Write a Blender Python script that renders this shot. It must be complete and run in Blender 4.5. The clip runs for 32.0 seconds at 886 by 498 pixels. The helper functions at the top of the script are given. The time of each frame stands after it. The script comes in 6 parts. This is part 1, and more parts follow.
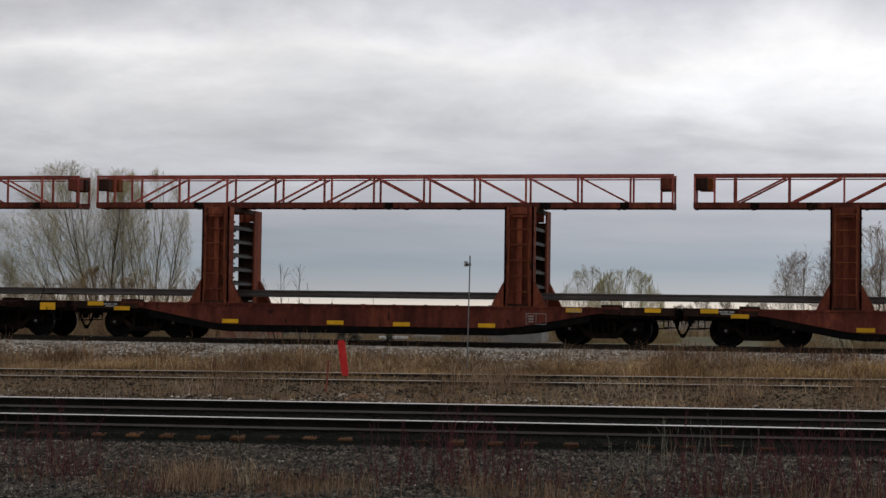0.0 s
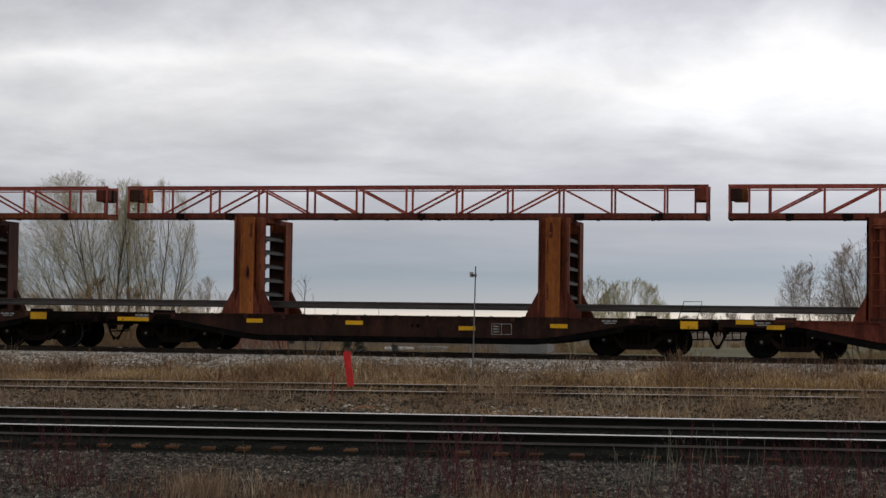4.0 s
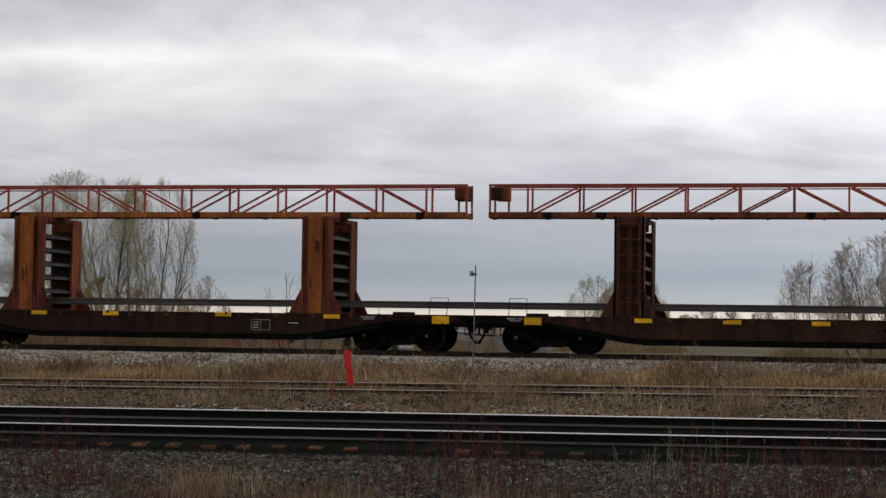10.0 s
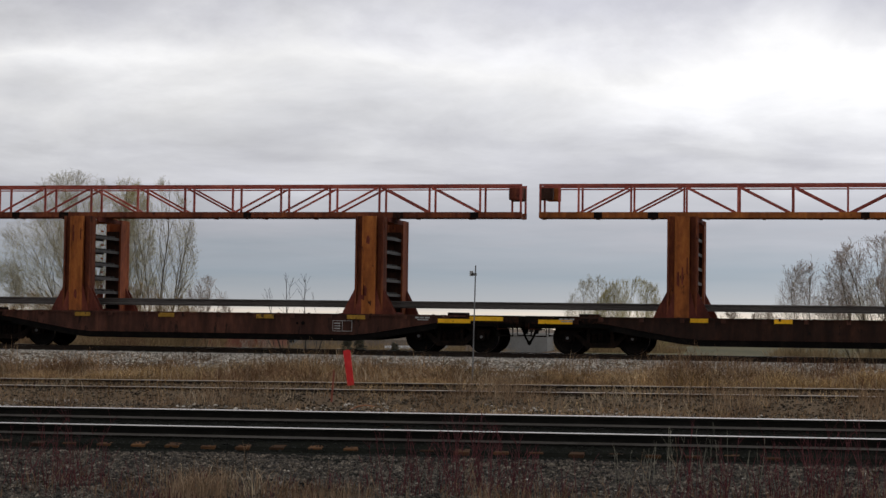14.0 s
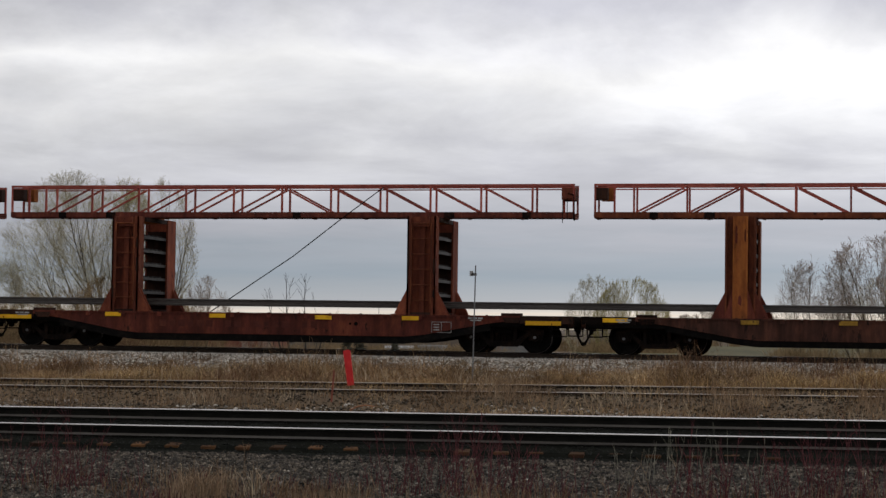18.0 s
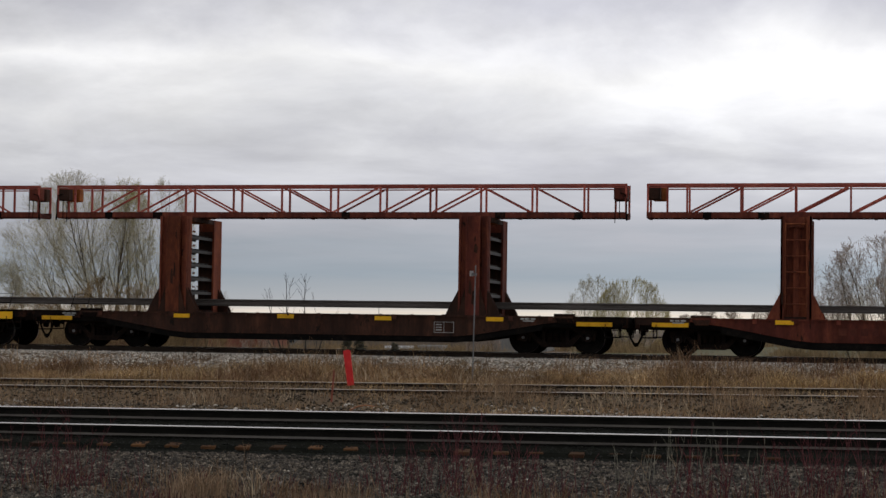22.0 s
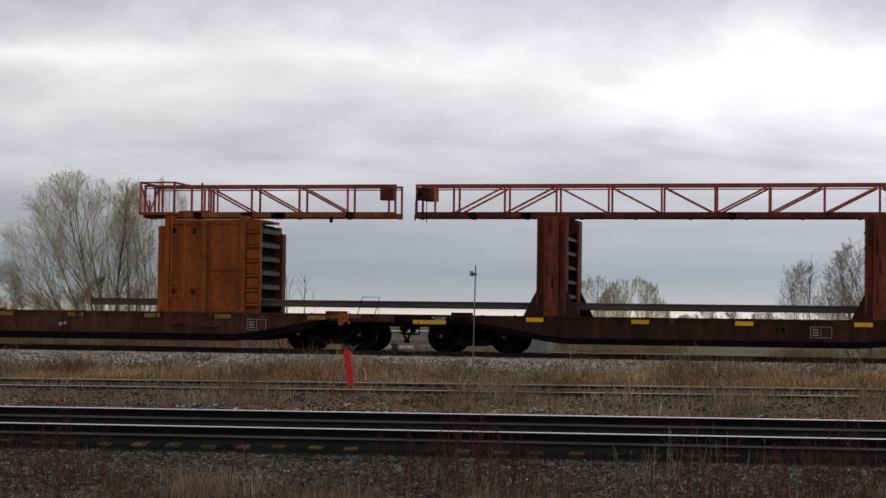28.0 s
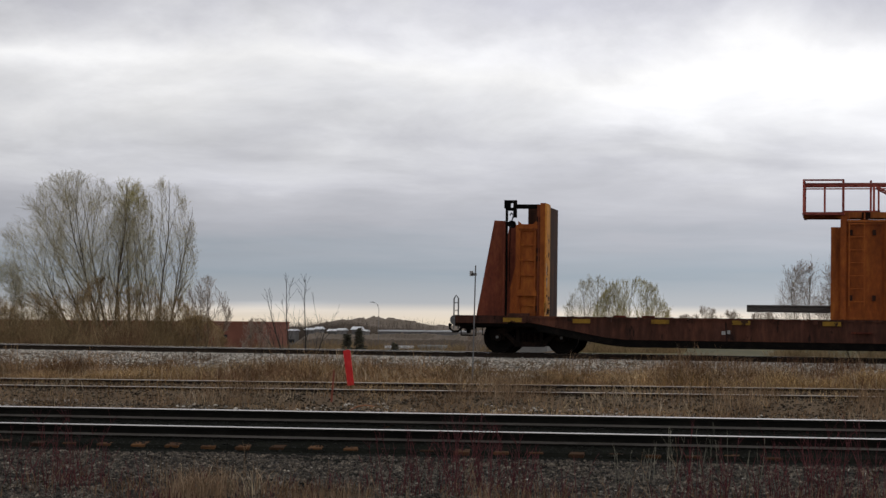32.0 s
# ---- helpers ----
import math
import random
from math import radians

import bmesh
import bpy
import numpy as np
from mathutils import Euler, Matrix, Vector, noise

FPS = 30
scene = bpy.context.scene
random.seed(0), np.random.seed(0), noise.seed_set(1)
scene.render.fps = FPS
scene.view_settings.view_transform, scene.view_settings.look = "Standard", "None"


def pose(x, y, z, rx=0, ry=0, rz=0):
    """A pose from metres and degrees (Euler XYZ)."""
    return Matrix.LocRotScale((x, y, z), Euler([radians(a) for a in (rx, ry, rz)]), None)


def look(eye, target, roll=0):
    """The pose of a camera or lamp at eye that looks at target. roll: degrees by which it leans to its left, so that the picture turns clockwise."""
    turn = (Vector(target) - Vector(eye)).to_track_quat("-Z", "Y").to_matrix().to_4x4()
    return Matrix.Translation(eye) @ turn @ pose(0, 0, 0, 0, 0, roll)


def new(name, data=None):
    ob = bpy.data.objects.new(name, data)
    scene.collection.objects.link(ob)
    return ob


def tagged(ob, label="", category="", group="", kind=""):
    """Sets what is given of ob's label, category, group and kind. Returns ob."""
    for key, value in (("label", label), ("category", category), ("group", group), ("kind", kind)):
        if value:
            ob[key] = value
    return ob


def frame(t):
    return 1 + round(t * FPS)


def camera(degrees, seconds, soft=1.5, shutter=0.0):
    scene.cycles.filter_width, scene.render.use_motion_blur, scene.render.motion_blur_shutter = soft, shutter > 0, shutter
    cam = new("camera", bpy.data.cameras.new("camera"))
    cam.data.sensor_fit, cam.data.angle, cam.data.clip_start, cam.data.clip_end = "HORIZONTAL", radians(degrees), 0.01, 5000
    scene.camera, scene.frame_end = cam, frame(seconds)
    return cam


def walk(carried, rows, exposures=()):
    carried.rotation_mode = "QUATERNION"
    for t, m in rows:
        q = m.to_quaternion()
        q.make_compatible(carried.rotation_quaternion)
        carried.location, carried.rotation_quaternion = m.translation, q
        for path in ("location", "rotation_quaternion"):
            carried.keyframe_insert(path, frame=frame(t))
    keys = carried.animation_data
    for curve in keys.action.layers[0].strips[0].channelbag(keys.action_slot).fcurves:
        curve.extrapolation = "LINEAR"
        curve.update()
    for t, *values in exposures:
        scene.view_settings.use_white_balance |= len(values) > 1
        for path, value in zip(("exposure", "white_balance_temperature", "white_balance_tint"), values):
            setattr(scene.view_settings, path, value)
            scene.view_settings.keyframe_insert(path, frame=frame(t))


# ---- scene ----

# ------------------------------------------------------------ camera
EYE = (0.0, 0.0, 1.75)
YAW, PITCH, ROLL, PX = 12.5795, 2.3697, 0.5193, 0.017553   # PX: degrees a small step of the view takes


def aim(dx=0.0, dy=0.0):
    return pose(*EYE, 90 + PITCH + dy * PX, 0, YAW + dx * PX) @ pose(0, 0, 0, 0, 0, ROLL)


cam = camera(27.01, 32.0, soft=1.45)
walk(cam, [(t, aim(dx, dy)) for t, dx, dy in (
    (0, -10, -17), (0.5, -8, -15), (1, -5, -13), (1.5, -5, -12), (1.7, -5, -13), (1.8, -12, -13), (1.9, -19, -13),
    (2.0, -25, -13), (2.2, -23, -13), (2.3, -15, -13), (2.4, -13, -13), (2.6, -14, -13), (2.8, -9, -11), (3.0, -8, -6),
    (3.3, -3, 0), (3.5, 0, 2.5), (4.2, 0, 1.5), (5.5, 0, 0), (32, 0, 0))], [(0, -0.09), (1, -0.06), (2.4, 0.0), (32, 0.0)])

# ------------------------------------------------------------ world and sun
world = bpy.data.worlds.new("overcast")
scene.world = world
world.use_nodes = True
wn, wl = world.node_tree.nodes, world.node_tree.links
wn.clear()
sky = wn.new("ShaderNodeTexSky")
sky.sky_type = "NISHITA"
sky.sun_disc = False
sky.sun_elevation, sky.sun_rotation = radians(48), radians(14)
mixw = wn.new("ShaderNodeMix")
mixw.data_type = "RGBA"
mixw.inputs[0].default_value = 0.86
mixw.inputs[7].default_value = (4.7, 4.7, 4.75, 1)
back = wn.new("ShaderNodeBackground")
back.inputs[1].default_value = 0.10
outw = wn.new("ShaderNodeOutputWorld")
wl.new(sky.outputs[0], mixw.inputs[6])
wl.new(mixw.outputs[2], back.inputs[0])
wl.new(back.outputs[0], outw.inputs[0])

sun_data = bpy.data.lights.new("sun", "SUN")
sun_data.energy, sun_data.angle, sun_data.color = 0.5, radians(25), (1.0, 0.96, 0.9)
sun = new("sun", sun_data)
sun.matrix_basis = look((60, 90, 130), (0, 30, 0))


# ------------------------------------------------------------ materials
def nodes_of(name):
    m = bpy.data.materials.new(name)
    m.use_nodes = True
    n, l = m.node_tree.nodes, m.node_tree.links
    return m, n, l, n["Principled BSDF"]


def ramp(n, stops):
    r = n.new("ShaderNodeValToRGB")
    e = r.color_ramp.elements
    while len(e) < len(stops):
        e.new(0.5)
    for el, (p, c) in zip(e, stops):
        el.position, el.color = p, (*c, 1)
    return r


def surface(name, dark, mid, light, rough=0.8, metal=0.0, scale=3.0, fine=40.0, bump=0.3, vary=0.25, stretch=(1, 1, 1), space="Object", island=False, spread=0.25, gloss=0.2, streak=0.0, chips=None):
    """Two scales of noise between three colours, with relief, and each piece a little lighter or darker.
    streak: how strongly water has run down it; chips: (colour, share) of flaked paint."""
    m, n, l, b = nodes_of(name)
    tc = n.new("ShaderNodeTexCoord")
    mp = n.new("ShaderNodeMapping")
    mp.inputs[3].default_value = stretch
    if space == "World":
        g = n.new("ShaderNodeNewGeometry")
        l.new(g.outputs["Position"], mp.inputs[0])
    else:
        l.new(tc.outputs[space], mp.inputs[0])
        own = n.new("ShaderNodeMath")
        own.operation = "MULTIPLY"
        own.inputs[1].default_value = 37.0
        l.new(n.new("ShaderNodeObjectInfo").outputs["Random"], own.inputs[0])
        l.new(own.outputs[0], mp.inputs[1])
    big, small = n.new("ShaderNodeTexNoise"), n.new("ShaderNodeTexNoise")
    for t, s, d in ((big, scale, 6), (small, fine, 4)):
        t.inputs["Scale"].default_value, t.inputs["Detail"].default_value, t.inputs["Roughness"].default_value = s, d, 0.62
        l.new(mp.outputs[0], t.inputs["Vector"])
    mix = n.new("ShaderNodeMath")
    mix.operation = "MULTIPLY_ADD"
    mix.inputs[1].default_value = 0.4
    half = n.new("ShaderNodeMath")
    half.operation = "MULTIPLY"
    half.inputs[1].default_value = 0.6
    l.new(big.outputs[0], half.inputs[0])
    l.new(small.outputs[0], mix.inputs[0])
    l.new(half.outputs[0], mix.inputs[2])
    r = ramp(n, ((0.5 - spread, dark), (0.5, mid), (0.5 + spread, light)))
    l.new(mix.outputs[0], r.inputs[0])
    hs = n.new("ShaderNodeHueSaturation")
    colour = r.outputs[0]
    if streak:
        runs, fall = n.new("ShaderNodeTexNoise"), n.new("ShaderNodeMapping")
        fall.inputs[3].default_value = (1, 1, 0.22)
        l.new(mp.outputs[0], fall.inputs[0])
        l.new(fall.outputs[0], runs.inputs["Vector"])
        runs.inputs["Scale"].default_value, runs.inputs["Detail"].default_value, runs.inputs["Roughness"].default_value = 3.6, 5, 0.6
        rm = n.new("ShaderNodeMapRange")
        for i, v in enumerate((0.34, 0.66, 1 - streak, 1 + 0.75 * streak)):
            rm.inputs[i + 1].default_value = v
        l.new(runs.outputs[0], rm.inputs[0])
        run_mix = n.new("ShaderNodeHueSaturation")
        l.new(colour, run_mix.inputs["Color"])
        l.new(rm.outputs[0], run_mix.inputs["Value"])
        colour = run_mix.outputs[0]
    if chips:
        flakes = n.new("ShaderNodeTexNoise")
        flakes.inputs["Scale"].default_value, flakes.inputs["Detail"].default_value, flakes.inputs["Roughness"].default_value = 4.5, 6, 0.7
        l.new(mp.outputs[0], flakes.inputs["Vector"])
        edge = n.new("ShaderNodeMapRange")
        edge.inputs[1].default_value, edge.inputs[2].default_value = chips[1], chips[1] + 0.03
        l.new(flakes.outputs[0], edge.inputs[0])
        cm = n.new("ShaderNodeMix")
        cm.data_type = "RGBA"
        cm.inputs[7].default_value = (*chips[0], 1)
        l.new(edge.outputs[0], cm.inputs[0])
        l.new(colour, cm.inputs[6])
        colour = cm.outputs[2]
    l.new(colour, hs.inputs["Color"])
    if island:
        rnd = n.new("ShaderNodeNewGeometry").outputs["Random Per Island"]
    else:
        rnd = n.new("ShaderNodeObjectInfo").outputs["Random"]
    mr = n.new("ShaderNodeMapRange")
    mr.inputs[3].default_value, mr.inputs[4].default_value = 1 - vary, 1 + vary
    l.new(rnd, mr.inputs[0])
    l.new(mr.outputs[0], hs.inputs["Value"])
    l.new(hs.outputs[0], b.inputs["Base Color"])
    rr = n.new("ShaderNodeMapRange")
    rr.inputs[3].default_value, rr.inputs[4].default_value = max(rough - 0.15, 0.05), min(rough + 0.15, 1)
    l.new(small.outputs[0], rr.inputs[0])
    l.new(rr.outputs[0], b.inputs["Roughness"])
    b.inputs["Metallic"].default_value = metal
    b.inputs["Specular IOR Level"].default_value = gloss
    if bump:
        bp = n.new("ShaderNodeBump")
        bp.inputs["Strength"].default_value, bp.inputs["Distance"].default_value = bump, 0.02
        l.new(mix.outputs[0], bp.inputs["Height"])
        l.new(bp.outputs[0], b.inputs["Normal"])
    return m


RUST_RED = surface("rust_red", (0.045, 0.013, 0.010), (0.125, 0.031, 0.020), (0.25, 0.070, 0.033), 0.85, 0, 1.3, 12, 0.2, 0.2, (1, 1, 0.45), spread=0.23, streak=0.34, chips=((0.035, 0.014, 0.010), 0.62))
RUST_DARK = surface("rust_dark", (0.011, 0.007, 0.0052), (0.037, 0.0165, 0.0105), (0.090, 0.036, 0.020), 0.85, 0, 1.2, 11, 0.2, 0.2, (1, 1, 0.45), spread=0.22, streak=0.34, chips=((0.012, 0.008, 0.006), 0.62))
RUST_ORANGE = surface("rust_orange", (0.09, 0.024, 0.011), (0.275, 0.086, 0.022), (0.45, 0.165, 0.036), 0.82, 0, 1.2, 11, 0.2, 0.18, (1, 1, 0.45), spread=0.23, streak=0.32, chips=((0.05, 0.018, 0.010), 0.64))
RUST_BURNT = surface("rust_burnt", (0.05, 0.014, 0.009), (0.17, 0.047, 0.021), (0.33, 0.105, 0.035), 0.84, 0, 1.3, 11, 0.2, 0.2, (1, 1, 0.45), spread=0.22, streak=0.34, chips=((0.05, 0.016, 0.010), 0.63))
RUST_BRIGHT = surface("rust_bright", (0.12, 0.028, 0.009), (0.295, 0.077, 0.0165), (0.48, 0.155, 0.029), 0.8, 0, 1.1, 10, 0.2, 0.12, (1, 1, 0.45), spread=0.2, streak=0.20, chips=((0.07, 0.022, 0.011), 0.68))
RUST_WARM = surface("rust_warm", (0.055, 0.016, 0.011), (0.175, 0.045, 0.024), (0.33, 0.098, 0.042), 0.84, 0, 1.3, 12, 0.2, 0.2, (1, 1, 0.45), spread=0.23, streak=0.32, chips=((0.04, 0.015, 0.010), 0.64))
TRUSS_RED = surface("truss_red", (0.12, 0.03, 0.024), (0.33, 0.075, 0.055), (0.50, 0.15, 0.10), 0.7, 0, 1.4, 16, 0.15, 0.3, spread=0.2, chips=((0.10, 0.028, 0.018), 0.62))
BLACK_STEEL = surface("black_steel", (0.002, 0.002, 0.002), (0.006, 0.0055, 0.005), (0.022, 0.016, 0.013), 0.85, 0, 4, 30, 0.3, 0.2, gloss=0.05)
TREAD = surface("worn_tread", (0.08, 0.075, 0.07), (0.16, 0.15, 0.14), (0.28, 0.27, 0.26), 0.4, 0.8, 4, 30, 0.1, 0.1)
SHELF = surface("worn_roller", (0.016, 0.015, 0.014), (0.047, 0.043, 0.040), (0.12, 0.112, 0.105), 0.55, 0.3, 3, 25, 0.2, 0.15)
SKYLIT_ORANGE = surface("worn_orange_paint", (0.17, 0.065, 0.015), (0.53, 0.225, 0.033), (0.64, 0.31, 0.06), 0.7, 0, 3.0, 14, 0.2, 0.1, (1, 1, 0.6), spread=0.2, streak=0.25, chips=((0.035, 0.016, 0.010), 0.60))
YELLOW = surface("yellow_reflector", (0.45, 0.22, 0.01), (0.78, 0.415, 0.012), (0.90, 0.52, 0.03), 0.5, 0, 4, 25, 0.05, 0.2, chips=((0.10, 0.05, 0.012), 0.68))
YELLOW_DULL = surface("dirty_yellow_plate", (0.10, 0.055, 0.01), (0.28, 0.155, 0.02), (0.48, 0.28, 0.03), 0.6, 0, 4, 25, 0.05, 0.2, chips=((0.05, 0.025, 0.012), 0.58))
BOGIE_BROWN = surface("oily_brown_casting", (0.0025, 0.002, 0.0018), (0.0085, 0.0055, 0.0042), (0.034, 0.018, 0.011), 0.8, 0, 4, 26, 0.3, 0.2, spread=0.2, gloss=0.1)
WHITE = surface("white_stencil", (0.12, 0.118, 0.112), (0.33, 0.325, 0.31), (0.52, 0.51, 0.49), 0.7, 0, 6, 40, 0.05, 0.1, spread=0.15)
GREY_STEEL = surface("grey_steel", (0.08, 0.08, 0.08), (0.16, 0.16, 0.16), (0.26, 0.26, 0.26), 0.5, 0.3, 4, 30, 0.1, 0.15)
RAIL_BODY = surface("rail_rust", (0.004, 0.004, 0.0033), (0.0095, 0.009, 0.0072), (0.022, 0.02, 0.016), 0.8, 0, 2.5, 25, 0.2, 0.1, gloss=0.08)
RAIL_HEAD = surface("rail_polish", (0.50, 0.47, 0.43), (0.66, 0.62, 0.57), (0.80, 0.76, 0.70), 0.2, 1.0, 2, 30, 0.03, 0.05, (0.15, 3, 3))
RAIL_HEAD_DULL = surface("dull_rail_top", (0.38, 0.31, 0.25), (0.60, 0.52, 0.43), (0.76, 0.68, 0.58), 0.3, 1.0, 2, 30, 0.03, 0.05, (0.15, 3, 3))
LOAD_RAIL = surface("load_rail", (0.04, 0.034, 0.030), (0.095, 0.083, 0.074), (0.18, 0.162, 0.148), 0.55, 0.5, 1.5, 20, 0.1, 0.2, (0.3, 2, 2))
WOOD_TIE = surface("weathered_tie", (0.015, 0.009, 0.006), (0.075, 0.035, 0.015), (0.22, 0.105, 0.036), 0.9, 0, 3, 30, 0.5, 0.5, (0.4, 1.2, 3))
GROUND_MAT = surface("ground_soil", (0.046, 0.028, 0.015), (0.112, 0.073, 0.039), (0.19, 0.134, 0.077), 0.95, 0, 0.6, 9, 0.6, 0.0, (1, 1, 1), "World")
BALLAST_DARK = surface("ballast_stone", (0.006, 0.0050, 0.0039), (0.049, 0.039, 0.0290), (0.252, 0.210, 0.160), 0.8, 0, 6, 60, 0.3, 0.95, island=True, gloss=0.3, spread=0.19)
BALLAST_BROWN = surface("soil_stained_stone", (0.016, 0.012, 0.008), (0.058, 0.045, 0.031), (0.25, 0.205, 0.15), 0.9, 0, 6, 60, 0.3, 0.85, island=True, gloss=0.1, spread=0.2)
RUST_BROWN = surface("rust_brown", (0.018, 0.009, 0.007), (0.066, 0.027, 0.018), (0.155, 0.058, 0.034), 0.85, 0, 1.5, 10, 0.2, 0.1, (1, 1, 0.3), spread=0.22, streak=0.34, chips=((0.02, 0.010, 0.008), 0.60))
RAIL_FAR = surface("brown_rail_side", (0.014, 0.010, 0.008), (0.032, 0.024, 0.018), (0.06, 0.046, 0.036), 0.85, 0, 2.5, 25, 0.2, 0.1, gloss=0.1)
DARK_BED = surface("dark_cinder_bed", (0.005, 0.0054, 0.0043), (0.0118, 0.0124, 0.0098), (0.026, 0.026, 0.021), 0.95, 0, 1.2, 18, 0.6, 0.0, (1, 1, 1), "World", gloss=0.02)
GRASS_PALE = surface("bleached_grass", (0.20, 0.140, 0.080), (0.45, 0.345, 0.220), (0.70, 0.59, 0.43), 0.85, 0, 0.5, 3, 0.0, 0.6, (1, 1, 1), "World", True, 0.14)
WEED_STALK = surface("grey_weed_stalk", (0.09, 0.085, 0.06), (0.20, 0.185, 0.135), (0.36, 0.335, 0.26), 0.85, 0, 0.5, 3, 0.0, 0.4, (1, 1, 1), "World", True, 0.14)
GRIMY_RUST = surface("grimy_rust", (0.003, 0.0027, 0.0024), (0.011, 0.0075, 0.006), (0.07, 0.026, 0.015), 0.85, 0, 1.6, 14, 0.3, 0.2, spread=0.2, gloss=0.06)
# Paler grey for the rail foot: its catch of skylight is in the colour
RAIL_FOOT = surface("worn_rail_foot", (0.06, 0.053, 0.045), (0.15, 0.135, 0.117), (0.26, 0.24, 0.21), 0.42, 0.4, 2.5, 25, 0.1, 0.1, (0.2, 2, 2))
BALLAST_BLACK = surface("oil_soaked_ballast", (0.005, 0.0053, 0.0045), (0.0125, 0.013, 0.0108), (0.026, 0.026, 0.022), 0.7, 0, 6, 60, 0.3, 0.5, island=True, gloss=0.1)
BALLAST_LIGHT = surface("limestone_ballast", (0.19, 0.170, 0.144), (0.39, 0.354, 0.302), (0.60, 0.555, 0.482), 0.9, 0, 6, 60, 0.3, 0.6, island=True)
GRASS_OCHRE = surface("ochre_grass", (0.17, 0.098, 0.037), (0.43, 0.265, 0.108), (0.66, 0.46, 0.22), 0.85, 0, 0.5, 3, 0.0, 0.5, (1, 1, 1), "World", True, 0.12)
TAN_STALK = surface("tan_stalk", (0.10, 0.060, 0.034), (0.27, 0.178, 0.105), (0.48, 0.355, 0.23), 0.85, 0, 0.5, 3, 0.0, 0.5, (1, 1, 1), "World", True, 0.14)
FIELD_MAT = surface("spring_field", (0.055, 0.050, 0.022), (0.108, 0.096, 0.044), (0.18, 0.163, 0.08), 0.95, 0, 0.05, 1.2, 0.3, 0.0, (1, 0.4, 1), "World", spread=0.16)
GRASS_DRY = surface("dry_grass", (0.10, 0.058, 0.026), (0.40, 0.255, 0.122), (0.70, 0.52, 0.285), 0.85, 0, 0.28, 2, 0.0, 0.6, (1, 1, 1), "World", True, 0.11)
GRASS_BROWN = surface("brown_weed", (0.058, 0.032, 0.016), (0.215, 0.128, 0.066), (0.42, 0.27, 0.145), 0.85, 0, 0.28, 2, 0.0, 0.6, (1, 1, 1), "World", True, 0.10)
GRASS_OLIVE = surface("olive_grass", (0.075, 0.055, 0.026), (0.19, 0.145, 0.071), (0.33, 0.265, 0.14), 0.85, 0, 0.5, 3, 0.0, 0.5, (1, 1, 1), "World", True, 0.12)
BARK_DARK = surface("dark_bark", (0.025, 0.022, 0.02), (0.05, 0.045, 0.04), (0.085, 0.078, 0.07), 0.9, 0, 2, 20, 0.2, 0.15)
WEED_RUSSET = surface("russet_weed", (0.048, 0.022, 0.013), (0.155, 0.080, 0.047), (0.31, 0.175, 0.10), 0.85, 0, 0.4, 3, 0.0, 0.5, (1, 1, 1), "World", True, 0.12)
RED_TWIG = surface("red_osier", (0.035, 0.010, 0.011), (0.100, 0.023, 0.026), (0.19, 0.055, 0.056), 0.6, 0, 3, 30, 0.0, 0.45, (1, 1, 1), "World", True)
STAKE_RED = surface("red_board", (0.42, 0.018, 0.018), (0.62, 0.028, 0.028), (0.72, 0.06, 0.05), 0.6, 0, 5, 40, 0.1, 0.0)
BARK = surface("bark", (0.05, 0.040, 0.028), (0.115, 0.093, 0.064), (0.19, 0.157, 0.108), 0.9, 0, 2, 20, 0.2, 0.15)
TWIG_GREEN = surface("budding_twig", (0.22, 0.19, 0.07), (0.40, 0.345, 0.145), (0.58, 0.51, 0.25), 0.85, 0, 0.4, 5, 0.0, 0.3, (1, 1, 1), "World", True)
TWIG_BROWN = surface("brown_budding_twig", (0.19, 0.148, 0.112), (0.355, 0.29, 0.23), (0.52, 0.44, 0.36), 0.85, 0, 0.4, 5, 0.0, 0.3, (1, 1, 1), "World", True)
BUD_PINK = surface("red_brown_bud", (0.17, 0.10, 0.075), (0.31, 0.20, 0.155), (0.46, 0.34, 0.27), 0.85, 0, 0.4, 5, 0.0, 0.35, (1, 1, 1), "World", True)
TWIG_GREY = surface("bare_twig", (0.22, 0.190, 0.112), (0.43, 0.382, 0.240), (0.62, 0.56, 0.375), 0.85, 0, 0.4, 5, 0.0, 0.3, (1, 1, 1), "World", True)
BRUSH = surface("brush", (0.10, 0.070, 0.034), (0.285, 0.200, 0.102), (0.50, 0.375, 0.21), 0.9, 0, 0.5, 5, 0.0, 0.45, (1, 1, 1), "World", True, 0.16)
EVERGREEN = surface("conifer_green", (0.04, 0.039, 0.028), (0.078, 0.074, 0.052), (0.125, 0.118, 0.082), 0.9, 0, 0.5, 5, 0.0, 0.3, (1, 1, 1), "World", True)
FAR_WOOD = surface("far_wood", (0.085, 0.066, 0.050), (0.145, 0.116, 0.090), (0.22, 0.18, 0.145), 0.95, 0, 0.1, 2, 0.0, 0.3, (1, 1, 1), "World", True)
BRICK_RED = surface("red_siding", (0.155, 0.066, 0.045), (0.24, 0.098, 0.067), (0.32, 0.138, 0.098), 0.85, 0, 0.4, 6, 0.1, 0.1)
ROOF_WHITE = surface("white_roof", (0.5, 0.51, 0.52), (0.68, 0.69, 0.7), (0.8, 0.8, 0.8), 0.6, 0, 0.3, 5, 0.05, 0.1)
WALL_GREY = surface("grey_wall", (0.12, 0.115, 0.11), (0.2, 0.19, 0.18), (0.3, 0.29, 0.28), 0.85, 0, 0.5, 6, 0.05, 0.3)
WALL_PALE = surface("pale_wall", (0.18, 0.178, 0.165), (0.27, 0.265, 0.248), (0.36, 0.355, 0.335), 0.8, 0, 0.5, 6, 0.05, 0.2)
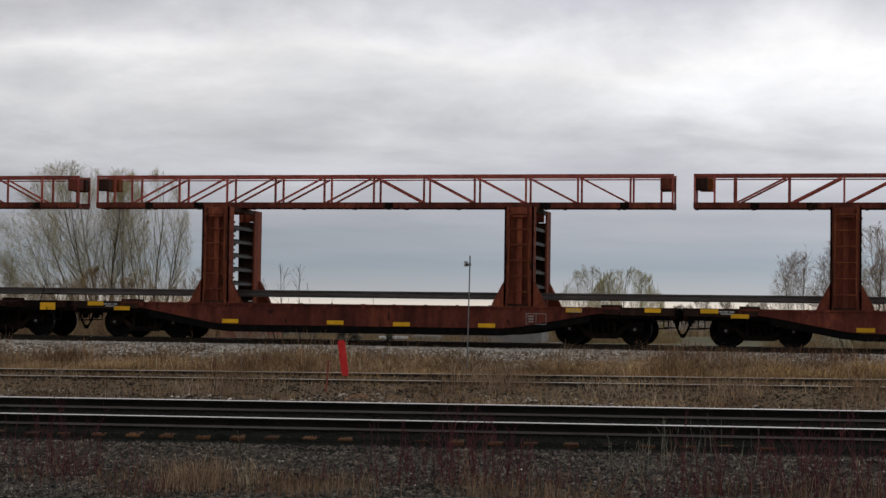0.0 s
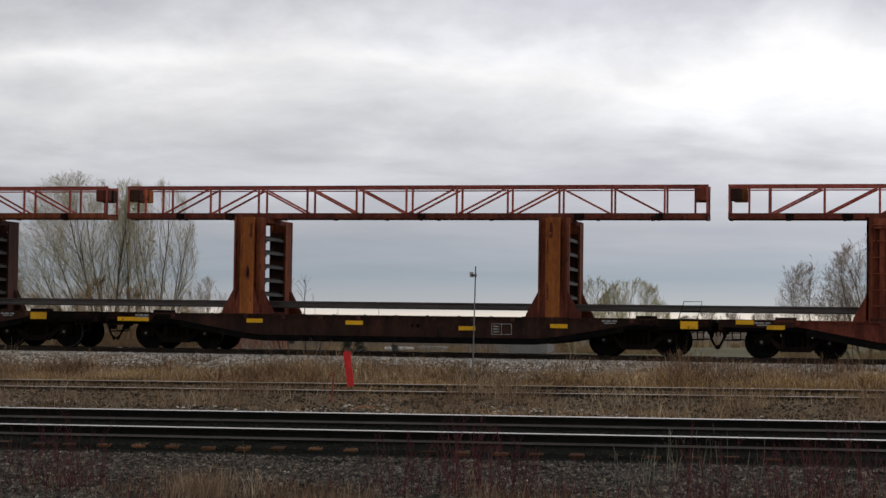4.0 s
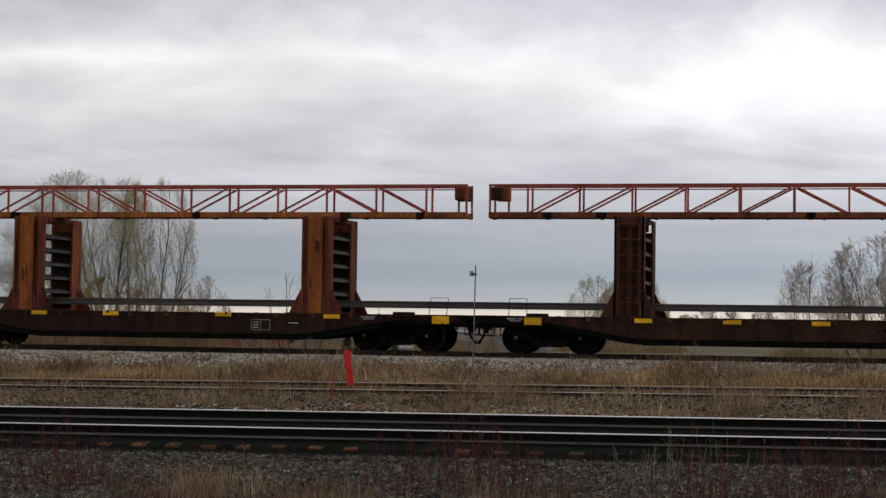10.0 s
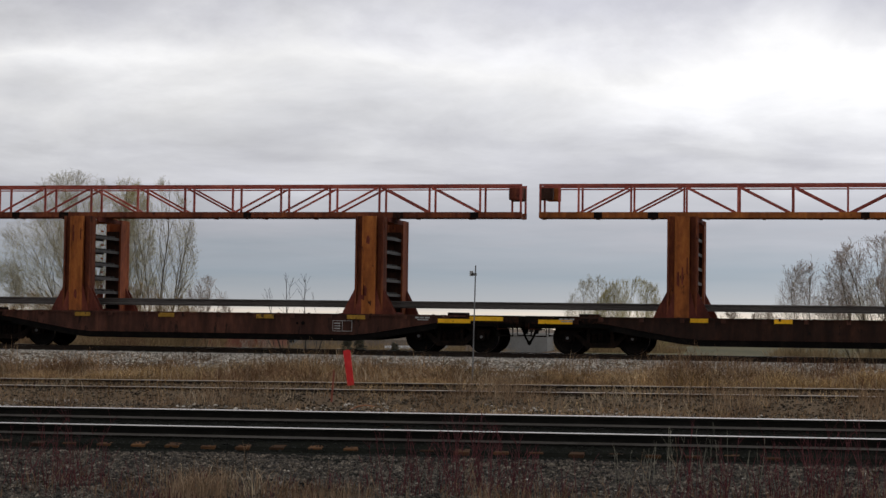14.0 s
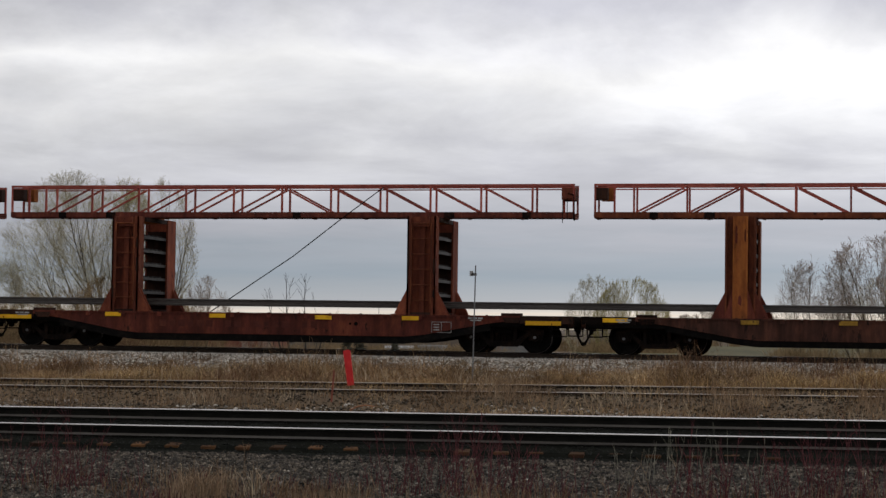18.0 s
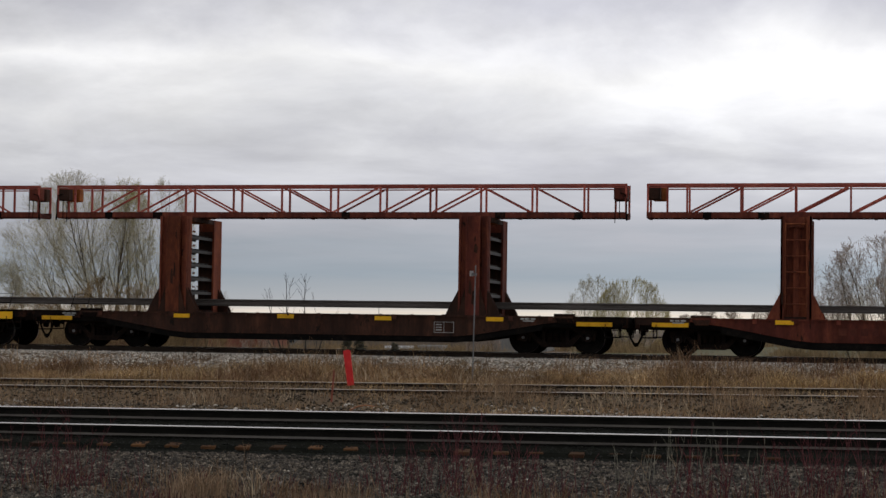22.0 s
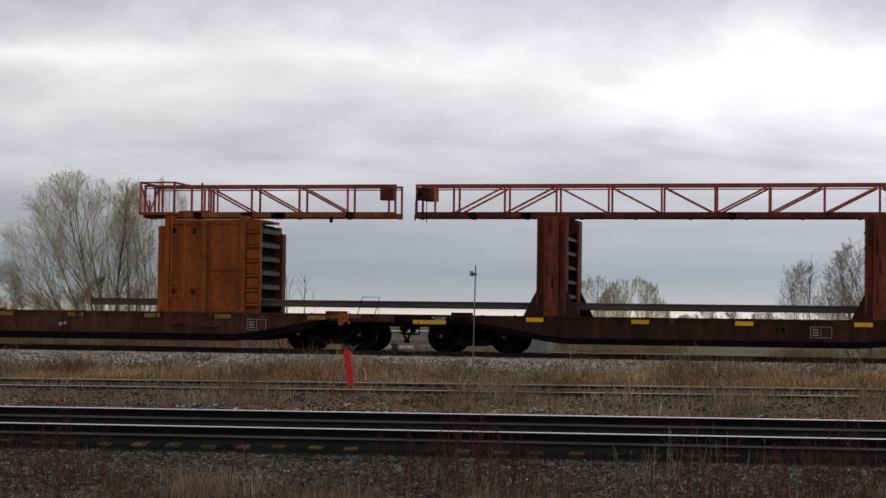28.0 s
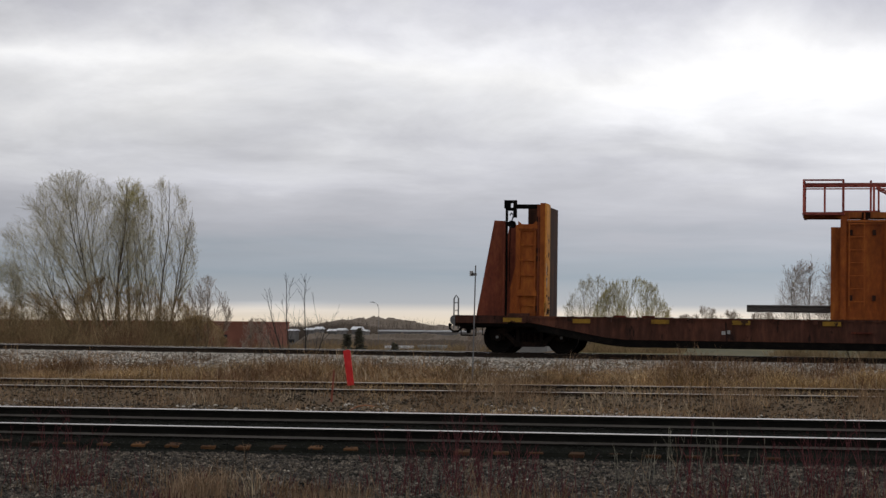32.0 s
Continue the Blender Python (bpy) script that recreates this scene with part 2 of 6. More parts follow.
WINDOW_DARK = surface("dark_glass", (0.02, 0.022, 0.025), (0.035, 0.038, 0.04), (0.05, 0.055, 0.06), 0.15, 0, 1, 6, 0.0, 0.1)


# ------------------------------------------------------------ mesh helpers
def box(bm, x0, x1, y0, y1, z0, z1, mat=0):
    v = [bm.verts.new((x, y, z)) for x in (x0, x1) for y in (y0, y1) for z in (z0, z1)]
    for q in ((0, 1, 3, 2), (4, 6, 7, 5), (0, 4, 5, 1), (2, 3, 7, 6), (0, 2, 6, 4), (1, 5, 7, 3)):
        bm.faces.new([v[i] for i in q]).material_index = mat
    return bm


def prism(bm, outline, axis, a, b):
    """A flat outline, pushed from a to b along x, y or z."""
    def put(p, h):
        return {"x": (h, p[0], p[1]), "y": (p[0], h, p[1]), "z": (p[0], p[1], h)}[axis]
    lo, hi = [bm.verts.new(put(p, a)) for p in outline], [bm.verts.new(put(p, b)) for p in outline]
    n = len(outline)
    bm.faces.new(lo[::-1])
    bm.faces.new(hi)
    for i in range(n):
        bm.faces.new((lo[i], lo[(i + 1) % n], hi[(i + 1) % n], hi[i]))
    return bm


def beam(bm, a, b, w, d=None, up=(0, 1, 0)):
    """A square bar between two points."""
    a, b, d = Vector(a), Vector(b), d or w
    ax = (b - a).normalized()
    side = ax.cross(Vector(up))
    side = side.normalized() if side.length > 1e-4 else ax.orthogonal().normalized()
    top = side.cross(ax)
    ring = [side * sx * w / 2 + top * sy * d / 2 for sx, sy in ((-1, -1), (1, -1), (1, 1), (-1, 1))]
    lo, hi = [bm.verts.new(a + r) for r in ring], [bm.verts.new(b + r) for r in ring]
    bm.faces.new(lo[::-1])
    bm.faces.new(hi)
    for i in range(4):
        bm.faces.new((lo[i], lo[(i + 1) % 4], hi[(i + 1) % 4], hi[i]))
    return bm


def tube(bm, pts, r, n=8):
    """A round bar along points."""
    pts = [Vector(p) for p in pts]
    rings = []
    for i, p in enumerate(pts):
        ax = (pts[min(i + 1, len(pts) - 1)] - pts[max(i - 1, 0)]).normalized()
        u = ax.orthogonal().normalized() if not rings else (last - ax * last.dot(ax)).normalized()
        last = u
        w = ax.cross(u)
        rings.append([bm.verts.new(p + r * (u * math.cos(k * 2 * math.pi / n) + w * math.sin(k * 2 * math.pi / n))) for k in range(n)])
    for a, b in zip(rings, rings[1:]):
        for k in range(n):
            bm.faces.new((a[k], a[(k + 1) % n], b[(k + 1) % n], b[k]))
    bm.faces.new(rings[0][::-1])
    bm.faces.new(rings[-1])
    return bm


def lathe(bm, profile, y, n=24):
    """A wheel-like body round an axle along y: profile of (radius, y)."""
    rings = [[bm.verts.new((r * math.cos(k * 2 * math.pi / n), y + h, r * math.sin(k * 2 * math.pi / n))) for k in range(n)] for r, h in profile]
    for a, b in zip(rings, rings[1:]):
        for k in range(n):
            bm.faces.new((a[k], b[k], b[(k + 1) % n], a[(k + 1) % n]))
    bm.faces.new(rings[0])
    bm.faces.new(rings[-1][::-1])
    return bm


def mesh_from(bm, name, *mats):
    bmesh.ops.recalc_face_normals(bm, faces=bm.faces)
    me = bpy.data.meshes.new(name)
    bm.to_mesh(me)
    bm.free()
    for m in mats:
        me.materials.append(m)
    return me


def part(name, bm, material, parent, label="", at=(0, 0, 0)):
    """One mesh object under a thing or a part. bm: a bmesh or a mesh that is shared."""
    me = bm if isinstance(bm, bpy.types.Mesh) else mesh_from(bm, name, material)
    ob = new(name, me)
    ob.parent = parent
    ob.location = at
    if label:
        tagged(ob, label)
    return ob


def thing(name, bm, material, label, category, group="", kind="", at=(0, 0, 0)):
    me = bm if isinstance(bm, bpy.types.Mesh) else mesh_from(bm, name, material)
    ob = new(name, me)
    ob.location = at
    return tagged(ob, label, category, group, kind)


def raw(name, verts, faces, material):
    me = bpy.data.meshes.new(name)
    me.from_pydata(verts, [], faces)
    me.materials.append(material)
    me.update()
    return me


def BM():
    return bmesh.new()


SHARED = {}


def shared(key, make, *mats):
    """The mesh of that key, made once for all alike parts."""
    key = (key, *[m.name for m in mats])
    if key not in SHARED:
        bm = BM()
        make(bm)
        SHARED[key] = mesh_from(bm, str(key[0]), *mats)
    return SHARED[key]


# ------------------------------------------------------------ sky
def cloud_material():
    m = bpy.data.materials.new("overcast_clouds")
    m.use_nodes = True
    n, l = m.node_tree.nodes, m.node_tree.links
    n.clear()

    def math_node(op, a, b=None, c=None):
        k = n.new("ShaderNodeMath")
        k.operation = op
        for i, v in enumerate((a, b, c)):
            if v is None:
                continue
            if isinstance(v, (int, float)):
                k.inputs[i].default_value = v
            else:
                l.new(v, k.inputs[i])
        return k.outputs[0]

    tc, sep = n.new("ShaderNodeTexCoord"), n.new("ShaderNodeSeparateXYZ")
    l.new(tc.outputs["Object"], sep.inputs[0])
    az = math_node("MULTIPLY", math_node("ARCTAN2", sep.outputs[0], sep.outputs[1]), 57.2958)
    flat = math_node("SQRT", math_node("ADD", math_node("MULTIPLY", sep.outputs[0], sep.outputs[0]), math_node("MULTIPLY", sep.outputs[1], sep.outputs[1])))
    el = math_node("MULTIPLY", math_node("ARCTAN2", sep.outputs[2], flat), 57.2958)
    # wide, flat sheets of cloud, thinner towards the horizon
    depth = math_node("DIVIDE", 30.0, math_node("ADD", el, 3.0))
    co = n.new("ShaderNodeCombineXYZ")
    l.new(math_node("MULTIPLY", az, 0.13), co.inputs[0])
    l.new(math_node("MULTIPLY", depth, 1.25), co.inputs[1])

    def noise_at(scale, detail, rough, dist, seed):
        t = n.new("ShaderNodeTexNoise")
        t.noise_dimensions = "4D"
        t.inputs["W"].default_value = seed
        t.inputs["Scale"].default_value, t.inputs["Detail"].default_value = scale, detail
        t.inputs["Roughness"].default_value, t.inputs["Distortion"].default_value = rough, dist
        l.new(co.outputs[0], t.inputs["Vector"])
        return t.outputs[0]

    n1, n2, n3 = noise_at(0.7, 3, 0.5, 0.25, 3.0), noise_at(1.7, 6, 0.57, 0.3, 7.0), noise_at(1.15, 7, 0.6, 0.4, 12.0)
    wob = math_node("ADD", math_node("MULTIPLY", math_node("SUBTRACT", n1, 0.5), 4.6), math_node("MULTIPLY", math_node("SUBTRACT", n2, 0.5), 3.6))
    fade = math_node("MINIMUM", math_node("MULTIPLY", math_node("MAXIMUM", math_node("SUBTRACT", el, 0.9), 0.0), 0.24), 1.0)
    pos = math_node("DIVIDE", math_node("ADD", math_node("MULTIPLY_ADD", wob, fade, el), 1.0), 14.0)
    stops = ((-1.0, (0.52, 0.45, 0.37)), (0.12, (0.80, 0.69, 0.55)), (0.42, (0.76, 0.69, 0.61)), (0.68, (0.455, 0.470, 0.492)), (1.6, (0.343, 0.393, 0.446)),
             (3.0, (0.458, 0.470, 0.516)), (4.6, (0.573, 0.578, 0.622)), (6.2, (0.752, 0.757, 0.787)), (7.7, (0.862, 0.86, 0.868)), (8.8, (0.733, 0.735, 0.769)), (10.2, (0.566, 0.57, 0.628)), (12.5, (0.613, 0.617, 0.671)))
    r = ramp(n, [((e + 1) / 14, c) for e, c in stops])
    l.new(pos, r.inputs[0])

    def patch(a, e, wa, we, gain):
        x = math_node("DIVIDE", math_node("SUBTRACT", az, a), wa)
        y = math_node("DIVIDE", math_node("SUBTRACT", math_node("MULTIPLY_ADD", wob, 0.45, el), e), we)
        d2 = math_node("ADD", math_node("MULTIPLY", x, x), math_node("MULTIPLY", y, y))
        return math_node("MULTIPLY", math_node("POWER", 2.718, math_node("MULTIPLY", d2, -1.0)), gain)

    glow = math_node("ADD", patch(-5.3, 6.7, 3.0, 0.8, 0.22), patch(-11.0, 8.4, 6.0, 0.6, 0.14))
    glow = math_node("ADD", glow, patch(0.5, 7.7, 3.5, 0.9, 0.17))
    glow = math_node("ADD", glow, patch(-24.0, 8.0, 4.0, 0.6, 0.14))
    glow = math_node("ADD", glow, patch(-19.0, 4.6, 6.0, 0.35, 0.10))
    glow = math_node("ADD", glow, patch(-17.0, 0.35, 1.6, 0.3, 0.16))
    streak = math_node("MULTIPLY", math_node("MULTIPLY", math_node("SUBTRACT", n3, 0.5), 0.75), fade)
    side = math_node("MULTIPLY", math_node("MINIMUM", math_node("MAXIMUM", math_node("ADD", az, 12.0), -18.0), 18.0), 0.011)
    gain = math_node("ADD", math_node("ADD", math_node("ADD", 1.0, side), glow), streak)
    em, out = n.new("ShaderNodeEmission"), n.new("ShaderNodeOutputMaterial")
    l.new(r.outputs[0], em.inputs[0])
    l.new(gain, em.inputs[1])
    l.new(em.outputs[0], out.inputs[0])
    m.cycles.emission_sampling = "NONE"
    return m


def build_sky():
    rad, n, rings = 2600.0, 96, 8
    verts, faces = [], []
    for j in range(rings + 1):
        e = radians(-0.5 + 28.5 * j / rings)
        for k in range(n):
            a = 2 * math.pi * k / n
            verts.append((rad * math.cos(e) * math.sin(a), rad * math.cos(e) * math.cos(a), rad * math.sin(e)))
    for j in range(rings):
        for k in range(n):
            faces.append((j * n + k, j * n + (k + 1) % n, (j + 1) * n + (k + 1) % n, (j + 1) * n + k))
    ob = new("backdrop", raw("cloud_sheet", verts, faces, cloud_material()))
    for p in ob.data.polygons:
        p.use_smooth = True
    ob.location = (0, 0, 1.75)
    return tagged(ob, "grey overcast sky with bright drifting cloud sheets", "sky", kind="structure")


backdrop = build_sky()

# ------------------------------------------------------------ ground
GROUND = ((-400, -0.25), (-20, -0.25), (16, -0.28), (21, -0.27), (24, -0.25), (25.6, -0.21), (26.3, -0.149), (26.44, -0.136), (26.525, -0.068), (27, 0.005), (28.5, 0.18), (29.1, 0.21), (29.8, 0.10),
          (31, 0.0), (33.5, 0.04), (35.6, 0.12), (36.6, 0.24), (37.4, 0.32), (38, 0.335), (39.5, 0.43), (40.4, 0.41), (42, 0.40), (43.2, 0.48), (44.6, 0.66), (46.2, 0.82), (47.4, 0.84), (49.3, 0.84),
          (51, 0.86), (52.2, 0.74), (54.5, 0.25), (60, 0.0), (100, -0.6), (200, -2.5), (400, -5.0), (3000, -5.0))


def slope_at(y):
    """Tilt of the ground along x: the near tracks climb a little, the far one falls."""
    return float(np.interp(y, (0, 20, 24, 29, 36, 40, 46, 52, 62, 90), (0.0, 0.003, 0.0034, 0.0030, 0.0034, 0.0034, -0.0042, -0.0042, 0, 0)))


def ground_z(x, y):
    base = float(np.interp(y, [p[0] for p in GROUND], [p[1] for p in GROUND]))
    if y > 62:
        # the land falls away towards the town; the field beyond the far track stays level
        up = min(max((x + 0.195 * y) / (0.05 * y), 0.0), 1.0)
        base += up * (float(np.interp(y, (62, 100, 200, 400, 3000), (-0.03, -0.12, -0.35, -2.0, -5.0))) - base)
    return base + slope_at(y) * max(-40, min(30, x))


def build_ground():
    ys = sorted(set([p[0] for p in GROUND] + list(np.arange(16, 62, 0.35)) + [80, 100, 120, 140, 170, 200, 260, 320, 400, 800, 1500]))
    xs = [-3000, -900, -300, -160, -120, -90, -75, -60, -50] + list(np.arange(-40, 31, 0.8)) + [60, 120, 300, 900, 3000]
    nx = len(xs)
    verts = []
    for y in ys:
        for x in xs:
            z = ground_z(x, y)
            if 16 < y < 62 and -41 < x < 31:
                onbed = 25.9 < y < 29.2 or 37.2 < y < 40.2 or 46.9 < y < 51.6
                z += (0.012 if onbed else 0.05) * noise.noise((x * 0.9, y * 0.9, 3.1))
            if 19 < y < 28.9:
                z -= 0.03      # dug out for the dark bed
            verts.append((x, y, z))
    faces = [(j * nx + i, j * nx + i + 1, (j + 1) * nx + i + 1, (j + 1) * nx + i) for j in range(len(ys) - 1) for i in range(nx - 1)]
    return tagged(new("ground", raw("ground", verts, faces, GROUND_MAT)), "brown trackside soil with stones and dry litter", "ground", kind="structure")


build_ground()


def build_field():
    """The level field beyond the far track, a thin sod over the soil."""
    xs, ys = [-40 + 4 * k for k in range(66)], [64, 72, 80, 100, 120, 140, 170, 200, 260, 320, 400]
    verts = [(max(x, -0.150 * y), y, ground_z(max(x, -0.150 * y), y) + (0.03 if 64 < y < 400 else -0.05)) for y in ys for x in xs]
    nx = len(xs)
    faces = [(j * nx + i, j * nx + i + 1, (j + 1) * nx + i + 1, (j + 1) * nx + i) for j in range(len(ys) - 1) for i in range(nx - 1)]
    faces = [f for f in faces if len({verts[i] for i in f}) > 2]
    return tagged(new("field", raw("field", verts, faces, FIELD_MAT)), "pale olive spring field beyond the far track", "field", kind="structure")


build_field()


def build_bed():
    """A near-black sheet over the soil, from the foot of the ballast to beyond the near track."""
    xs, ys = list(np.arange(-60, 40.1, 0.8)), sorted(set(list(np.arange(18.4, 29.5, 0.3)) + [p[0] for p in GROUND if 20 < p[0] < 29.4]))
    nx = len(xs)
    verts = []
    for y in ys:
        for x in xs:
            amp = 0.012 if 25.9 < y < 29.2 else 0.05
            lift = 0.003 if 18.5 < y < 29.3 else -0.03
            verts.append((x, y, ground_z(x, y) + amp * noise.noise((x * 0.9, y * 0.9, 3.1)) + lift))
    faces = [(j * nx + i, j * nx + i + 1, (j + 1) * nx + i + 1, (j + 1) * nx + i) for j in range(len(ys) - 1) for i in range(nx - 1)]
    return tagged(new("track_bed", raw("track_bed", verts, faces, DARK_BED)), "black oily cinder bed under the near track", "ground", kind="structure")


build_bed()


# ------------------------------------------------------------ tracks
RAIL_OUT = ((-0.07, 0), (0.07, 0), (0.07, 0.026), (0.020, 0.052), (0.010, 0.07), (0.010, 0.125), (0.036, 0.140), (0.036, 0.174), (0.030, 0.180), (-0.030, 0.180),
            (-0.036, 0.174), (-0.036, 0.140), (-0.010, 0.125), (-0.010, 0.07), (-0.020, 0.052), (-0.07, 0.026))


def rail_mesh(name, x0, x1, head, body):
    bm = prism(BM(), RAIL_OUT, "x", x0, x1)
    me = mesh_from(bm, name, body, head, RAIL_FOOT)
    for p in me.polygons:
        if p.center.z > 0.1745:
            p.material_index = 1
        elif 0.03 < p.center.z < 0.05:
            p.material_index = 2
    return me


def build_track(label, y_near, z_near, y_far, z_far, grade, ties, spacing, head, body=RAIL_BODY):
    """Rails, tie plates and ties on a bed that may lean; the track runs along x."""
    lean = math.degrees(math.atan2(z_far - z_near, y_far - y_near))
    ym, zm = (y_near + y_far) / 2, (z_near + z_far) / 2
    track = new("railway_track")
    tagged(track, label, "railway track", kind="structure")
    track.matrix_basis = pose(0, ym, zm, 0, -math.degrees(math.atan(grade)), 0) @ pose(0, 0, 0, lean, 0, 0)
    half = math.hypot(y_far - y_near, z_far - z_near) / 2
    for s in (-1, 1):
        part("rail", rail_mesh("rail", -220, 160, head, body), None, track, "steel rail with a polished running surface", (0, s * half, -0.18))
    def tie(bm):
        box(bm, -0.115, 0.115, -1.3, 1.3, -0.17, 0)
        bmesh.ops.bevel(bm, geom=list(bm.edges), offset=0.012, segments=1, affect="EDGES")
    me = shared("tie", tie, WOOD_TIE)
    def plate(bm):
        box(bm, -0.1, 0.1, -0.17, 0.17, 0, 0.014)
        for sx in (-0.06, 0.06):
            for sy in (-0.09, 0.09):
                box(bm, sx - 0.012, sx + 0.012, sy - 0.02, sy + 0.02, 0.014, 0.045)
    pl = shared("tie_plate", plate, RAIL_BODY)
    rng = random.Random(int(y_near))
    for k in range(ties[0], ties[1]):
        t = part("tie", me, None, track, at=(k * spacing + rng.uniform(-0.03, 0.03), rng.uniform(-0.05, 0.05), -0.199))
        t.rotation_euler = (0, 0, rng.uniform(-0.012, 0.012))
        for s in (-1, 1):
            part("tie_plate", pl, None, t, at=(0, s * half, 0.002))
    return track


build_track("main track with bright rails on dark weathered ties", 27.0, 0.195, 28.507, 0.380, 0.0030, (-36, 14), 0.56, RAIL_HEAD)
build_track("weed-grown siding track with narrow bright rails", 38.0, 0.407, 39.507, 0.507, 0.0034, (-44, 14), 0.56, RAIL_HEAD_DULL, RAIL_FAR)
build_track("far track on a pale gravel bank", 48.55, 0.99, 50.05, 0.99, -0.0046, (-60, 24), 0.56, RAIL_HEAD, RAIL_FAR)


# ------------------------------------------------------------ train
TRAIN_Y, RAIL_Z, GRADE = 49.3, 0.99, 0.0046
SPEED = 4.5677
LAG = ((0, 0.72), (0.5, 0.60), (1, 0.47), (1.5, 0.37), (2, 0.29), (2.5, 0.20), (3, 0.13), (3.5, 0.08), (4.5, 0.03), (6, 0.0), (14, 0.0), (20, 0.0), (26, -0.05), (32, -0.05))
MOVING, WHEELSETS = [], []


def train_pose(q, t, lag):
    x = q + SPEED * (t - 20) + lag
    return pose(x, TRAIN_Y, RAIL_Z - GRADE * x, 0, math.degrees(math.atan(GRADE)), 0)


def wheelset_mesh(bm):
    for s in (-1, 1):
        prof = [(0.05, -0.075), (0.13, -0.075), (0.15, -0.055), (0.15, -0.03), (0.33, -0.045), (0.345, -0.065), (0.415, -0.065), (0.42, 0.03), (0.45, 0.05), (0.45, 0.065), (0.34, 0.065), (0.32, 0.03), (0.15, 0.05), (0.12, 0.09), (0.05, 0.09)]
        lathe(bm, [(r, -h * s) if s > 0 else (r, h) for r, h in prof] if s < 0 else [(r, -h) for r, h in prof], s * 0.7535, 28)
    lathe(bm, [(0.075, -0.75), (0.075, 0.75)], 0, 12)
    # two small weights on each wheel's web, so that a turn can be seen
    for s in (-1, 1):
        box(bm, 0.2, 0.27, s * 0.80 - 0.03, s * 0.80 + 0.03, -0.04, 0.04)


def sideframe_mesh(bm):
    """Cast side frame: arched top chord, sagging tension member, two columns and a pedestal over each axle."""
    prism(bm, [(-1.08, 0.50), (-1.08, 0.62), (-0.74, 0.66), (-0.44, 0.78), (0.44, 0.78), (0.74, 0.66), (1.08, 0.62), (1.08, 0.50), (0.70, 0.52), (0.40, 0.64), (-0.40, 0.64), (-0.70, 0.52)], "y", -0.06, 0.06)
    prism(bm, [(-0.72, 0.52), (-0.60, 0.53), (-0.30, 0.30), (0.30, 0.30), (0.60, 0.53), (0.72, 0.52), (0.38, 0.17), (-0.38, 0.17)], "y", -0.06, 0.06)
    for s in (-1, 1):
        prism(bm, [(s * 0.66, 0.54), (s * 0.74, 0.54), (s * 0.74, 0.34), (s * 0.69, 0.34)], "y", -0.06, 0.06)
        prism(bm, [(s * 0.99, 0.54), (s * 1.07, 0.54), (s * 1.03, 0.34), (s * 0.98, 0.34)], "y", -0.06, 0.06)
        prism(bm, [(s * 0.27, 0.28), (s * 0.36, 0.28), (s * 0.36, 0.70), (s * 0.27, 0.70)], "y", -0.075, 0.075)
        tube(bm, [(s * 0.86, -0.13, 0.42), (s * 0.86, 0.06, 0.42)], 0.105, 14)
        box(bm, s * 0.86 - 0.13, s * 0.86 + 0.13, -0.07, 0.07, 0.50, 0.56)
    box(bm, -0.30, 0.30, -0.10, 0.10, 0.255, 0.30)


def coil_mesh(bm):
    for k in range(5):
        z = 0.31 + k * 0.045
        tube(bm, [(0.062 * math.cos(i * math.pi / 5), 0.062 * math.sin(i * math.pi / 5), z + 0.0045 * i) for i in range(11)], 0.014, 5)
    tube(bm, [(0, 0, 0.30), (0, 0, 0.54)], 0.03, 6)


def bogie(car, x):
    def bolster(bm):
        box(bm, -0.2, 0.2, -0.95, 0.95, 0.42, 0.70)
        box(bm, -0.14, 0.14, -1.05, 1.05, 0.58, 0.66)
        lathe_pts = [(0, 0, 0.70), (0, 0, 0.78)]
        tube(bm, lathe_pts, 0.2, 16)
        for s in (-1, 1):
            beam(bm, (s * 0.40, -0.72, 0.33), (s * 0.40, 0.72, 0.33), 0.09, 0.12)
            box(bm, -0.30, 0.30, s * 0.90 - 0.015, s * 0.90 + 0.015, 0.26, 0.66)
            for yy in (-0.75, 0.75):
                box(bm, s * 0.43 - 0.05, s * 0.43 + 0.05, yy - 0.06, yy + 0.06, 0.26, 0.52)
            beam(bm, (s * 0.40, 0.1, 0.33), (s * 0.1, 0.1, 0.60), 0.05)
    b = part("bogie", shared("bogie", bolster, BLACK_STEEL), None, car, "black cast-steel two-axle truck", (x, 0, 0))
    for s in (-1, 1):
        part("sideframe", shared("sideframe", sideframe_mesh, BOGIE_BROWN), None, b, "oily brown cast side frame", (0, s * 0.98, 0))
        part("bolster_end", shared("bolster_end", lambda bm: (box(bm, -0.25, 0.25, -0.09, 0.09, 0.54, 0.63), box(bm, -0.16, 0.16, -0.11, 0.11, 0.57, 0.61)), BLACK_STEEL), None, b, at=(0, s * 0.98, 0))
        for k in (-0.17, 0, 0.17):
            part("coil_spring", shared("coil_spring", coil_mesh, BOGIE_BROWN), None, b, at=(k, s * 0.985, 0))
    for s in (-1, 1):
        part("bearing_cap", shared("bearing_cap", lambda bm: tube(bm, [(0, -0.15, 0), (0, -0.125, 0)], 0.04, 10), GREY_STEEL), None, b, "grey bearing cap", (s * 0.86, -0.98, 0.42))
    me = shared("wheelset", wheelset_mesh, BLACK_STEEL, TREAD)
    for p in me.polygons:
        c = p.center
        if 0.408 < math.hypot(c.x, c.z) < 0.425:
            p.material_index = 1
    for s in (-1, 1):
        w = part("wheelset", me, None, b, at=(s * 0.86, 0, 0.42))
        WHEELSETS.append((w, s * 0.86))
    return b


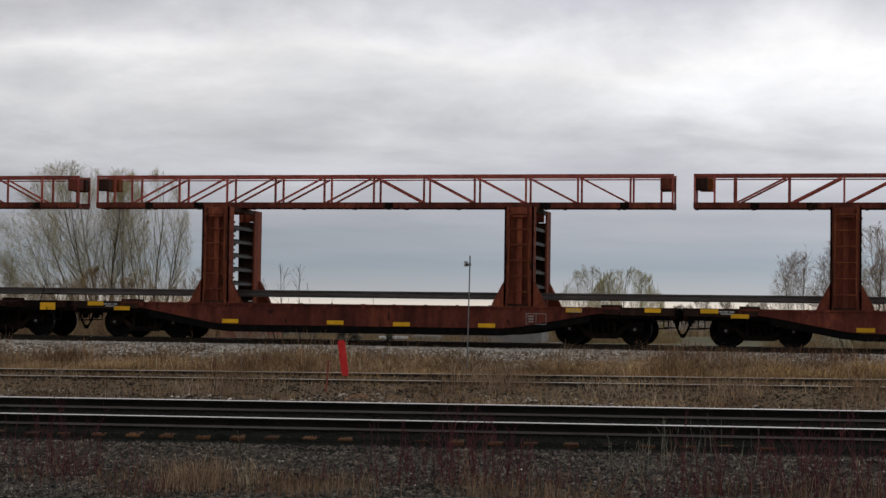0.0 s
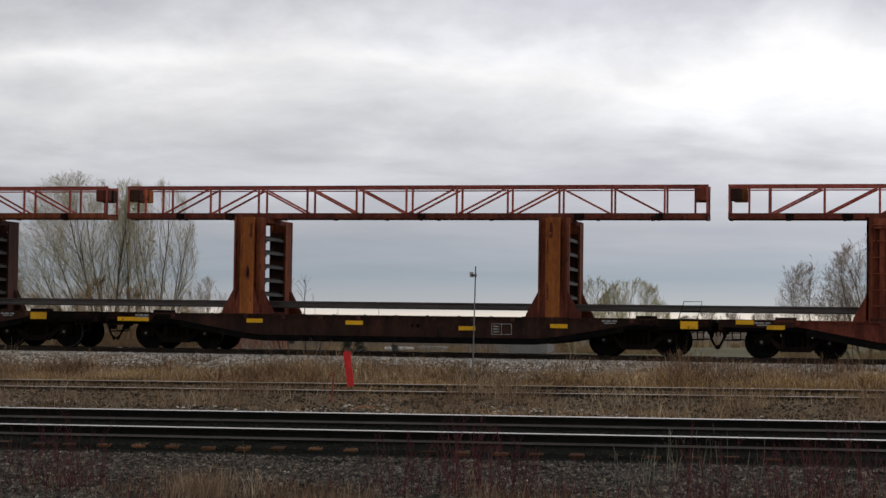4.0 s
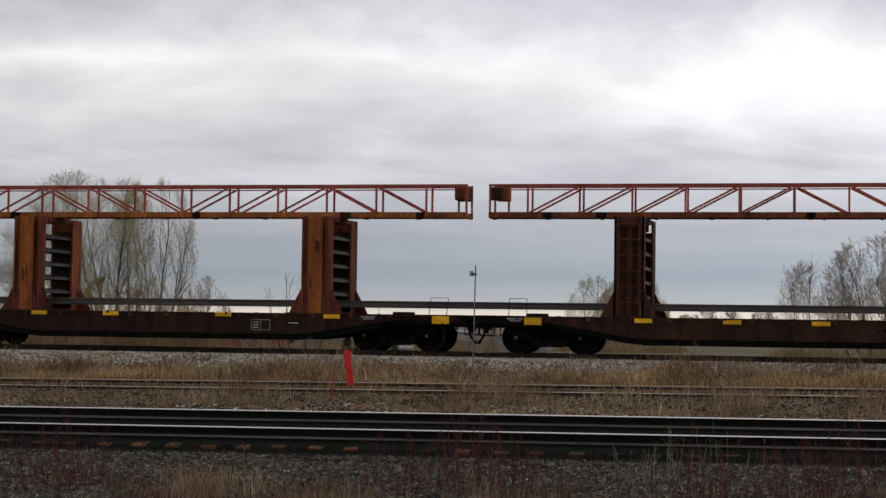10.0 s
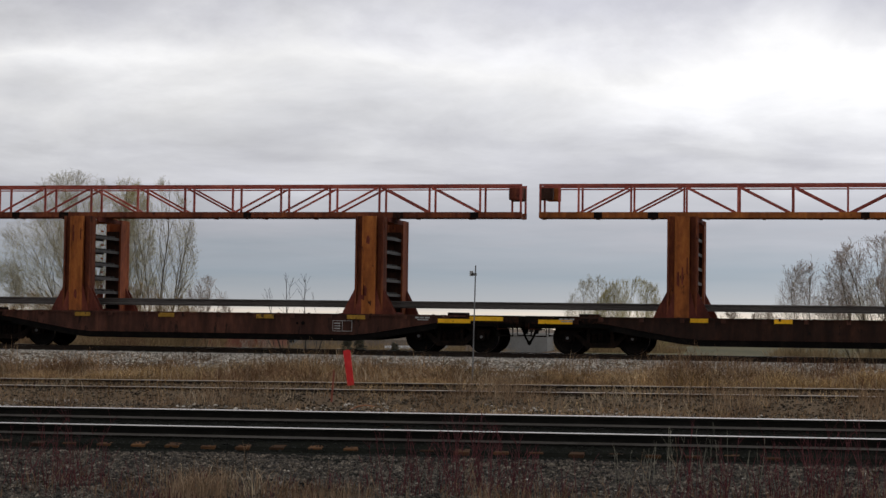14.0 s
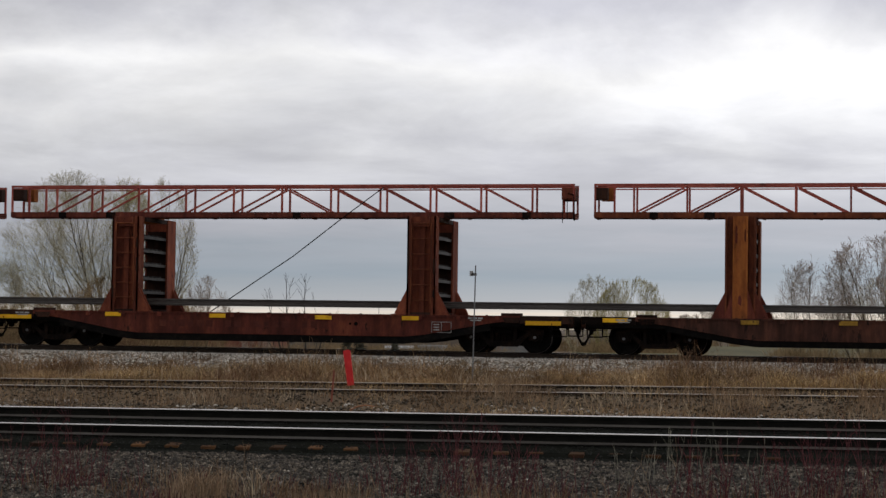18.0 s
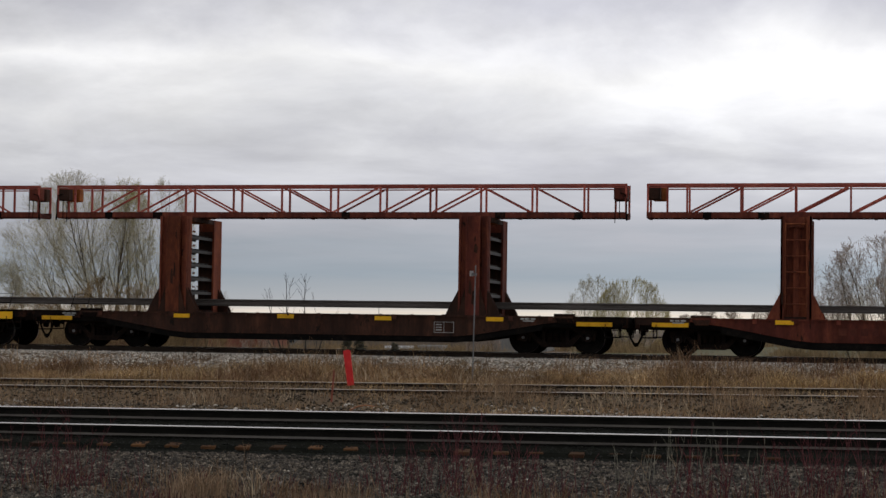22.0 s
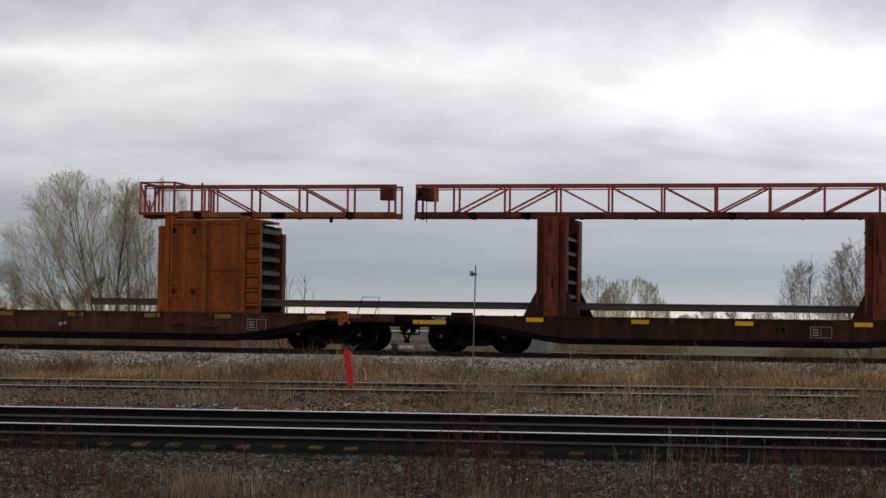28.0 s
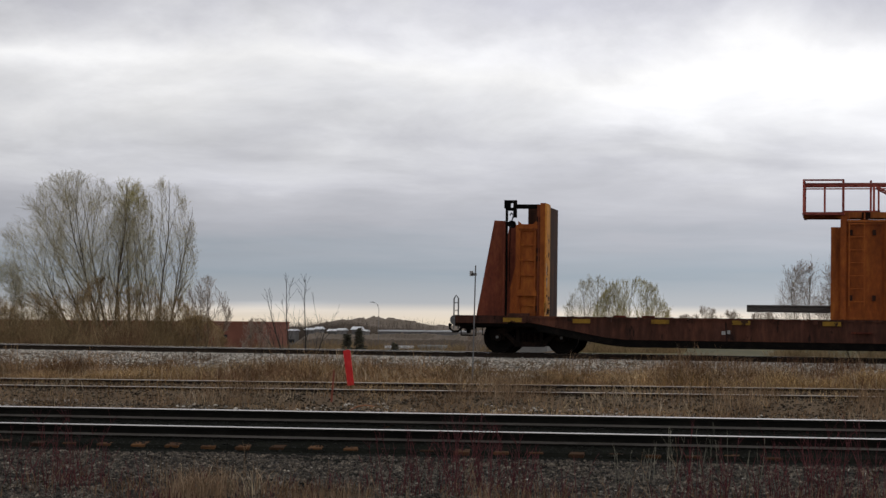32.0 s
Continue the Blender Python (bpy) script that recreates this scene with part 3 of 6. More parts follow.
def side_sill(bm, low_z):
    """Fish-belly side sill with a top flange and stiffeners, outer face at y = 0."""
    out = [(-6.9, 0.98), (6.9, 0.98), (6.9, 0.90), (6.1, 0.80), (4.3, low_z + 0.055), (3.75, low_z), (-3.75, low_z), (-4.3, low_z + 0.055), (-6.1, 0.80), (-6.9, 0.90)]
    prism(bm, out, "y", 0.02, 0.05)
    box(bm, -6.9, 6.9, -0.02, 0.10, 0.94, 0.985)
    low = [(6.9, 0.90), (6.1, 0.80), (4.3, low_z + 0.055), (3.75, low_z), (-3.75, low_z), (-4.3, low_z + 0.055), (-6.1, 0.80), (-6.9, 0.90)]
    for a, b in zip(low, low[1:]):
        beam(bm, (a[0], 0.06, a[1]), (b[0], 0.06, b[1]), 0.03, 0.12, (0, 1, 0))
    for k in range(-7, 8):
        box(bm, k * 0.86 - 0.03, k * 0.86 + 0.03, -0.035, 0.02, 0.985 - 0.06, 1.0)


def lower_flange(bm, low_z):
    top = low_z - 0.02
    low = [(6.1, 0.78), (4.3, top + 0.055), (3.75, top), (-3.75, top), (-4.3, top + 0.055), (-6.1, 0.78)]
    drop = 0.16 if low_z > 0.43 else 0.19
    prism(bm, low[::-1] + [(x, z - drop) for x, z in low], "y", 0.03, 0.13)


def deck_mesh(bm):
    for k in range(5):
        box(bm, -8.3, 8.3, -1.4 + k * 0.56, -1.4 + k * 0.56 + 0.55, 0.93, 0.975)


def underframe_mesh(bm):
    prism(bm, [(-8.25, 0.925), (8.25, 0.925), (8.25, 0.66), (6.3, 0.66), (4.4, 0.40), (-4.4, 0.40), (-6.3, 0.66), (-8.25, 0.66)], "y", -0.33, 0.33)
    for e in (-1, 1):
        for sy in (-1.39, 1.39):
            box(bm, min(e * 6.0, e * 8.2), max(e * 6.0, e * 8.2), sy - 0.04, sy + 0.04, 0.70, 0.92)
        box(bm, e * 6.38 - 0.25, e * 6.38 + 0.25, -1.39, 1.39, 0.76, 0.92)


def rack_upright(bm, ladder, right=0.39, deep=0.40):
    """Tall post of a rail rack: a channel open to the outside, with gusset feet. Outer face at y = 0, going in to +y."""
    w = 0.39
    box(bm, -w, -w + 0.05, 0, deep, 0.985, 3.62)
    box(bm, right - 0.05, right, 0, 0.40, 0.985, 3.62)
    if not ladder:
        box(bm, -w + 0.05, right - 0.05, 0.20, 0.23, 0.985, 3.62)
    if ladder:
        box(bm, -w, -0.30, 0, 0.03, 0.985, 3.62)
        box(bm, right - 0.12, right, 0, 0.03, 0.985, 3.62)
        box(bm, -0.07, 0.07, 0.10, 0.16, 1.0, 3.60)
        box(bm, -0.20, min(0.20, right), -0.012, 0.06, 3.34, 3.6)
    else:
        for sx in (-0.31, 0.31):
            if sx > right:
                continue
            box(bm, sx - 0.09, sx + 0.09, 0.10, 0.13, 0.985, 3.62)
            for z in (1.75, 2.2, 2.65, 3.1):
                box(bm, sx - 0.035, sx + 0.035, 0.085, 0.10, z, z + 0.11)
    for k in range(6):
        z = 1.3 + k * 0.40
        box(bm, w, w + 0.02, 0.06, 0.22, z, z + 0.05)


def gusset_mesh(bm, s):
    """Two triangular plates and a foot that brace an upright to the deck, on its side s."""
    w = 0.39
    for y in (0.02, 0.20):
        prism(bm, [(s * w, 0.985), (s * 0.71, 0.985), (s * 0.71, 1.05), (s * w, 1.66)], "y", y, y + 0.03)
    box(bm, min(s * w, s * 0.74), max(s * w, s * 0.74), -0.02, 0.26, 0.985, 1.01)
    for sx in (0.47, 0.60):
        tube(bm, [(s * sx, 0.005, 1.08), (s * sx, 0.02, 1.08)], 0.022, 6)


def rack(car, x, mats, ladder, closed=False):
    def base(bm):
        box(bm, -0.38, 0.38, -1.4, 1.4, 0.985, 1.05)
    r = part("rack", shared("rack_base", base, mats[0]), None, car, "rusty steel stand with shelves for carrying rails", (x, 0, 0))
    up = shared("upright_ladder" if ladder else "upright_plain", lambda bm: rack_upright(bm, ladder), mats[1])
    for s in (-1, 1):
        part("crossbeam", shared("crossbeam", lambda bm: box(bm, -0.03, 0.03, -0.8, 0.8, 3.5, 3.62), mats[0]), None, r, at=(s * 0.34, 0, 0))
    part("upright", up, None, r, at=(0, -1.43, 0))
    foot = RUST_RED if mats[1] is RUST_BURNT else mats[1] if ladder else RUST_DARK
    for s in (-1, 1):
        g = shared(("gusset", s), lambda bm, s=s: gusset_mesh(bm, s), foot)
        part("gusset", g, None, r, at=(0, -1.43, 0))
        part("gusset", g, None, r, at=(0, 1.43, 0)).rotation_euler = (0, 0, math.pi)
    rr = random.Random(int(x * 100) + int(1000 * (car.name[-1:] or "0").encode()[0]))
    for k in range(3):
        z, h, wd = rr.uniform(1.3, 3.2), rr.uniform(0.18, 0.5), rr.uniform(0.02, 0.06)
        px = rr.uniform(-0.16, 0.14) if not ladder else rr.choice((-0.345, 0.345))
        if ladder:
            wd = 0.03
        part("rust_streak", shared(("rust_streak", int(h * 20), int(wd * 100)), lambda bm, h=h, wd=wd: prism(bm, [(-wd, 0.0), (wd * 0.7, -0.06), (wd, h * 0.5), (wd * 0.4, h), (-wd * 0.6, h * 0.9)], "y", -0.002, 0.002), mats[0]), None, r, "dark rust streak on the post", (px, -1.43 - (0.023 if not ladder else 0.004), z))
    if not ladder:
        def face(bm):
            prism(bm, [(-0.19, 0.99), (0.19, 0.99), (0.19, 3.62), (-0.19, 3.62)], "y", -0.02, 0.06)
            for sx in (-0.19, 0.15):
                box(bm, sx, sx + 0.04, -0.05, -0.02, 1.5, 3.6)
            for z in (2.55, 3.2):
                for sx in (-0.07, 0.07):
                    tube(bm, [(sx, -0.02, z), (sx, -0.035, z)], 0.025, 8)
        fp = shared("face_plate", face, mats[2] if len(mats) > 2 else mats[1])
        part("face_plate", fp, None, r, "proud centre plate of the upright", (0, -1.43, 0))
        part("face_plate", fp, None, r, "proud centre plate of the upright", (0.12, 1.43, 0)).rotation_euler = (0, 0, math.pi)
        for g in (-1, 1):
            rib = shared(("foot_rib", g), lambda bm, g=g: prism(bm, [(g * 0.19, 0.99), (g * 0.40, 0.99), (g * 0.19, 1.75)], "y", -0.015, 0.015), foot)
            part("foot_rib", rib, None, r, at=(0, -1.43, 0))
            part("foot_rib", rib, None, r, at=(0.12, 1.43, 0)).rotation_euler = (0, 0, math.pi)
    part("top_bracket", shared("top_bracket", lambda bm: box(bm, -0.16, 0.30, 0.30, 0.72, 3.50, 3.66), RUST_ORANGE), None, r, "orange top bracket")
    edge = 0.39 if closed else 0.165
    back = shared(("back_post", ladder, closed), lambda bm: rack_upright(bm, ladder, edge, 0.64), mats[1])
    far = part("upright", back, None, r, at=(0, 1.43, 0))
    far.rotation_euler = (0, 0, math.pi)
    def shelf(bm):
        box(bm, -0.30, 0.30, -1.15, 1.15, -0.03, 0.0)
        for k in range(5):
            tube(bm, [(-0.26, -0.62 + k * 0.31, 0.02), (0.26, -0.62 + k * 0.31, 0.02)], 0.03, 6)
        box(bm, -0.33, -0.29, -1.15, 1.15, -0.08, 0.0)
        box(bm, 0.29, 0.33, -1.15, 1.15, -0.08, 0.0)
    # rusty sheet added behind the shelves, its dark colour stands for shade there
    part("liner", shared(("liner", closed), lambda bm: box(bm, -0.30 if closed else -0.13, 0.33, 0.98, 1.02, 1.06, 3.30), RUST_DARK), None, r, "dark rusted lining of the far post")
    sh = shared("shelf", shelf, SHELF)
    for k in range(5):
        part("shelf", sh, None, r, "worn grey roller shelf", (0, 0, 1.56 + k * 0.385))
    if ladder:
        for s in ((-1, 1) if closed else (-1,)):
            part("web_plate", shared("web_plate", lambda bm: box(bm, -0.34, 0.34, -0.015, 0.015, 0.985, 3.60), mats[1]), None, r, "recessed plate behind the ladder", (0, s * 1.2, 0))
        def rungs(bm):
            for s in (-0.27, 0.27):
                beam(bm, (s, -0.03, 1.25), (s, -0.03, 3.45), 0.04)
            for k in range(6):
                tube(bm, [(-0.27, -0.03, 1.37 + k * 0.41), (0.27, -0.03, 1.37 + k * 0.41)], 0.018, 6)
        part("ladder", shared("ladder", rungs, mats[3] if len(mats) > 3 else RUST_BURNT), None, r, "narrow steel rung ladder", (0, -1.43, 0))
    return r


def walkway(car, mat, x0=-8.16, x1=8.16, flip=(1, 1, 1, 1, 1, -1, -1, -1, -1)):
    """The latticed walkway on top of the racks: floor chords, handrails, posts and braces on both sides."""
    zb, zt = 3.64, 4.55
    def floor(bm):
        for s in (-0.37, 0.37):
            box(bm, x0, x1, s - 0.04, s + 0.04, zb, zb + 0.15)
        box(bm, x0, x1, -0.33, 0.33, zb + 0.06, zb + 0.09)
        n = int((x1 - x0) / 1.4)
        for k in range(n + 1):
            xx = x0 + 0.05 + (x1 - x0 - 0.1) * k / n
            box(bm, xx - 0.04, xx + 0.04, -0.33, 0.33, zb - 0.02, zb + 0.06)
    w = part("walkway", shared(("walkway", x0), floor, mat), None, car, "red-brown lattice walkway with handrails")
    for k, xx in enumerate((x0 + 1.6, x0 + 3.1, (x0 + x1) / 2 + 0.4, x1 - 3.4, x1 - 1.3)):
        part("chord_clamp", shared(("chord_clamp", k % 2), lambda bm, k=k: (box(bm, -0.11 - 0.06 * (k % 2), 0.11, -0.016, 0.012, -0.015, 0.145), box(bm, -0.05, 0.05, -0.02, 0.02, -0.055, -0.01)), GRIMY_RUST), None, w, "black clamp on the lower chord", (xx, -0.415, zb))
    rail = shared(("handrail", x0), lambda bm: (box(bm, x0, x1, -0.025, 0.025, -0.06, 0), box(bm, x0, x1, -0.018, 0.018, -0.115, -0.085)), TRUSS_RED)
    post = shared("walkway_post", lambda bm: box(bm, -0.026, 0.026, -0.026, 0.026, zb + 0.15, zt - 0.06), TRUSS_RED)
    pitch, first = (1.41, x0 + 1.07) if x0 < 0 else (1.385, x0 + 1.80)
    brace = {s: shared(("brace", s, pitch), lambda bm, s=s: beam(bm, (-s * pitch / 2 + s * 0.05, 0, zb + 0.14), (s * pitch / 2 - s * 0.05, 0, zt - 0.09), 0.048), TRUSS_RED) for s in (1, -1)}
    for s in (-0.37, 0.37):
        part("handrail", rail, None, w, at=(0, s, zt))
        for xe in (x0 + 0.03, x1 - 0.03, x0 + 0.55 if s < 0 else x0 + 0.03, x1 - 0.40 if s > 0 else x1 - 0.03):
            part("post", post, None, w, at=(xe, s, 0))
        k = 0
        while first + k * pitch < x1 - 0.6:
            part("post", post, None, w, at=(first + k * pitch, s, 0))
            if first + (k + 1) * pitch < x1 - 0.6:
                part("brace", brace[flip[k % len(flip)]], None, w, at=(first + (k + 0.5) * pitch, s, 0))
            k += 1
    return w


def end_box(w, x, mat, y=-0.24):
    def b(bm):
        box(bm, -0.18, 0.18, -0.14, 0.14, -0.38, -0.02)
        bmesh.ops.bevel(bm, geom=list(bm.edges), offset=0.015, segments=1, affect="EDGES")
        box(bm, -0.15, 0.15, -0.152, -0.14, -0.34, -0.06)
        box(bm, -0.03, 0.03, -0.17, -0.15, -0.25, -0.17)
    return part("control_box", shared("control_box", b, mat), None, w, "small steel control box", (x, y, 4.50))


def reflector(car, x, z, long=0.46, high=0.11, paint=YELLOW):
    def b(bm):
        box(bm, -long / 2, long / 2, -0.012, 0, -high, 0)
    part("reflector", shared(("reflector", long, high), b, paint), None, car, "yellow reflective plate" if paint is YELLOW else "dirty yellow plate", (x, -1.522, z + high / 2))


def stencil(car, x, z, w=0.54, h=0.29):
    """A framed lettering panel; its letters are too small to read and stay bars."""
    def b(bm):
        for a in ((-w / 2, w / 2, h / 2 - 0.013, h / 2), (-w / 2, w / 2, -h / 2, -h / 2 + 0.013), (-w / 2, -w / 2 + 0.013, -h / 2, h / 2), (w / 2 - 0.013, w / 2, -h / 2, h / 2), (-0.006, 0.006, -h / 2, h / 2)):
            box(bm, a[0], a[1], -0.005, 0, a[2], a[3])
        for k in range(3):
            box(bm, -w / 2 + 0.05, -0.06, -0.005, 0, h / 2 - 0.09 - k * 0.07, h / 2 - 0.06 - k * 0.07)
    def dark(bm):
        box(bm, -w / 2 - 0.02, w / 2 + 0.02, -0.004, 0, -h / 2 - 0.02, h / 2 + 0.02)
    p = part("lettering_panel", shared(("panel", w), dark, BLACK_STEEL), None, car, "black panel with white stencil frame", (x, -1.475, z))
    part("stencil", shared(("stencil", w), b, WHITE), None, p, at=(0, -0.0045, 0))


def coupler(car, x, s, free=False):
    def b(bm):
        box(bm, -0.40, 0.10, -0.09, 0.09, 0.80, 0.98 - 0.06)
        box(bm, -0.10, 0.02, -0.20, 0.20, 0.66, 1.02)
        prism(bm, [(-0.05, 0.70), (0.06, 0.70), (0.03, 0.56), (-0.04, 0.58)], "y", -0.10, 0.10)
        beam(bm, (0.13, -0.16, 0.98), (0.13, -0.16, 0.62), 0.03)
        box(bm, 0.08, 0.22, -0.15, 0.12, 0.72, 0.98)
        box(bm, 0.18, 0.30, -0.02, 0.14, 0.74, 0.96)
    c = part("coupler", shared("coupler", b, BLACK_STEEL), None, car, "black knuckle coupler", (x, 0, -0.06))
    if s < 0:
        c.rotation_euler = (0, 0, math.pi)
    def hose(bm):
        pts = [(-0.04, 0, 0.74), (0.0, 0, 0.58), (0.06, 0, 0.42), (0.13, 0, 0.30), (0.19, 0, 0.25)]
        tube(bm, pts, 0.030, 8)
        tube(bm, [(0.14, 0, 0.29), (0.20, 0, 0.235)], 0.05, 8)
        tube(bm, [(-0.12, 0, 0.78), (-0.04, 0, 0.74), (0.0, 0, 0.70)], 0.04, 8)
    def loose(bm):
        tube(bm, [(-0.06, 0, 0.86), (0.06, 0, 0.80), (0.14, 0, 0.66), (0.24, 0, 0.56), (0.38, 0, 0.55), (0.48, 0, 0.63), (0.49, 0, 0.70)], 0.030, 8)
        tube(bm, [(0.49, 0, 0.70), (0.46, 0, 0.76)], 0.045, 8)
    h = part("air_hose", shared("loose_hose" if free else "air_hose", loose if free else hose, BLACK_STEEL), None, car, "hanging black rubber air hose", (x - s * 0.02, -0.3, 0))
    if s < 0:
        h.rotation_euler = (0, 0, math.pi)


def end_gear(car, x, s):
    """Corner steps and the uncoupling lever."""
    def steps(bm):
        tube(bm, [(-0.2, 0, 0.74), (-0.2, 0, 0.46), (0.2, 0, 0.46), (0.2, 0, 0.74)], 0.022, 6)
    for yy in (-1.45, 1.45):
        part("corner_step", shared("corner_step", steps, BLACK_STEEL), None, car, at=(x, yy, 0))
    part("uncoupling_lever", shared(("lever", s), lambda bm: tube(bm, [(s * 0.33, -1.4, 0.84), (s * 0.40, -0.6, 0.80), (s * 0.40, -0.1, 0.80)], 0.014, 6), BLACK_STEEL), None, car, at=(x, 0, 0))


def step_frame(car, x, lean=0.0):
    """A grey tubular grab frame that stands on the deck near the car's end."""
    def b(bm):
        tube(bm, [(-0.24, 0, 0), (-0.22 + lean, 0, 0.46), (0.25 + lean, 0, 0.46), (0.24, 0, 0)], 0.011, 6)
        tube(bm, [(-0.22 + lean * 0.4, 0, 0.2), (0.25 + lean * 0.4, 0, 0.2)], 0.012, 6)
    part("grab_frame", shared(("grab_frame", lean), b, BLACK_STEEL), None, car, "thin bent grab frame", (x, -1.39, 0.98))


PLAIN_BRACES = (1, 1, 1, 1, 1, -1, -1, -1, -1, -1)
MIXED_BRACES = (1, 1, -1, -1, -1, 1, 1, 1, -1, -1)


def flatcar(q, label, body, mats, ladder, racks=(-4.22, 4.20), with_walkway=True, floor_mat=RUST_RED, closed=False, sill_paint=None):
    car = new("rail_flatcar")
    tagged(car, label, "railway car", "cars of the rail train")
    part("deck", shared("deck", deck_mesh, RUST_DARK), None, car)
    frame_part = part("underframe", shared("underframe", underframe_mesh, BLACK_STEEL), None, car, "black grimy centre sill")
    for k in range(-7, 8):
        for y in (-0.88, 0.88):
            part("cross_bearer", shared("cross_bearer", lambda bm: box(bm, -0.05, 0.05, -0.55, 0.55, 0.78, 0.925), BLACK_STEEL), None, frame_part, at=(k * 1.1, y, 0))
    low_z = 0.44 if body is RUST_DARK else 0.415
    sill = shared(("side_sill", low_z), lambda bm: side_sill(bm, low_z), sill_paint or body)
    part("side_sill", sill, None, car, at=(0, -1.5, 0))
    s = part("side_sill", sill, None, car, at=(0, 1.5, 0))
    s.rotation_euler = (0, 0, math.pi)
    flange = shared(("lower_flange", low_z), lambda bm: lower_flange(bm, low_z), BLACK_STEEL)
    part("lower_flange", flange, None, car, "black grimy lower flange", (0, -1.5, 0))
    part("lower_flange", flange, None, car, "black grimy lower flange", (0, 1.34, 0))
    def end_sill(bm):
        box(bm, -0.05, 0.05, -1.44, 1.44, 0.70, 0.99)
        box(bm, -0.09, 0.09, -0.25, 0.25, 0.64, 0.97)
    sill_mat = {RUST_RED: RUST_DARK, RUST_BROWN: RUST_BROWN}.get(body, GRIMY_RUST)
    pocket = shared("stake_pocket", lambda bm: (box(bm, -0.055, 0.055, -0.05, 0.0, -0.115, 0.0), box(bm, -0.075, 0.075, -0.03, 0.0, -0.02, 0.012)), body if body is not RUST_DARK else RUST_BROWN)
    for k in range(13):
        for y in (-1.48, 1.48):
            p = part("stake_pocket", pocket, None, car, at=(-6.30 + k * 1.05, y, 0.975))
            p.rotation_euler = (0, 0, 0 if y < 0 else math.pi)
    def bolster_cap(bm):
        box(bm, -0.26, 0.26, -0.05, 0.30, 0.985, 1.055)
        prism(bm, [(-0.26, 0.985), (0.26, 0.985), (0.20, 0.80), (-0.14, 0.80)], "y", -0.055, -0.005)
        for sx in (-0.16, 0.0, 0.16):
            tube(bm, [(sx, -0.07, 0.90), (sx, -0.05, 0.90)], 0.022, 6)
    def end_marks(bm):
        for k, (a, w) in enumerate(((-0.20, 0.10), (-0.08, 0.12), (0.07, 0.13))):
            box(bm, a, a + w, -0.004, 0, 0.005, 0.045)
        box(bm, -0.14, 0.16, -0.004, 0, -0.045, -0.015)
    for x in (-6.62, 6.66):
        part("bolster_cap", shared("bolster_cap", bolster_cap, sill_mat), None, car, "grimy block over the bolster", (x, -1.46, 0))
    for x in (-7.2, 5.72) if racks else ():
        part("end_lettering", shared("end_lettering", end_marks, WHITE), None, car, "small worn white stencil marks", (x, -1.535 if x < 0 else -1.53, 0.885))
    def hand_hold(bm):
        tube(bm, [(-0.22, 0, 0), (-0.22, -0.05, 0), (-0.22, -0.06, -0.16), (0.22, -0.06, -0.16), (0.22, -0.05, 0), (0.22, 0, 0)], 0.012, 6)
    for e in (-1, 1):
        part("hand_hold", shared("hand_hold", hand_hold, GRIMY_RUST), None, car, "bent steel hand hold", (e * 7.98, -1.49, 0.80))
    for e in (-1, 1):
        for y in (-1.46, 1.46):
            part("sill_end", shared("sill_end", lambda bm: (box(bm, -0.7, 0.7, -0.03, 0.03, 0.80, 0.985), box(bm, -0.7, 0.7, -0.05, 0.05, 0.955, 0.99), box(bm, -0.7, 0.7, -0.045, 0.045, 0.785, 0.81)), sill_mat), None, car, "grimy rust-brown end of the side sill", (e * 7.6, y, 0))
        part("end_sill", shared("end_sill", end_sill, GRIMY_RUST), None, car, at=(e * 8.27, 0, 0))
        bogie(car, e * 6.38)
        coupler(car, e * 8.25, e, e < 0 and not racks)
        end_gear(car, e * 7.95, e)
    for k, x in enumerate(racks):
        rack(car, x, mats[k] if isinstance(mats, list) else mats, ladder, closed)
    MOVING.append((car, q))
    if with_walkway:
        w = walkway(car, floor_mat, flip=PLAIN_BRACES if ladder else MIXED_BRACES)
        end_box(w, -7.98, RUST_DARK, -0.24)
        end_box(w, -7.86, RUST_ORANGE, 0.24)
        end_box(w, 7.98, RUST_RED, -0.24)
        end_box(w, 7.95, RUST_DARK, 0.24)
        return car, w
    return car, None


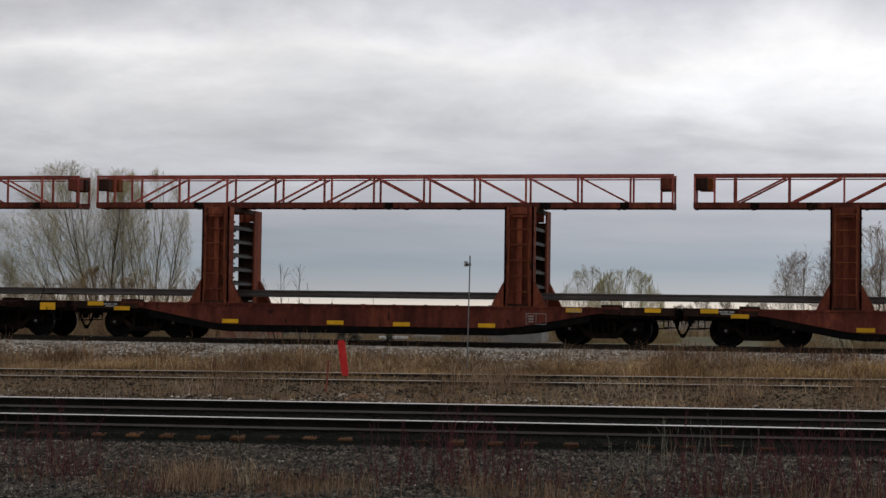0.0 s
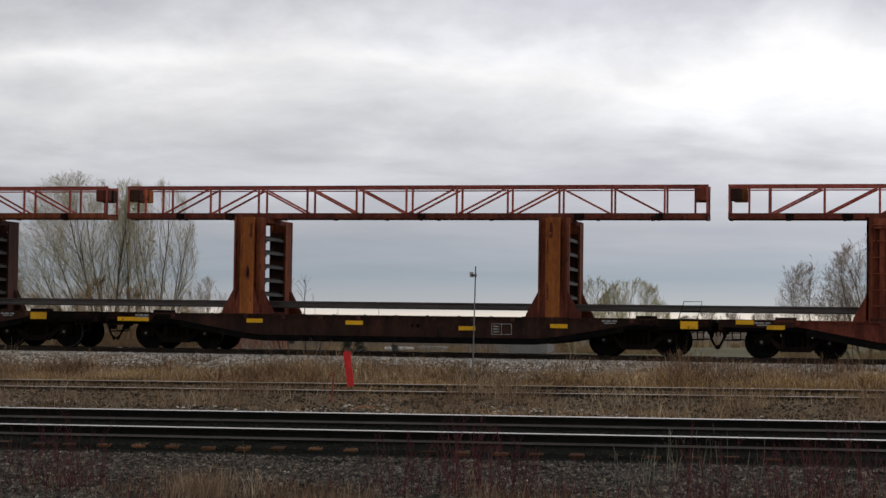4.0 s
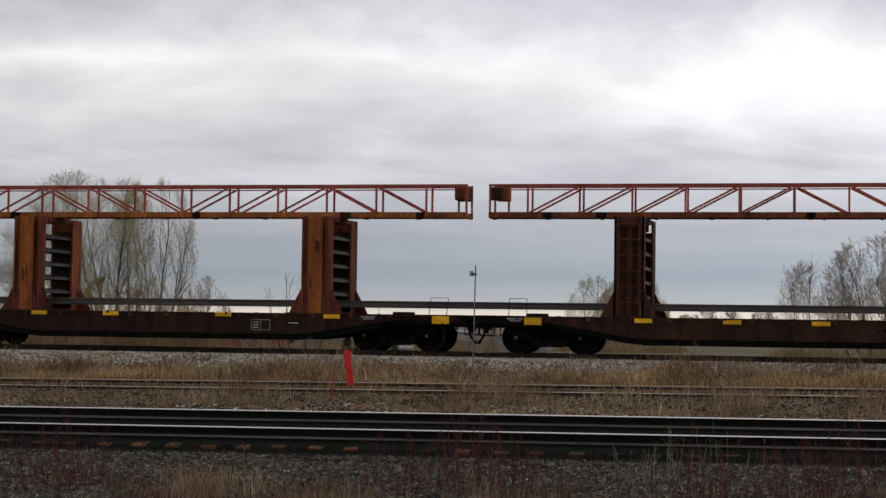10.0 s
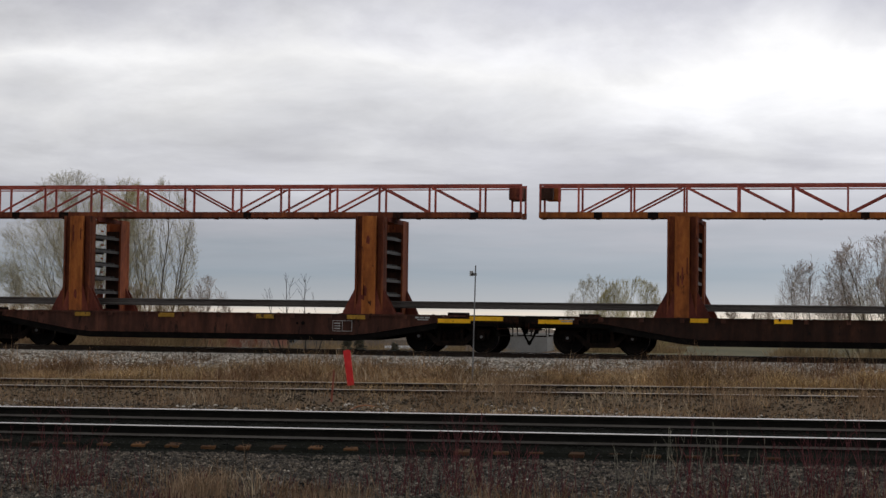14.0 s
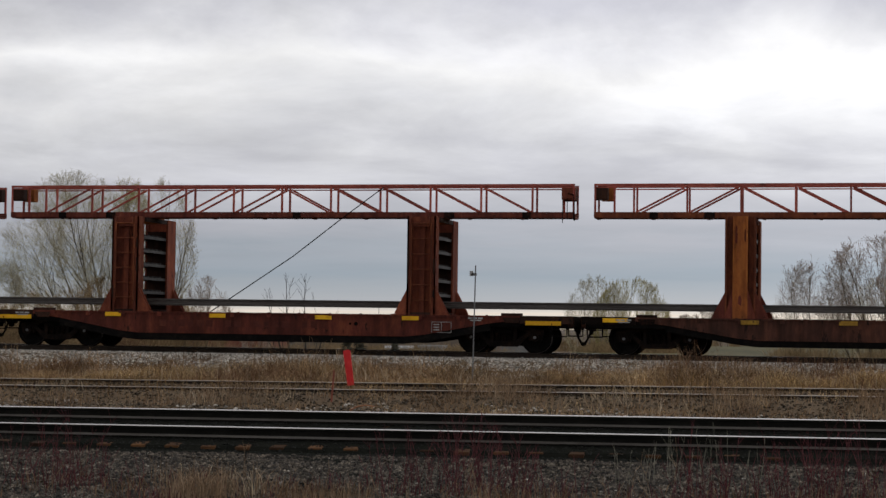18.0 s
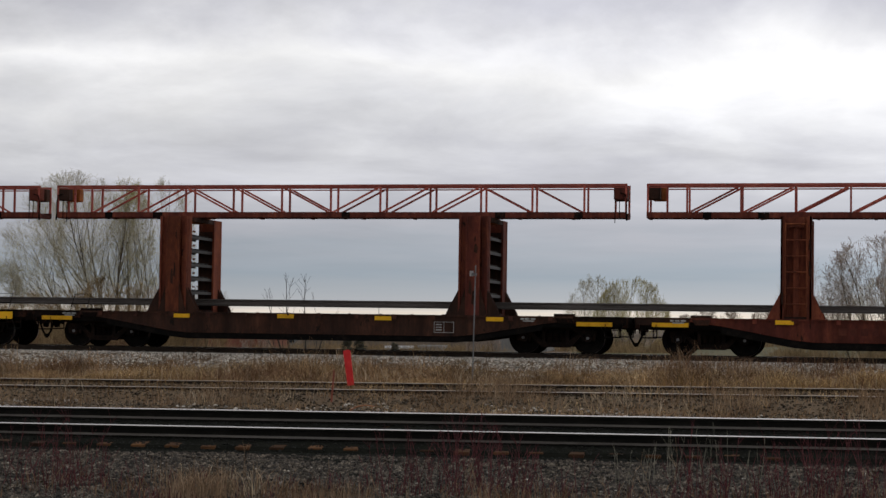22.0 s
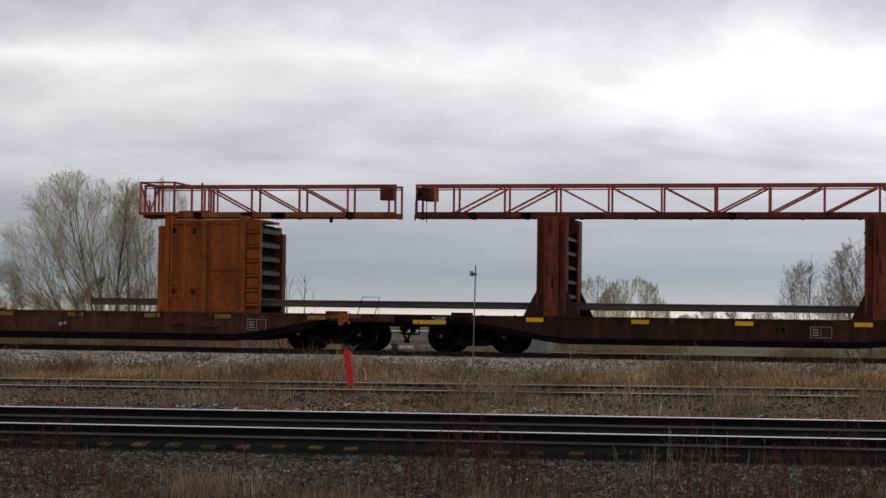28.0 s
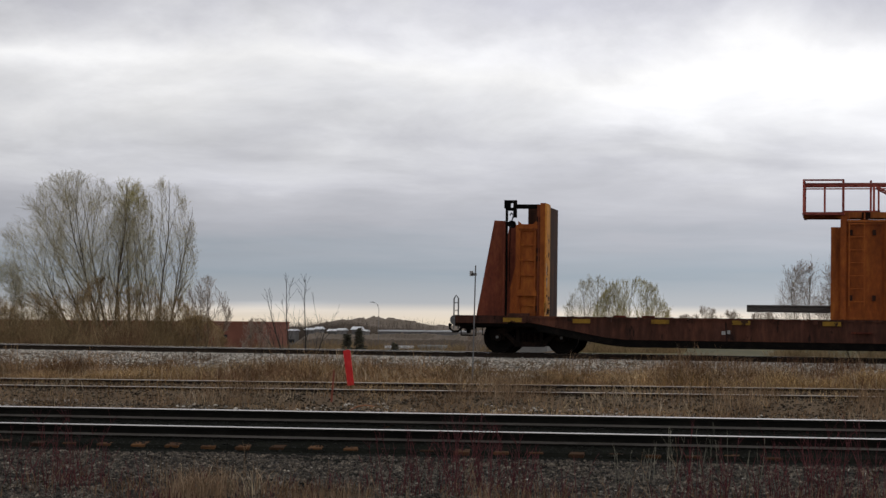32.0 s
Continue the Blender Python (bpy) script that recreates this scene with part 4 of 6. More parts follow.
# yellow plates of each car: place along it, height, length and, where it is not the usual one, depth
PLATES = {
    6: ((-7.69, 0.92, 0.46), (-6.91, 0.8, 0.46), (-3.77, 0.49, 0.46), (-0.81, 0.49, 0.46), (1.02, 0.47, 0.46), (3.33, 0.47, 0.46), (5.64, 0.9, 0.42), (7.7, 0.92, 0.42)),
    5: ((-7.69, 0.92, 0.46), (-6.91, 0.8, 0.46), (-3.77, 0.49, 0.46), (-0.81, 0.49, 0.46), (1.02, 0.47, 0.46), (3.33, 0.47, 0.46), (5.64, 0.9, 0.42), (7.7, 0.92, 0.42)),
    4: ((-7.51, 0.8, 0.91), (-4.0, 0.8, 0.46), (-1.2, 0.78, 0.48), (1.89, 0.67, 0.45), (4.34, 0.76, 0.46), (7.73, 0.83, 0.45, 0.2)),
    3: ((-6.85, 0.85, 0.46, 0.19), (-3.95, 0.9, 0.46), (-1.67, 0.89, 0.46), (0.56, 0.88, 0.46), (3.64, 0.91, 0.46), (6.52, 0.86, 0.48, 0.19)),
    2: ((-7.7, 0.84, 0.9), (-3.96, 0.92, 0.46), (-1.83, 0.92, 0.46), (1.44, 0.93, 0.46), (4.51, 0.91, 0.46), (7.51, 0.85, 0.46, 0.2)),
    1: ((-7.57, 0.9, 0.65), (-4.11, 0.89, 0.46), (-1.65, 0.9, 0.46), (1.19, 0.89, 0.5), (3.74, 0.9, 0.5), (6.43, 0.83, 0.88), (7.3, 0.9, 0.9)),
    0: ((-7.55, 0.8, 0.94), (-4.65, 0.9, 0.46), (-1.61, 0.89, 0.46), (1.39, 0.88, 0.46), (3.8, 0.89, 0.46), (7.38, 0.8, 0.94)),
    -1: ((-7.72, 0.78, 0.9), (-4.05, 0.88, 0.46), (-1.08, 0.9, 0.46), (1.64, 0.88, 0.46), (4.68, 0.89, 0.46), (7.32, 0.79, 0.94)),
    -2: ((-7.61, 0.79, 0.9), (-4.78, 0.89, 0.46), (-2.01, 0.87, 0.46), (0.65, 0.86, 0.46), (3.63, 0.87, 0.46), (7.56, 0.83, 0.45, 0.2)),
    -3: ((-6.81, 0.88, 0.5), (-4.98, 0.87, 0.46), (-2.93, 0.88, 0.46), (-0.86, 0.88, 0.46), (1.41, 0.88, 0.46), (3.45, 0.87, 0.46), (6.1, 0.87, 0.5)),
}

PITCH_CAR, Q0 = 16.84, -6.26
RR, RO = (RUST_DARK, RUST_WARM, RUST_WARM), (RUST_RED, RUST_BURNT, RUST_ORANGE)
SHIFT = {6: 0, 5: 0, 4: 0, 3: -0.08, 2: -0.15, 1: -0.1, 0: -0.1, -1: -0.1, -2: -0.1, -3: 0}   # slack in the couplings
cars = {}
cars[6] = flatcar(Q0 + 6 * PITCH_CAR + SHIFT[6], "dark red rail flatcar with ladder racks and lattice walkway", RUST_RED, RR, True)
cars[5] = flatcar(Q0 + 5 * PITCH_CAR + SHIFT[5], "dark red rail flatcar with low yellow plates on its sill", RUST_RED, RR, True)
cars[4] = flatcar(Q0 + 4 * PITCH_CAR + SHIFT[4], "brown rail flatcar with plain closed racks", RUST_DARK, [RO, RO], False, floor_mat=RUST_RED)
cars[3] = flatcar(Q0 + 3 * PITCH_CAR + SHIFT[3], "dark brown rail flatcar with ladder racks", RUST_DARK, (RUST_DARK, RUST_BROWN, RUST_BROWN, RUST_RED), True, floor_mat=RUST_BURNT)
cars[2] = flatcar(Q0 + 2 * PITCH_CAR + SHIFT[2], "brown rail flatcar with orange-rusted closed racks", RUST_DARK, RO, False, floor_mat=RUST_ORANGE, closed=True)
cars[1] = flatcar(Q0 + 1 * PITCH_CAR + SHIFT[1], "brown rail flatcar with orange-rusted racks", RUST_DARK, RO, False, floor_mat=RUST_BURNT, sill_paint=RUST_BROWN)
cars[0] = flatcar(Q0 + SHIFT[0], "red rail flatcar with ladder racks and a slanting cable", RUST_RED, RR, True, closed=True)
cars[-1] = flatcar(Q0 - PITCH_CAR + SHIFT[-1], "dark brown rail flatcar with plain dark red racks", RUST_DARK, [(RUST_DARK, RUST_WARM, RUST_BURNT), (RUST_DARK, RUST_RED, RUST_RED)], False)
cars[-2] = flatcar(Q0 - 2 * PITCH_CAR + SHIFT[-2], "dark brown rail flatcar with plain rusty racks", RUST_DARK, RR, False)
cars[-3] = flatcar(Q0 - 3 * PITCH_CAR, "brown end flatcar with an orange steel cabin and a winch tower", RUST_BROWN, RR, False, racks=(), with_walkway=False)
for j, plates in PLATES.items():
    for x, z, *size in plates:
        reflector(cars[j][0], x + 0.05 - SHIFT[j], z, *size, **({"paint": YELLOW_DULL} if j == -3 or (j == 1 and abs(x) < 6) else {}))
for j, x in ((6, 4.64), (5, 4.64), (4, 2.81), (3, 4.5), (2, 2.5), (1, 3.35), (0, 4.64), (-1, 3.3), (-2, 2.58), (-3, 4.4)):
    stencil(cars[j][0], x + 0.05 - SHIFT[j], 0.66)
for j, x in ((4, 7.73), (-2, 7.5), (-1, -7.0)):
    step_frame(cars[j][0], x, 0.12)
step_frame(cars[2][0], 7.60, 0.04)
step_frame(cars[3][0], -7.15)


for j, x in ((3, 2.2), (0, 2.34), (1, 2.3), (-2, 1.68), (4, 0.6)):
    for dx, rad in ((0, 0.055), (-0.16, 0.035)):
        part("drain_hole", shared(("drain_hole", rad), lambda bm, rad=rad: tube(bm, [(0, -0.003, 0), (0, 0.004, 0)], rad, 10), BLACK_STEEL), None, cars[j][0], "round dark hole in the sill", (x + dx - SHIFT[j], -1.481, 0.72))
tag_plate = part("label_plate", shared("label_plate", lambda bm: box(bm, -0.2, 0.2, -0.004, 0, -0.06, 0.06), BLACK_STEEL), None, cars[2][0], "small black label plate", (3.62, -1.481, 0.72))
part("label_bar", shared("label_bar", lambda bm: box(bm, -0.15, 0.15, -0.004, 0, -0.018, 0.018), WHITE), None, tag_plate, at=(0, -0.005, 0.0))

# ------------------------------------------------------------ the end car's cabin, tower and short walkway
END = cars[-3][0]


def build_cabin():
    def wall(bm):
        box(bm, 1.42, 1.66, -0.06, 0.20, 0.985, 3.36)
        box(bm, 1.66, 4.00, -0.12, 0.20, 0.985, 3.46)
        for x, w in ((1.66, 0.15), (2.76, 0.13), (3.86, 0.14)):
            box(bm, x, x + w, -0.22, -0.12, 0.985, 3.50)
        for z in (1.0, 3.42):
            box(bm, 1.81, 3.86, -0.155, -0.12, z, z + 0.05)
        box(bm, 2.89, 3.86, -0.16, -0.12, 2.14, 2.18)
        for x in (1.68, 3.86):
            box(bm, x - 0.02, x + 0.16, -0.2, 0.2, 3.46, 3.64)
        box(bm, 4.00, 4.36, -0.02, 0.20, 0.985, 3.50)
        for k in range(6):
            z = 1.20 + k * 0.40
            box(bm, 3.98, 4.40, -0.16, -0.02, z - 0.03, z + 0.03)
            box(bm, 4.02, 4.34, -0.11, -0.02, z + 0.06, z + 0.34)
    c = part("cabin", shared("cabin", wall, RUST_BRIGHT), None, END, "orange rusted steel cabin with closed panels", (0, -1.02, 0))
    for x in (1.92, 2.50):
        for z in (1.55, 3.22):
            part("latch", shared("latch", lambda bm: box(bm, -0.045, 0.045, -0.05, 0, -0.07, 0.07), RUST_DARK), None, c, "dark rusty latch block", (x, -0.12, z))
    part("far_wall", shared("cabin_far", lambda bm: (box(bm, 1.60, 4.28, -0.1, 0.2, 0.985, 3.42), box(bm, 4.28, 4.40, -0.1, 0.24, 0.985, 3.24)), RUST_RED), None, c, at=(0, 2.02, 0))
    part("roof_plate", shared("cabin_roof", lambda bm: box(bm, 1.66, 4.30, -0.9, 0.9, 3.50, 3.56), RUST_ORANGE), None, c, at=(0, 1.02, 0))
    part("end_wall", shared("cabin_end", lambda bm: box(bm, 1.66, 1.74, -0.8, 0.8, 1.45, 3.40), RUST_ORANGE), None, c, at=(0, 1.02, 0))
    def shelf(bm):
        box(bm, 3.3, 4.34, -0.80, 0.80, -0.035, 0.0)
        box(bm, 4.28, 4.36, -0.80, 0.80, -0.12, 0.0)
        for k in range(5):
            tube(bm, [(3.4, -0.62 + k * 0.31, 0.02), (4.3, -0.62 + k * 0.31, 0.02)], 0.03, 6)
    for k in range(6):
        part("shelf", shared("cabin_shelf", shelf, SHELF), None, c, "worn grey roller shelf", (0, 1.02, 1.38 + k * 0.385))
    # solid black box added: shade between the cabin's shelves as a shape
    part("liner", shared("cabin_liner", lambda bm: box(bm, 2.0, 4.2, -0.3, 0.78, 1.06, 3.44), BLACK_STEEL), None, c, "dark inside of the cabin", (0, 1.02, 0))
    def ladder(bm):
        for x in (1.88, 2.26):
            beam(bm, (x, -0.25, 1.35), (x, -0.25, 3.72), 0.03)
        for k in range(7):
            tube(bm, [(1.88, -0.25, 1.45 + k * 0.33), (2.26, -0.25, 1.45 + k * 0.33)], 0.012, 6)
    part("ladder", shared("cabin_ladder", ladder, RUST_BRIGHT), None, c, "orange steel rung ladder")
    part("side_step", shared("side_step", lambda bm: box(bm, -0.26, 0.26, -0.06, 0.03, -0.02, 0.02), RUST_RED), None, END, at=(2.2, -1.51, 0.66))
    part("side_step", shared("side_step", lambda bm: box(bm, -0.26, 0.26, -0.06, 0.03, -0.02, 0.02), RUST_RED), None, END, at=(3.15, -1.51, 0.60))


def build_tower():
    def body(bm):
        box(bm, -6.70, -6.20, -0.08, 0.30, 0.985, 3.38)
        box(bm, -6.76, -6.68, -0.16, 0.40, 0.985, 3.40)
        box(bm, -6.10, -5.97, -0.20, 0.60, 0.985, 3.98)
        prism(bm, [(-6.70, 3.38), (-6.20, 3.38), (-6.20, 3.52), (-6.30, 3.42), (-6.60, 3.42), (-6.70, 3.50)], "y", -0.16, -0.08)
        for k in range(6):
            z = 1.25 + k * 0.40
            box(bm, -6.68, -6.20, -0.13, -0.08, z, z + 0.045)
        for sx in (-6.66, -6.24):
            box(bm, sx - 0.02, sx + 0.02, -0.14, -0.08, 1.0, 3.36)
        # the foot of the ribbed face swells out towards the mast
        prism(bm, [(-6.76, 2.35), (-6.70, 2.35), (-6.70, 0.985), (-6.90, 0.985), (-6.90, 1.75)], "y", -0.12, 0.20)
        box(bm, -6.74, -6.18, -0.17, -0.08, 3.30, 3.40)
        box(bm, -6.74, -6.18, -0.19, -0.08, 1.52, 1.66)
    t = part("winch_tower", shared("tower", body, RUST_BRIGHT), None, END, "tall orange winch tower with ribbed face", (0, -1.02, 0))
    part("hinge_post", shared("hinge_post", lambda bm: (box(bm, -6.20, -6.10, -0.12, 0.40, 0.985, 3.94), tube(bm, [(-6.14, -0.17, 1.05), (-6.14, -0.17, 3.80)], 0.024, 6), box(bm, -6.24, -6.08, -0.15, -0.10, 3.26, 3.42)), RUST_BURNT), None, t, "brown rusted hinge post")
    for z in (1.2, 1.62, 2.5, 2.72, 3.55):
        part("hinge", shared("hinge", lambda bm: box(bm, -0.06, 0.06, -0.06, 0, -0.07, 0.07), RUST_DARK), None, t, "dark rusty hinge block", (-6.14, -0.12, z))
    # worn paint whose brighter orange also holds the skylight on the +x side
    part("side_plate", shared("side_plate", lambda bm: (box(bm, 0, 0.012, -0.2, 0.6, 0.99, 3.97), box(bm, 0.012, 0.03, -0.16, -0.12, 1.1, 3.9)), SKYLIT_ORANGE), None, t, "bright worn orange side plate", (-5.97, 0, 0))
    def chip(bm, w, h):
        prism(bm, [(-w * 2.2, -h), (w, -h * 0.8), (w * 2.2, 0.1 * h), (w * 0.6, h), (-w * 1.5, h * 0.5)], "x", 0, 0.003)
    marks = random.Random(5)
    for k in range(16):
        w, h = marks.uniform(0.015, 0.05), marks.uniform(0.02, 0.09)
        part("paint_chip", shared(("paint_chip", k), lambda bm, w=w, h=h: chip(bm, w, h), RUST_DARK), None, t, "bare rusted chip in the paint", (-5.957, marks.uniform(-0.1, 0.5), marks.uniform(1.3, 2.7)))
    for k in range(5):
        w, h = marks.uniform(0.012, 0.03), marks.uniform(0.05, 0.15)
        part("pale_scrape", shared(("pale_scrape", k), lambda bm, w=w, h=h: chip(bm, w, h), WHITE), None, t, "pale scraped patch", (-5.956, marks.uniform(-0.08, 0.4), marks.uniform(1.6, 2.4)))
    for y, z, w, h in ((-0.10, 1.25, 0.07, 0.16), (0.30, 1.12, 0.10, 0.10)):
        part("grease_patch", shared(("grease_patch", y), lambda bm, w=w, h=h: chip(bm, w, h), BLACK_STEEL), None, t, "black greasy patch", (-5.955, y, z))
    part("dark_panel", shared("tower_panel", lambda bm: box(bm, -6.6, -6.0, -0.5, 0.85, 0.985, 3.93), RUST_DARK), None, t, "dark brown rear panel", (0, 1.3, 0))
    def brace(bm):
        prism(bm, [(-7.80, 0.985), (-7.06, 0.985), (-7.06, 3.50), (-7.34, 3.52)], "y", -0.04, 0.04)
        box(bm, -7.10, -7.04, -0.12, 0.12, 0.985, 3.5)
    for y in (-0.12, 2.1):
        part("brace_plate", shared("brace_plate", brace, RUST_WARM), None, t, "tapered dark red brace plate", (0, y, 0))
    def mast(bm):
        box(bm, -7.05, -7.00, -0.12, 0.0, 0.985, 4.06)
        box(bm, -7.08, -6.93, -0.16, 0.02, 3.84, 4.06)
        box(bm, -6.98, -6.76, -0.12, -0.06, 3.78, 3.86)
        box(bm, -6.98, -6.76, -0.12, -0.06, 3.98, 4.06)
        box(bm, -6.84, -6.76, -0.15, 0.0, 3.6, 4.06)
        box(bm, -6.78, -6.15, -0.10, 0.06, 3.84, 3.95)
    part("mast", shared("mast", mast, BLACK_STEEL), None, t, "black steel mast head")
    def pulley(bm):
        tube(bm, [(-6.88, -0.16, 3.42), (-6.88, 0.0, 3.42)], 0.10, 14)
        tube(bm, [(-6.88, -0.08, 3.52), (-6.84, -0.08, 3.66), (-6.90, -0.08, 3.72), (-6.94, -0.08, 3.66)], 0.02, 6)
    part("pulley_block", shared("pulley", pulley, BLACK_STEEL), None, t)
    part("rope", shared("rope", lambda bm: tube(bm, [(-6.93, -0.08, 1.9), (-6.94, -0.08, 2.5), (-6.92, -0.08, 3.4)], 0.014, 6), GRIMY_RUST), None, t)
    def hand_ladder(bm):
        tube(bm, [(-8.46, 0, 0.62), (-8.46, 0, 1.44), (-8.40, 0, 1.52), (-8.34, 0, 1.44), (-8.34, 0, 0.62)], 0.02, 6)
        for k in range(4):
            tube(bm, [(-8.46, 0, 0.72 + k * 0.2), (-8.34, 0, 0.72 + k * 0.2)], 0.012, 6)
        tube(bm, [(-8.42, -0.05, 0.86), (-8.42, 0.05, 0.86)], 0.14, 12)
    part("brake_stand", shared("brake_stand", hand_ladder, GREY_STEEL), None, END, "grey hand-brake stand on the car's end", (0, -0.95, 0))
    for x in (-3.95, -3.2):
        part("deck_lug", shared("deck_lug", lambda bm: box(bm, -0.16, 0.16, -0.1, 0.1, 0, 0.05), RUST_RED), None, END, at=(x, -1.35, 0.98))
    part("white_mark", shared("white_mark", lambda bm: (box(bm, -0.12, -0.02, -0.004, 0, -0.05, 0.04), box(bm, 0.02, 0.10, -0.004, 0, -0.03, 0.06)), WHITE), None, END, at=(-1.19, -1.484, 0.62))


def build_end_walkway():
    w = walkway(END, RUST_ORANGE, 0.70, 8.04, (-1, -1, -1, -1, -1))
    end_box(w, 7.75, RUST_RED)
    zb, zt = 3.64, 4.55
    # a platform wider than the walkway, with a braced frame across its end
    def bar(name, a, b, wide, high=None):
        bm = BM()
        beam(bm, a, b, wide, high or wide)
        part(name, bm, TRUSS_RED, w)
    for s in (-0.37, 0.37):
        bar("post", (2.42, s, zb + 0.15), (2.42, s, zt + 0.06), 0.05)
        bar("post", (2.62, s, zb + 0.15), (2.62, s, zt), 0.04)
        bar("toe_rail", (1.74, s, zb + 0.17), (2.66, s, zb + 0.17), 0.04)
    for s in (-0.70, 0.70):
        bar("post", (0.72, s, zb + 0.10), (0.72, s, zt + 0.06), 0.05)
        bar("post", (1.72, s, zb + 0.10), (1.72, s, zt + 0.06), 0.055)
        bar("handrail", (0.70, s, zt + 0.05), (1.74, s, zt + 0.05), 0.045)
        bar("platform_edge", (0.70, s, zb + 0.09), (1.74, s, zb + 0.09), 0.07, 0.14)
        bar("brace", (0.72, s, zt + 0.02), (0.72, 0, zb + 0.16), 0.035)
    for x in (0.72, 1.72):
        bar("handrail", (x, -0.70, zt + 0.05), (x, 0.70, zt + 0.05), 0.045)
        bar("platform_edge", (x, -0.70, zb + 0.09), (x, 0.70, zb + 0.09), 0.06)
    bar("post", (0.72, 0, zb + 0.12), (0.72, 0, zb + 0.5), 0.04)
    floor_bm = BM()
    box(floor_bm, 0.72, 1.72, -0.70, 0.70, zb + 0.10, zb + 0.125)
    part("platform_floor", floor_bm, TRUSS_RED, w, "plate floor of the end platform")


build_cabin()
build_tower()
build_end_walkway()
step_frame(END, 7.5, 0.12)
for e in (6.9,):
    part("orange_bracket", shared("orange_bracket", lambda bm: (box(bm, -0.5, 0.5, -0.03, 0.1, 0.84, 0.96), box(bm, -0.12, 0.0, -0.09, -0.03, 0.64, 0.97), beam(bm, (-0.05, -0.07, 0.66), (0.22, -0.07, 0.96), 0.07), beam(bm, (0.20, -0.10, 0.70), (-0.02, -0.10, 0.95), 0.06)), RUST_ORANGE), None, END, "orange steel bracket", (e, -1.49, 0.03))

LETTER_RED = surface("worn_letter_red", (0.028, 0.010, 0.008), (0.085, 0.023, 0.016), (0.16, 0.048, 0.025), 0.85, 0, 2.2, 20, 0.1, 0.1)
for k, w in enumerate((0.20, 0.16, 0.18, 0.14, 0.20, 0.18, 0.0, 0.16, 0.2, 0.0, 0.18, 0.14, 0.16, 0.2, 0.0, 0.14, 0.18, 0.16)):
    if w:
        part("faded_lettering", shared(("letter_bar", w), lambda bm, w=w: box(bm, -w / 2, w / 2, -0.003, 0, -0.09, 0.09), LETTER_RED), None, cars[0][0], "worn lettering on the sill", (-3.05 + k * 0.27, -1.483, 0.68))

# the slanting cable of the ladder-rack car
part("cable", shared("cable", lambda bm: tube(bm, [(-2.10, -0.6, 1.0), (0.25, -0.55, 2.55), (1.60, -0.45, 3.60), (2.77, -0.42, 4.46)], 0.014, 6), BLACK_STEEL), None, cars[0][0], "thin black steel cable", (0.1, 0, 0))


def hanging_hose(w, x, e):
    """Cable loop at the walkway's end, with two short conduits under the control box."""
    def loop(bm):
        tube(bm, [(-e * 0.12, 0, 4.30), (e * 0.02, 0, 4.26), (e * 0.05, 0, 4.05), (e * 0.05, 0, 3.72)], 0.014, 8)
        tube(bm, [(e * 0.05, 0, 3.72), (e * 0.06, 0, 3.56)], 0.024, 8)
    part("hose", shared(("hose", e), loop, BLACK_STEEL), None, w, "black hanging hose", (x, -0.42, 0))
    for k in (0.0, 0.12):
        part("conduit", shared(("conduit", k), lambda bm: tube(bm, [(0, 0, 4.14), (0, 0, 3.62 - k)], 0.012, 6), BLACK_STEEL), None, w, "thin black conduit", (x - e * (0.14 + k), -0.41, 0))


for j, ends in ((0, (8.1,)), (-1, (-8.1, 8.1)), (-2, (-8.1, 8.1))):
    for x in ends:
        hanging_hose(cars[j][1], x, 1 if x > 0 else -1)
part("plug", shared("plug", lambda bm: tube(bm, [(0, 0, 3.66), (0, 0, 3.50)], 0.05, 8), BLACK_STEEL), None, END, "black hanging plug", (6.2, -0.40, 0))


# ------------------------------------------------------------ the load: long welded rails on the lowest shelf
def build_load():
    x0 = Q0 - 3 * PITCH_CAR - 0.72
    made = []
    for k in range(6):
        length = 172.0
        bm = prism(BM(), RAIL_OUT, "x", 0, length)
        ob = thing("welded_rail", bm, LOAD_RAIL, "long dark steel rail lying through the racks of the cars", "rail", "welded rails on the train")
        made.append((ob, x0 + 0.15 * (k % 3) * k, -0.66 + k * 0.262))
    return made


LOAD = build_load()
LOAD_Z = 1.172


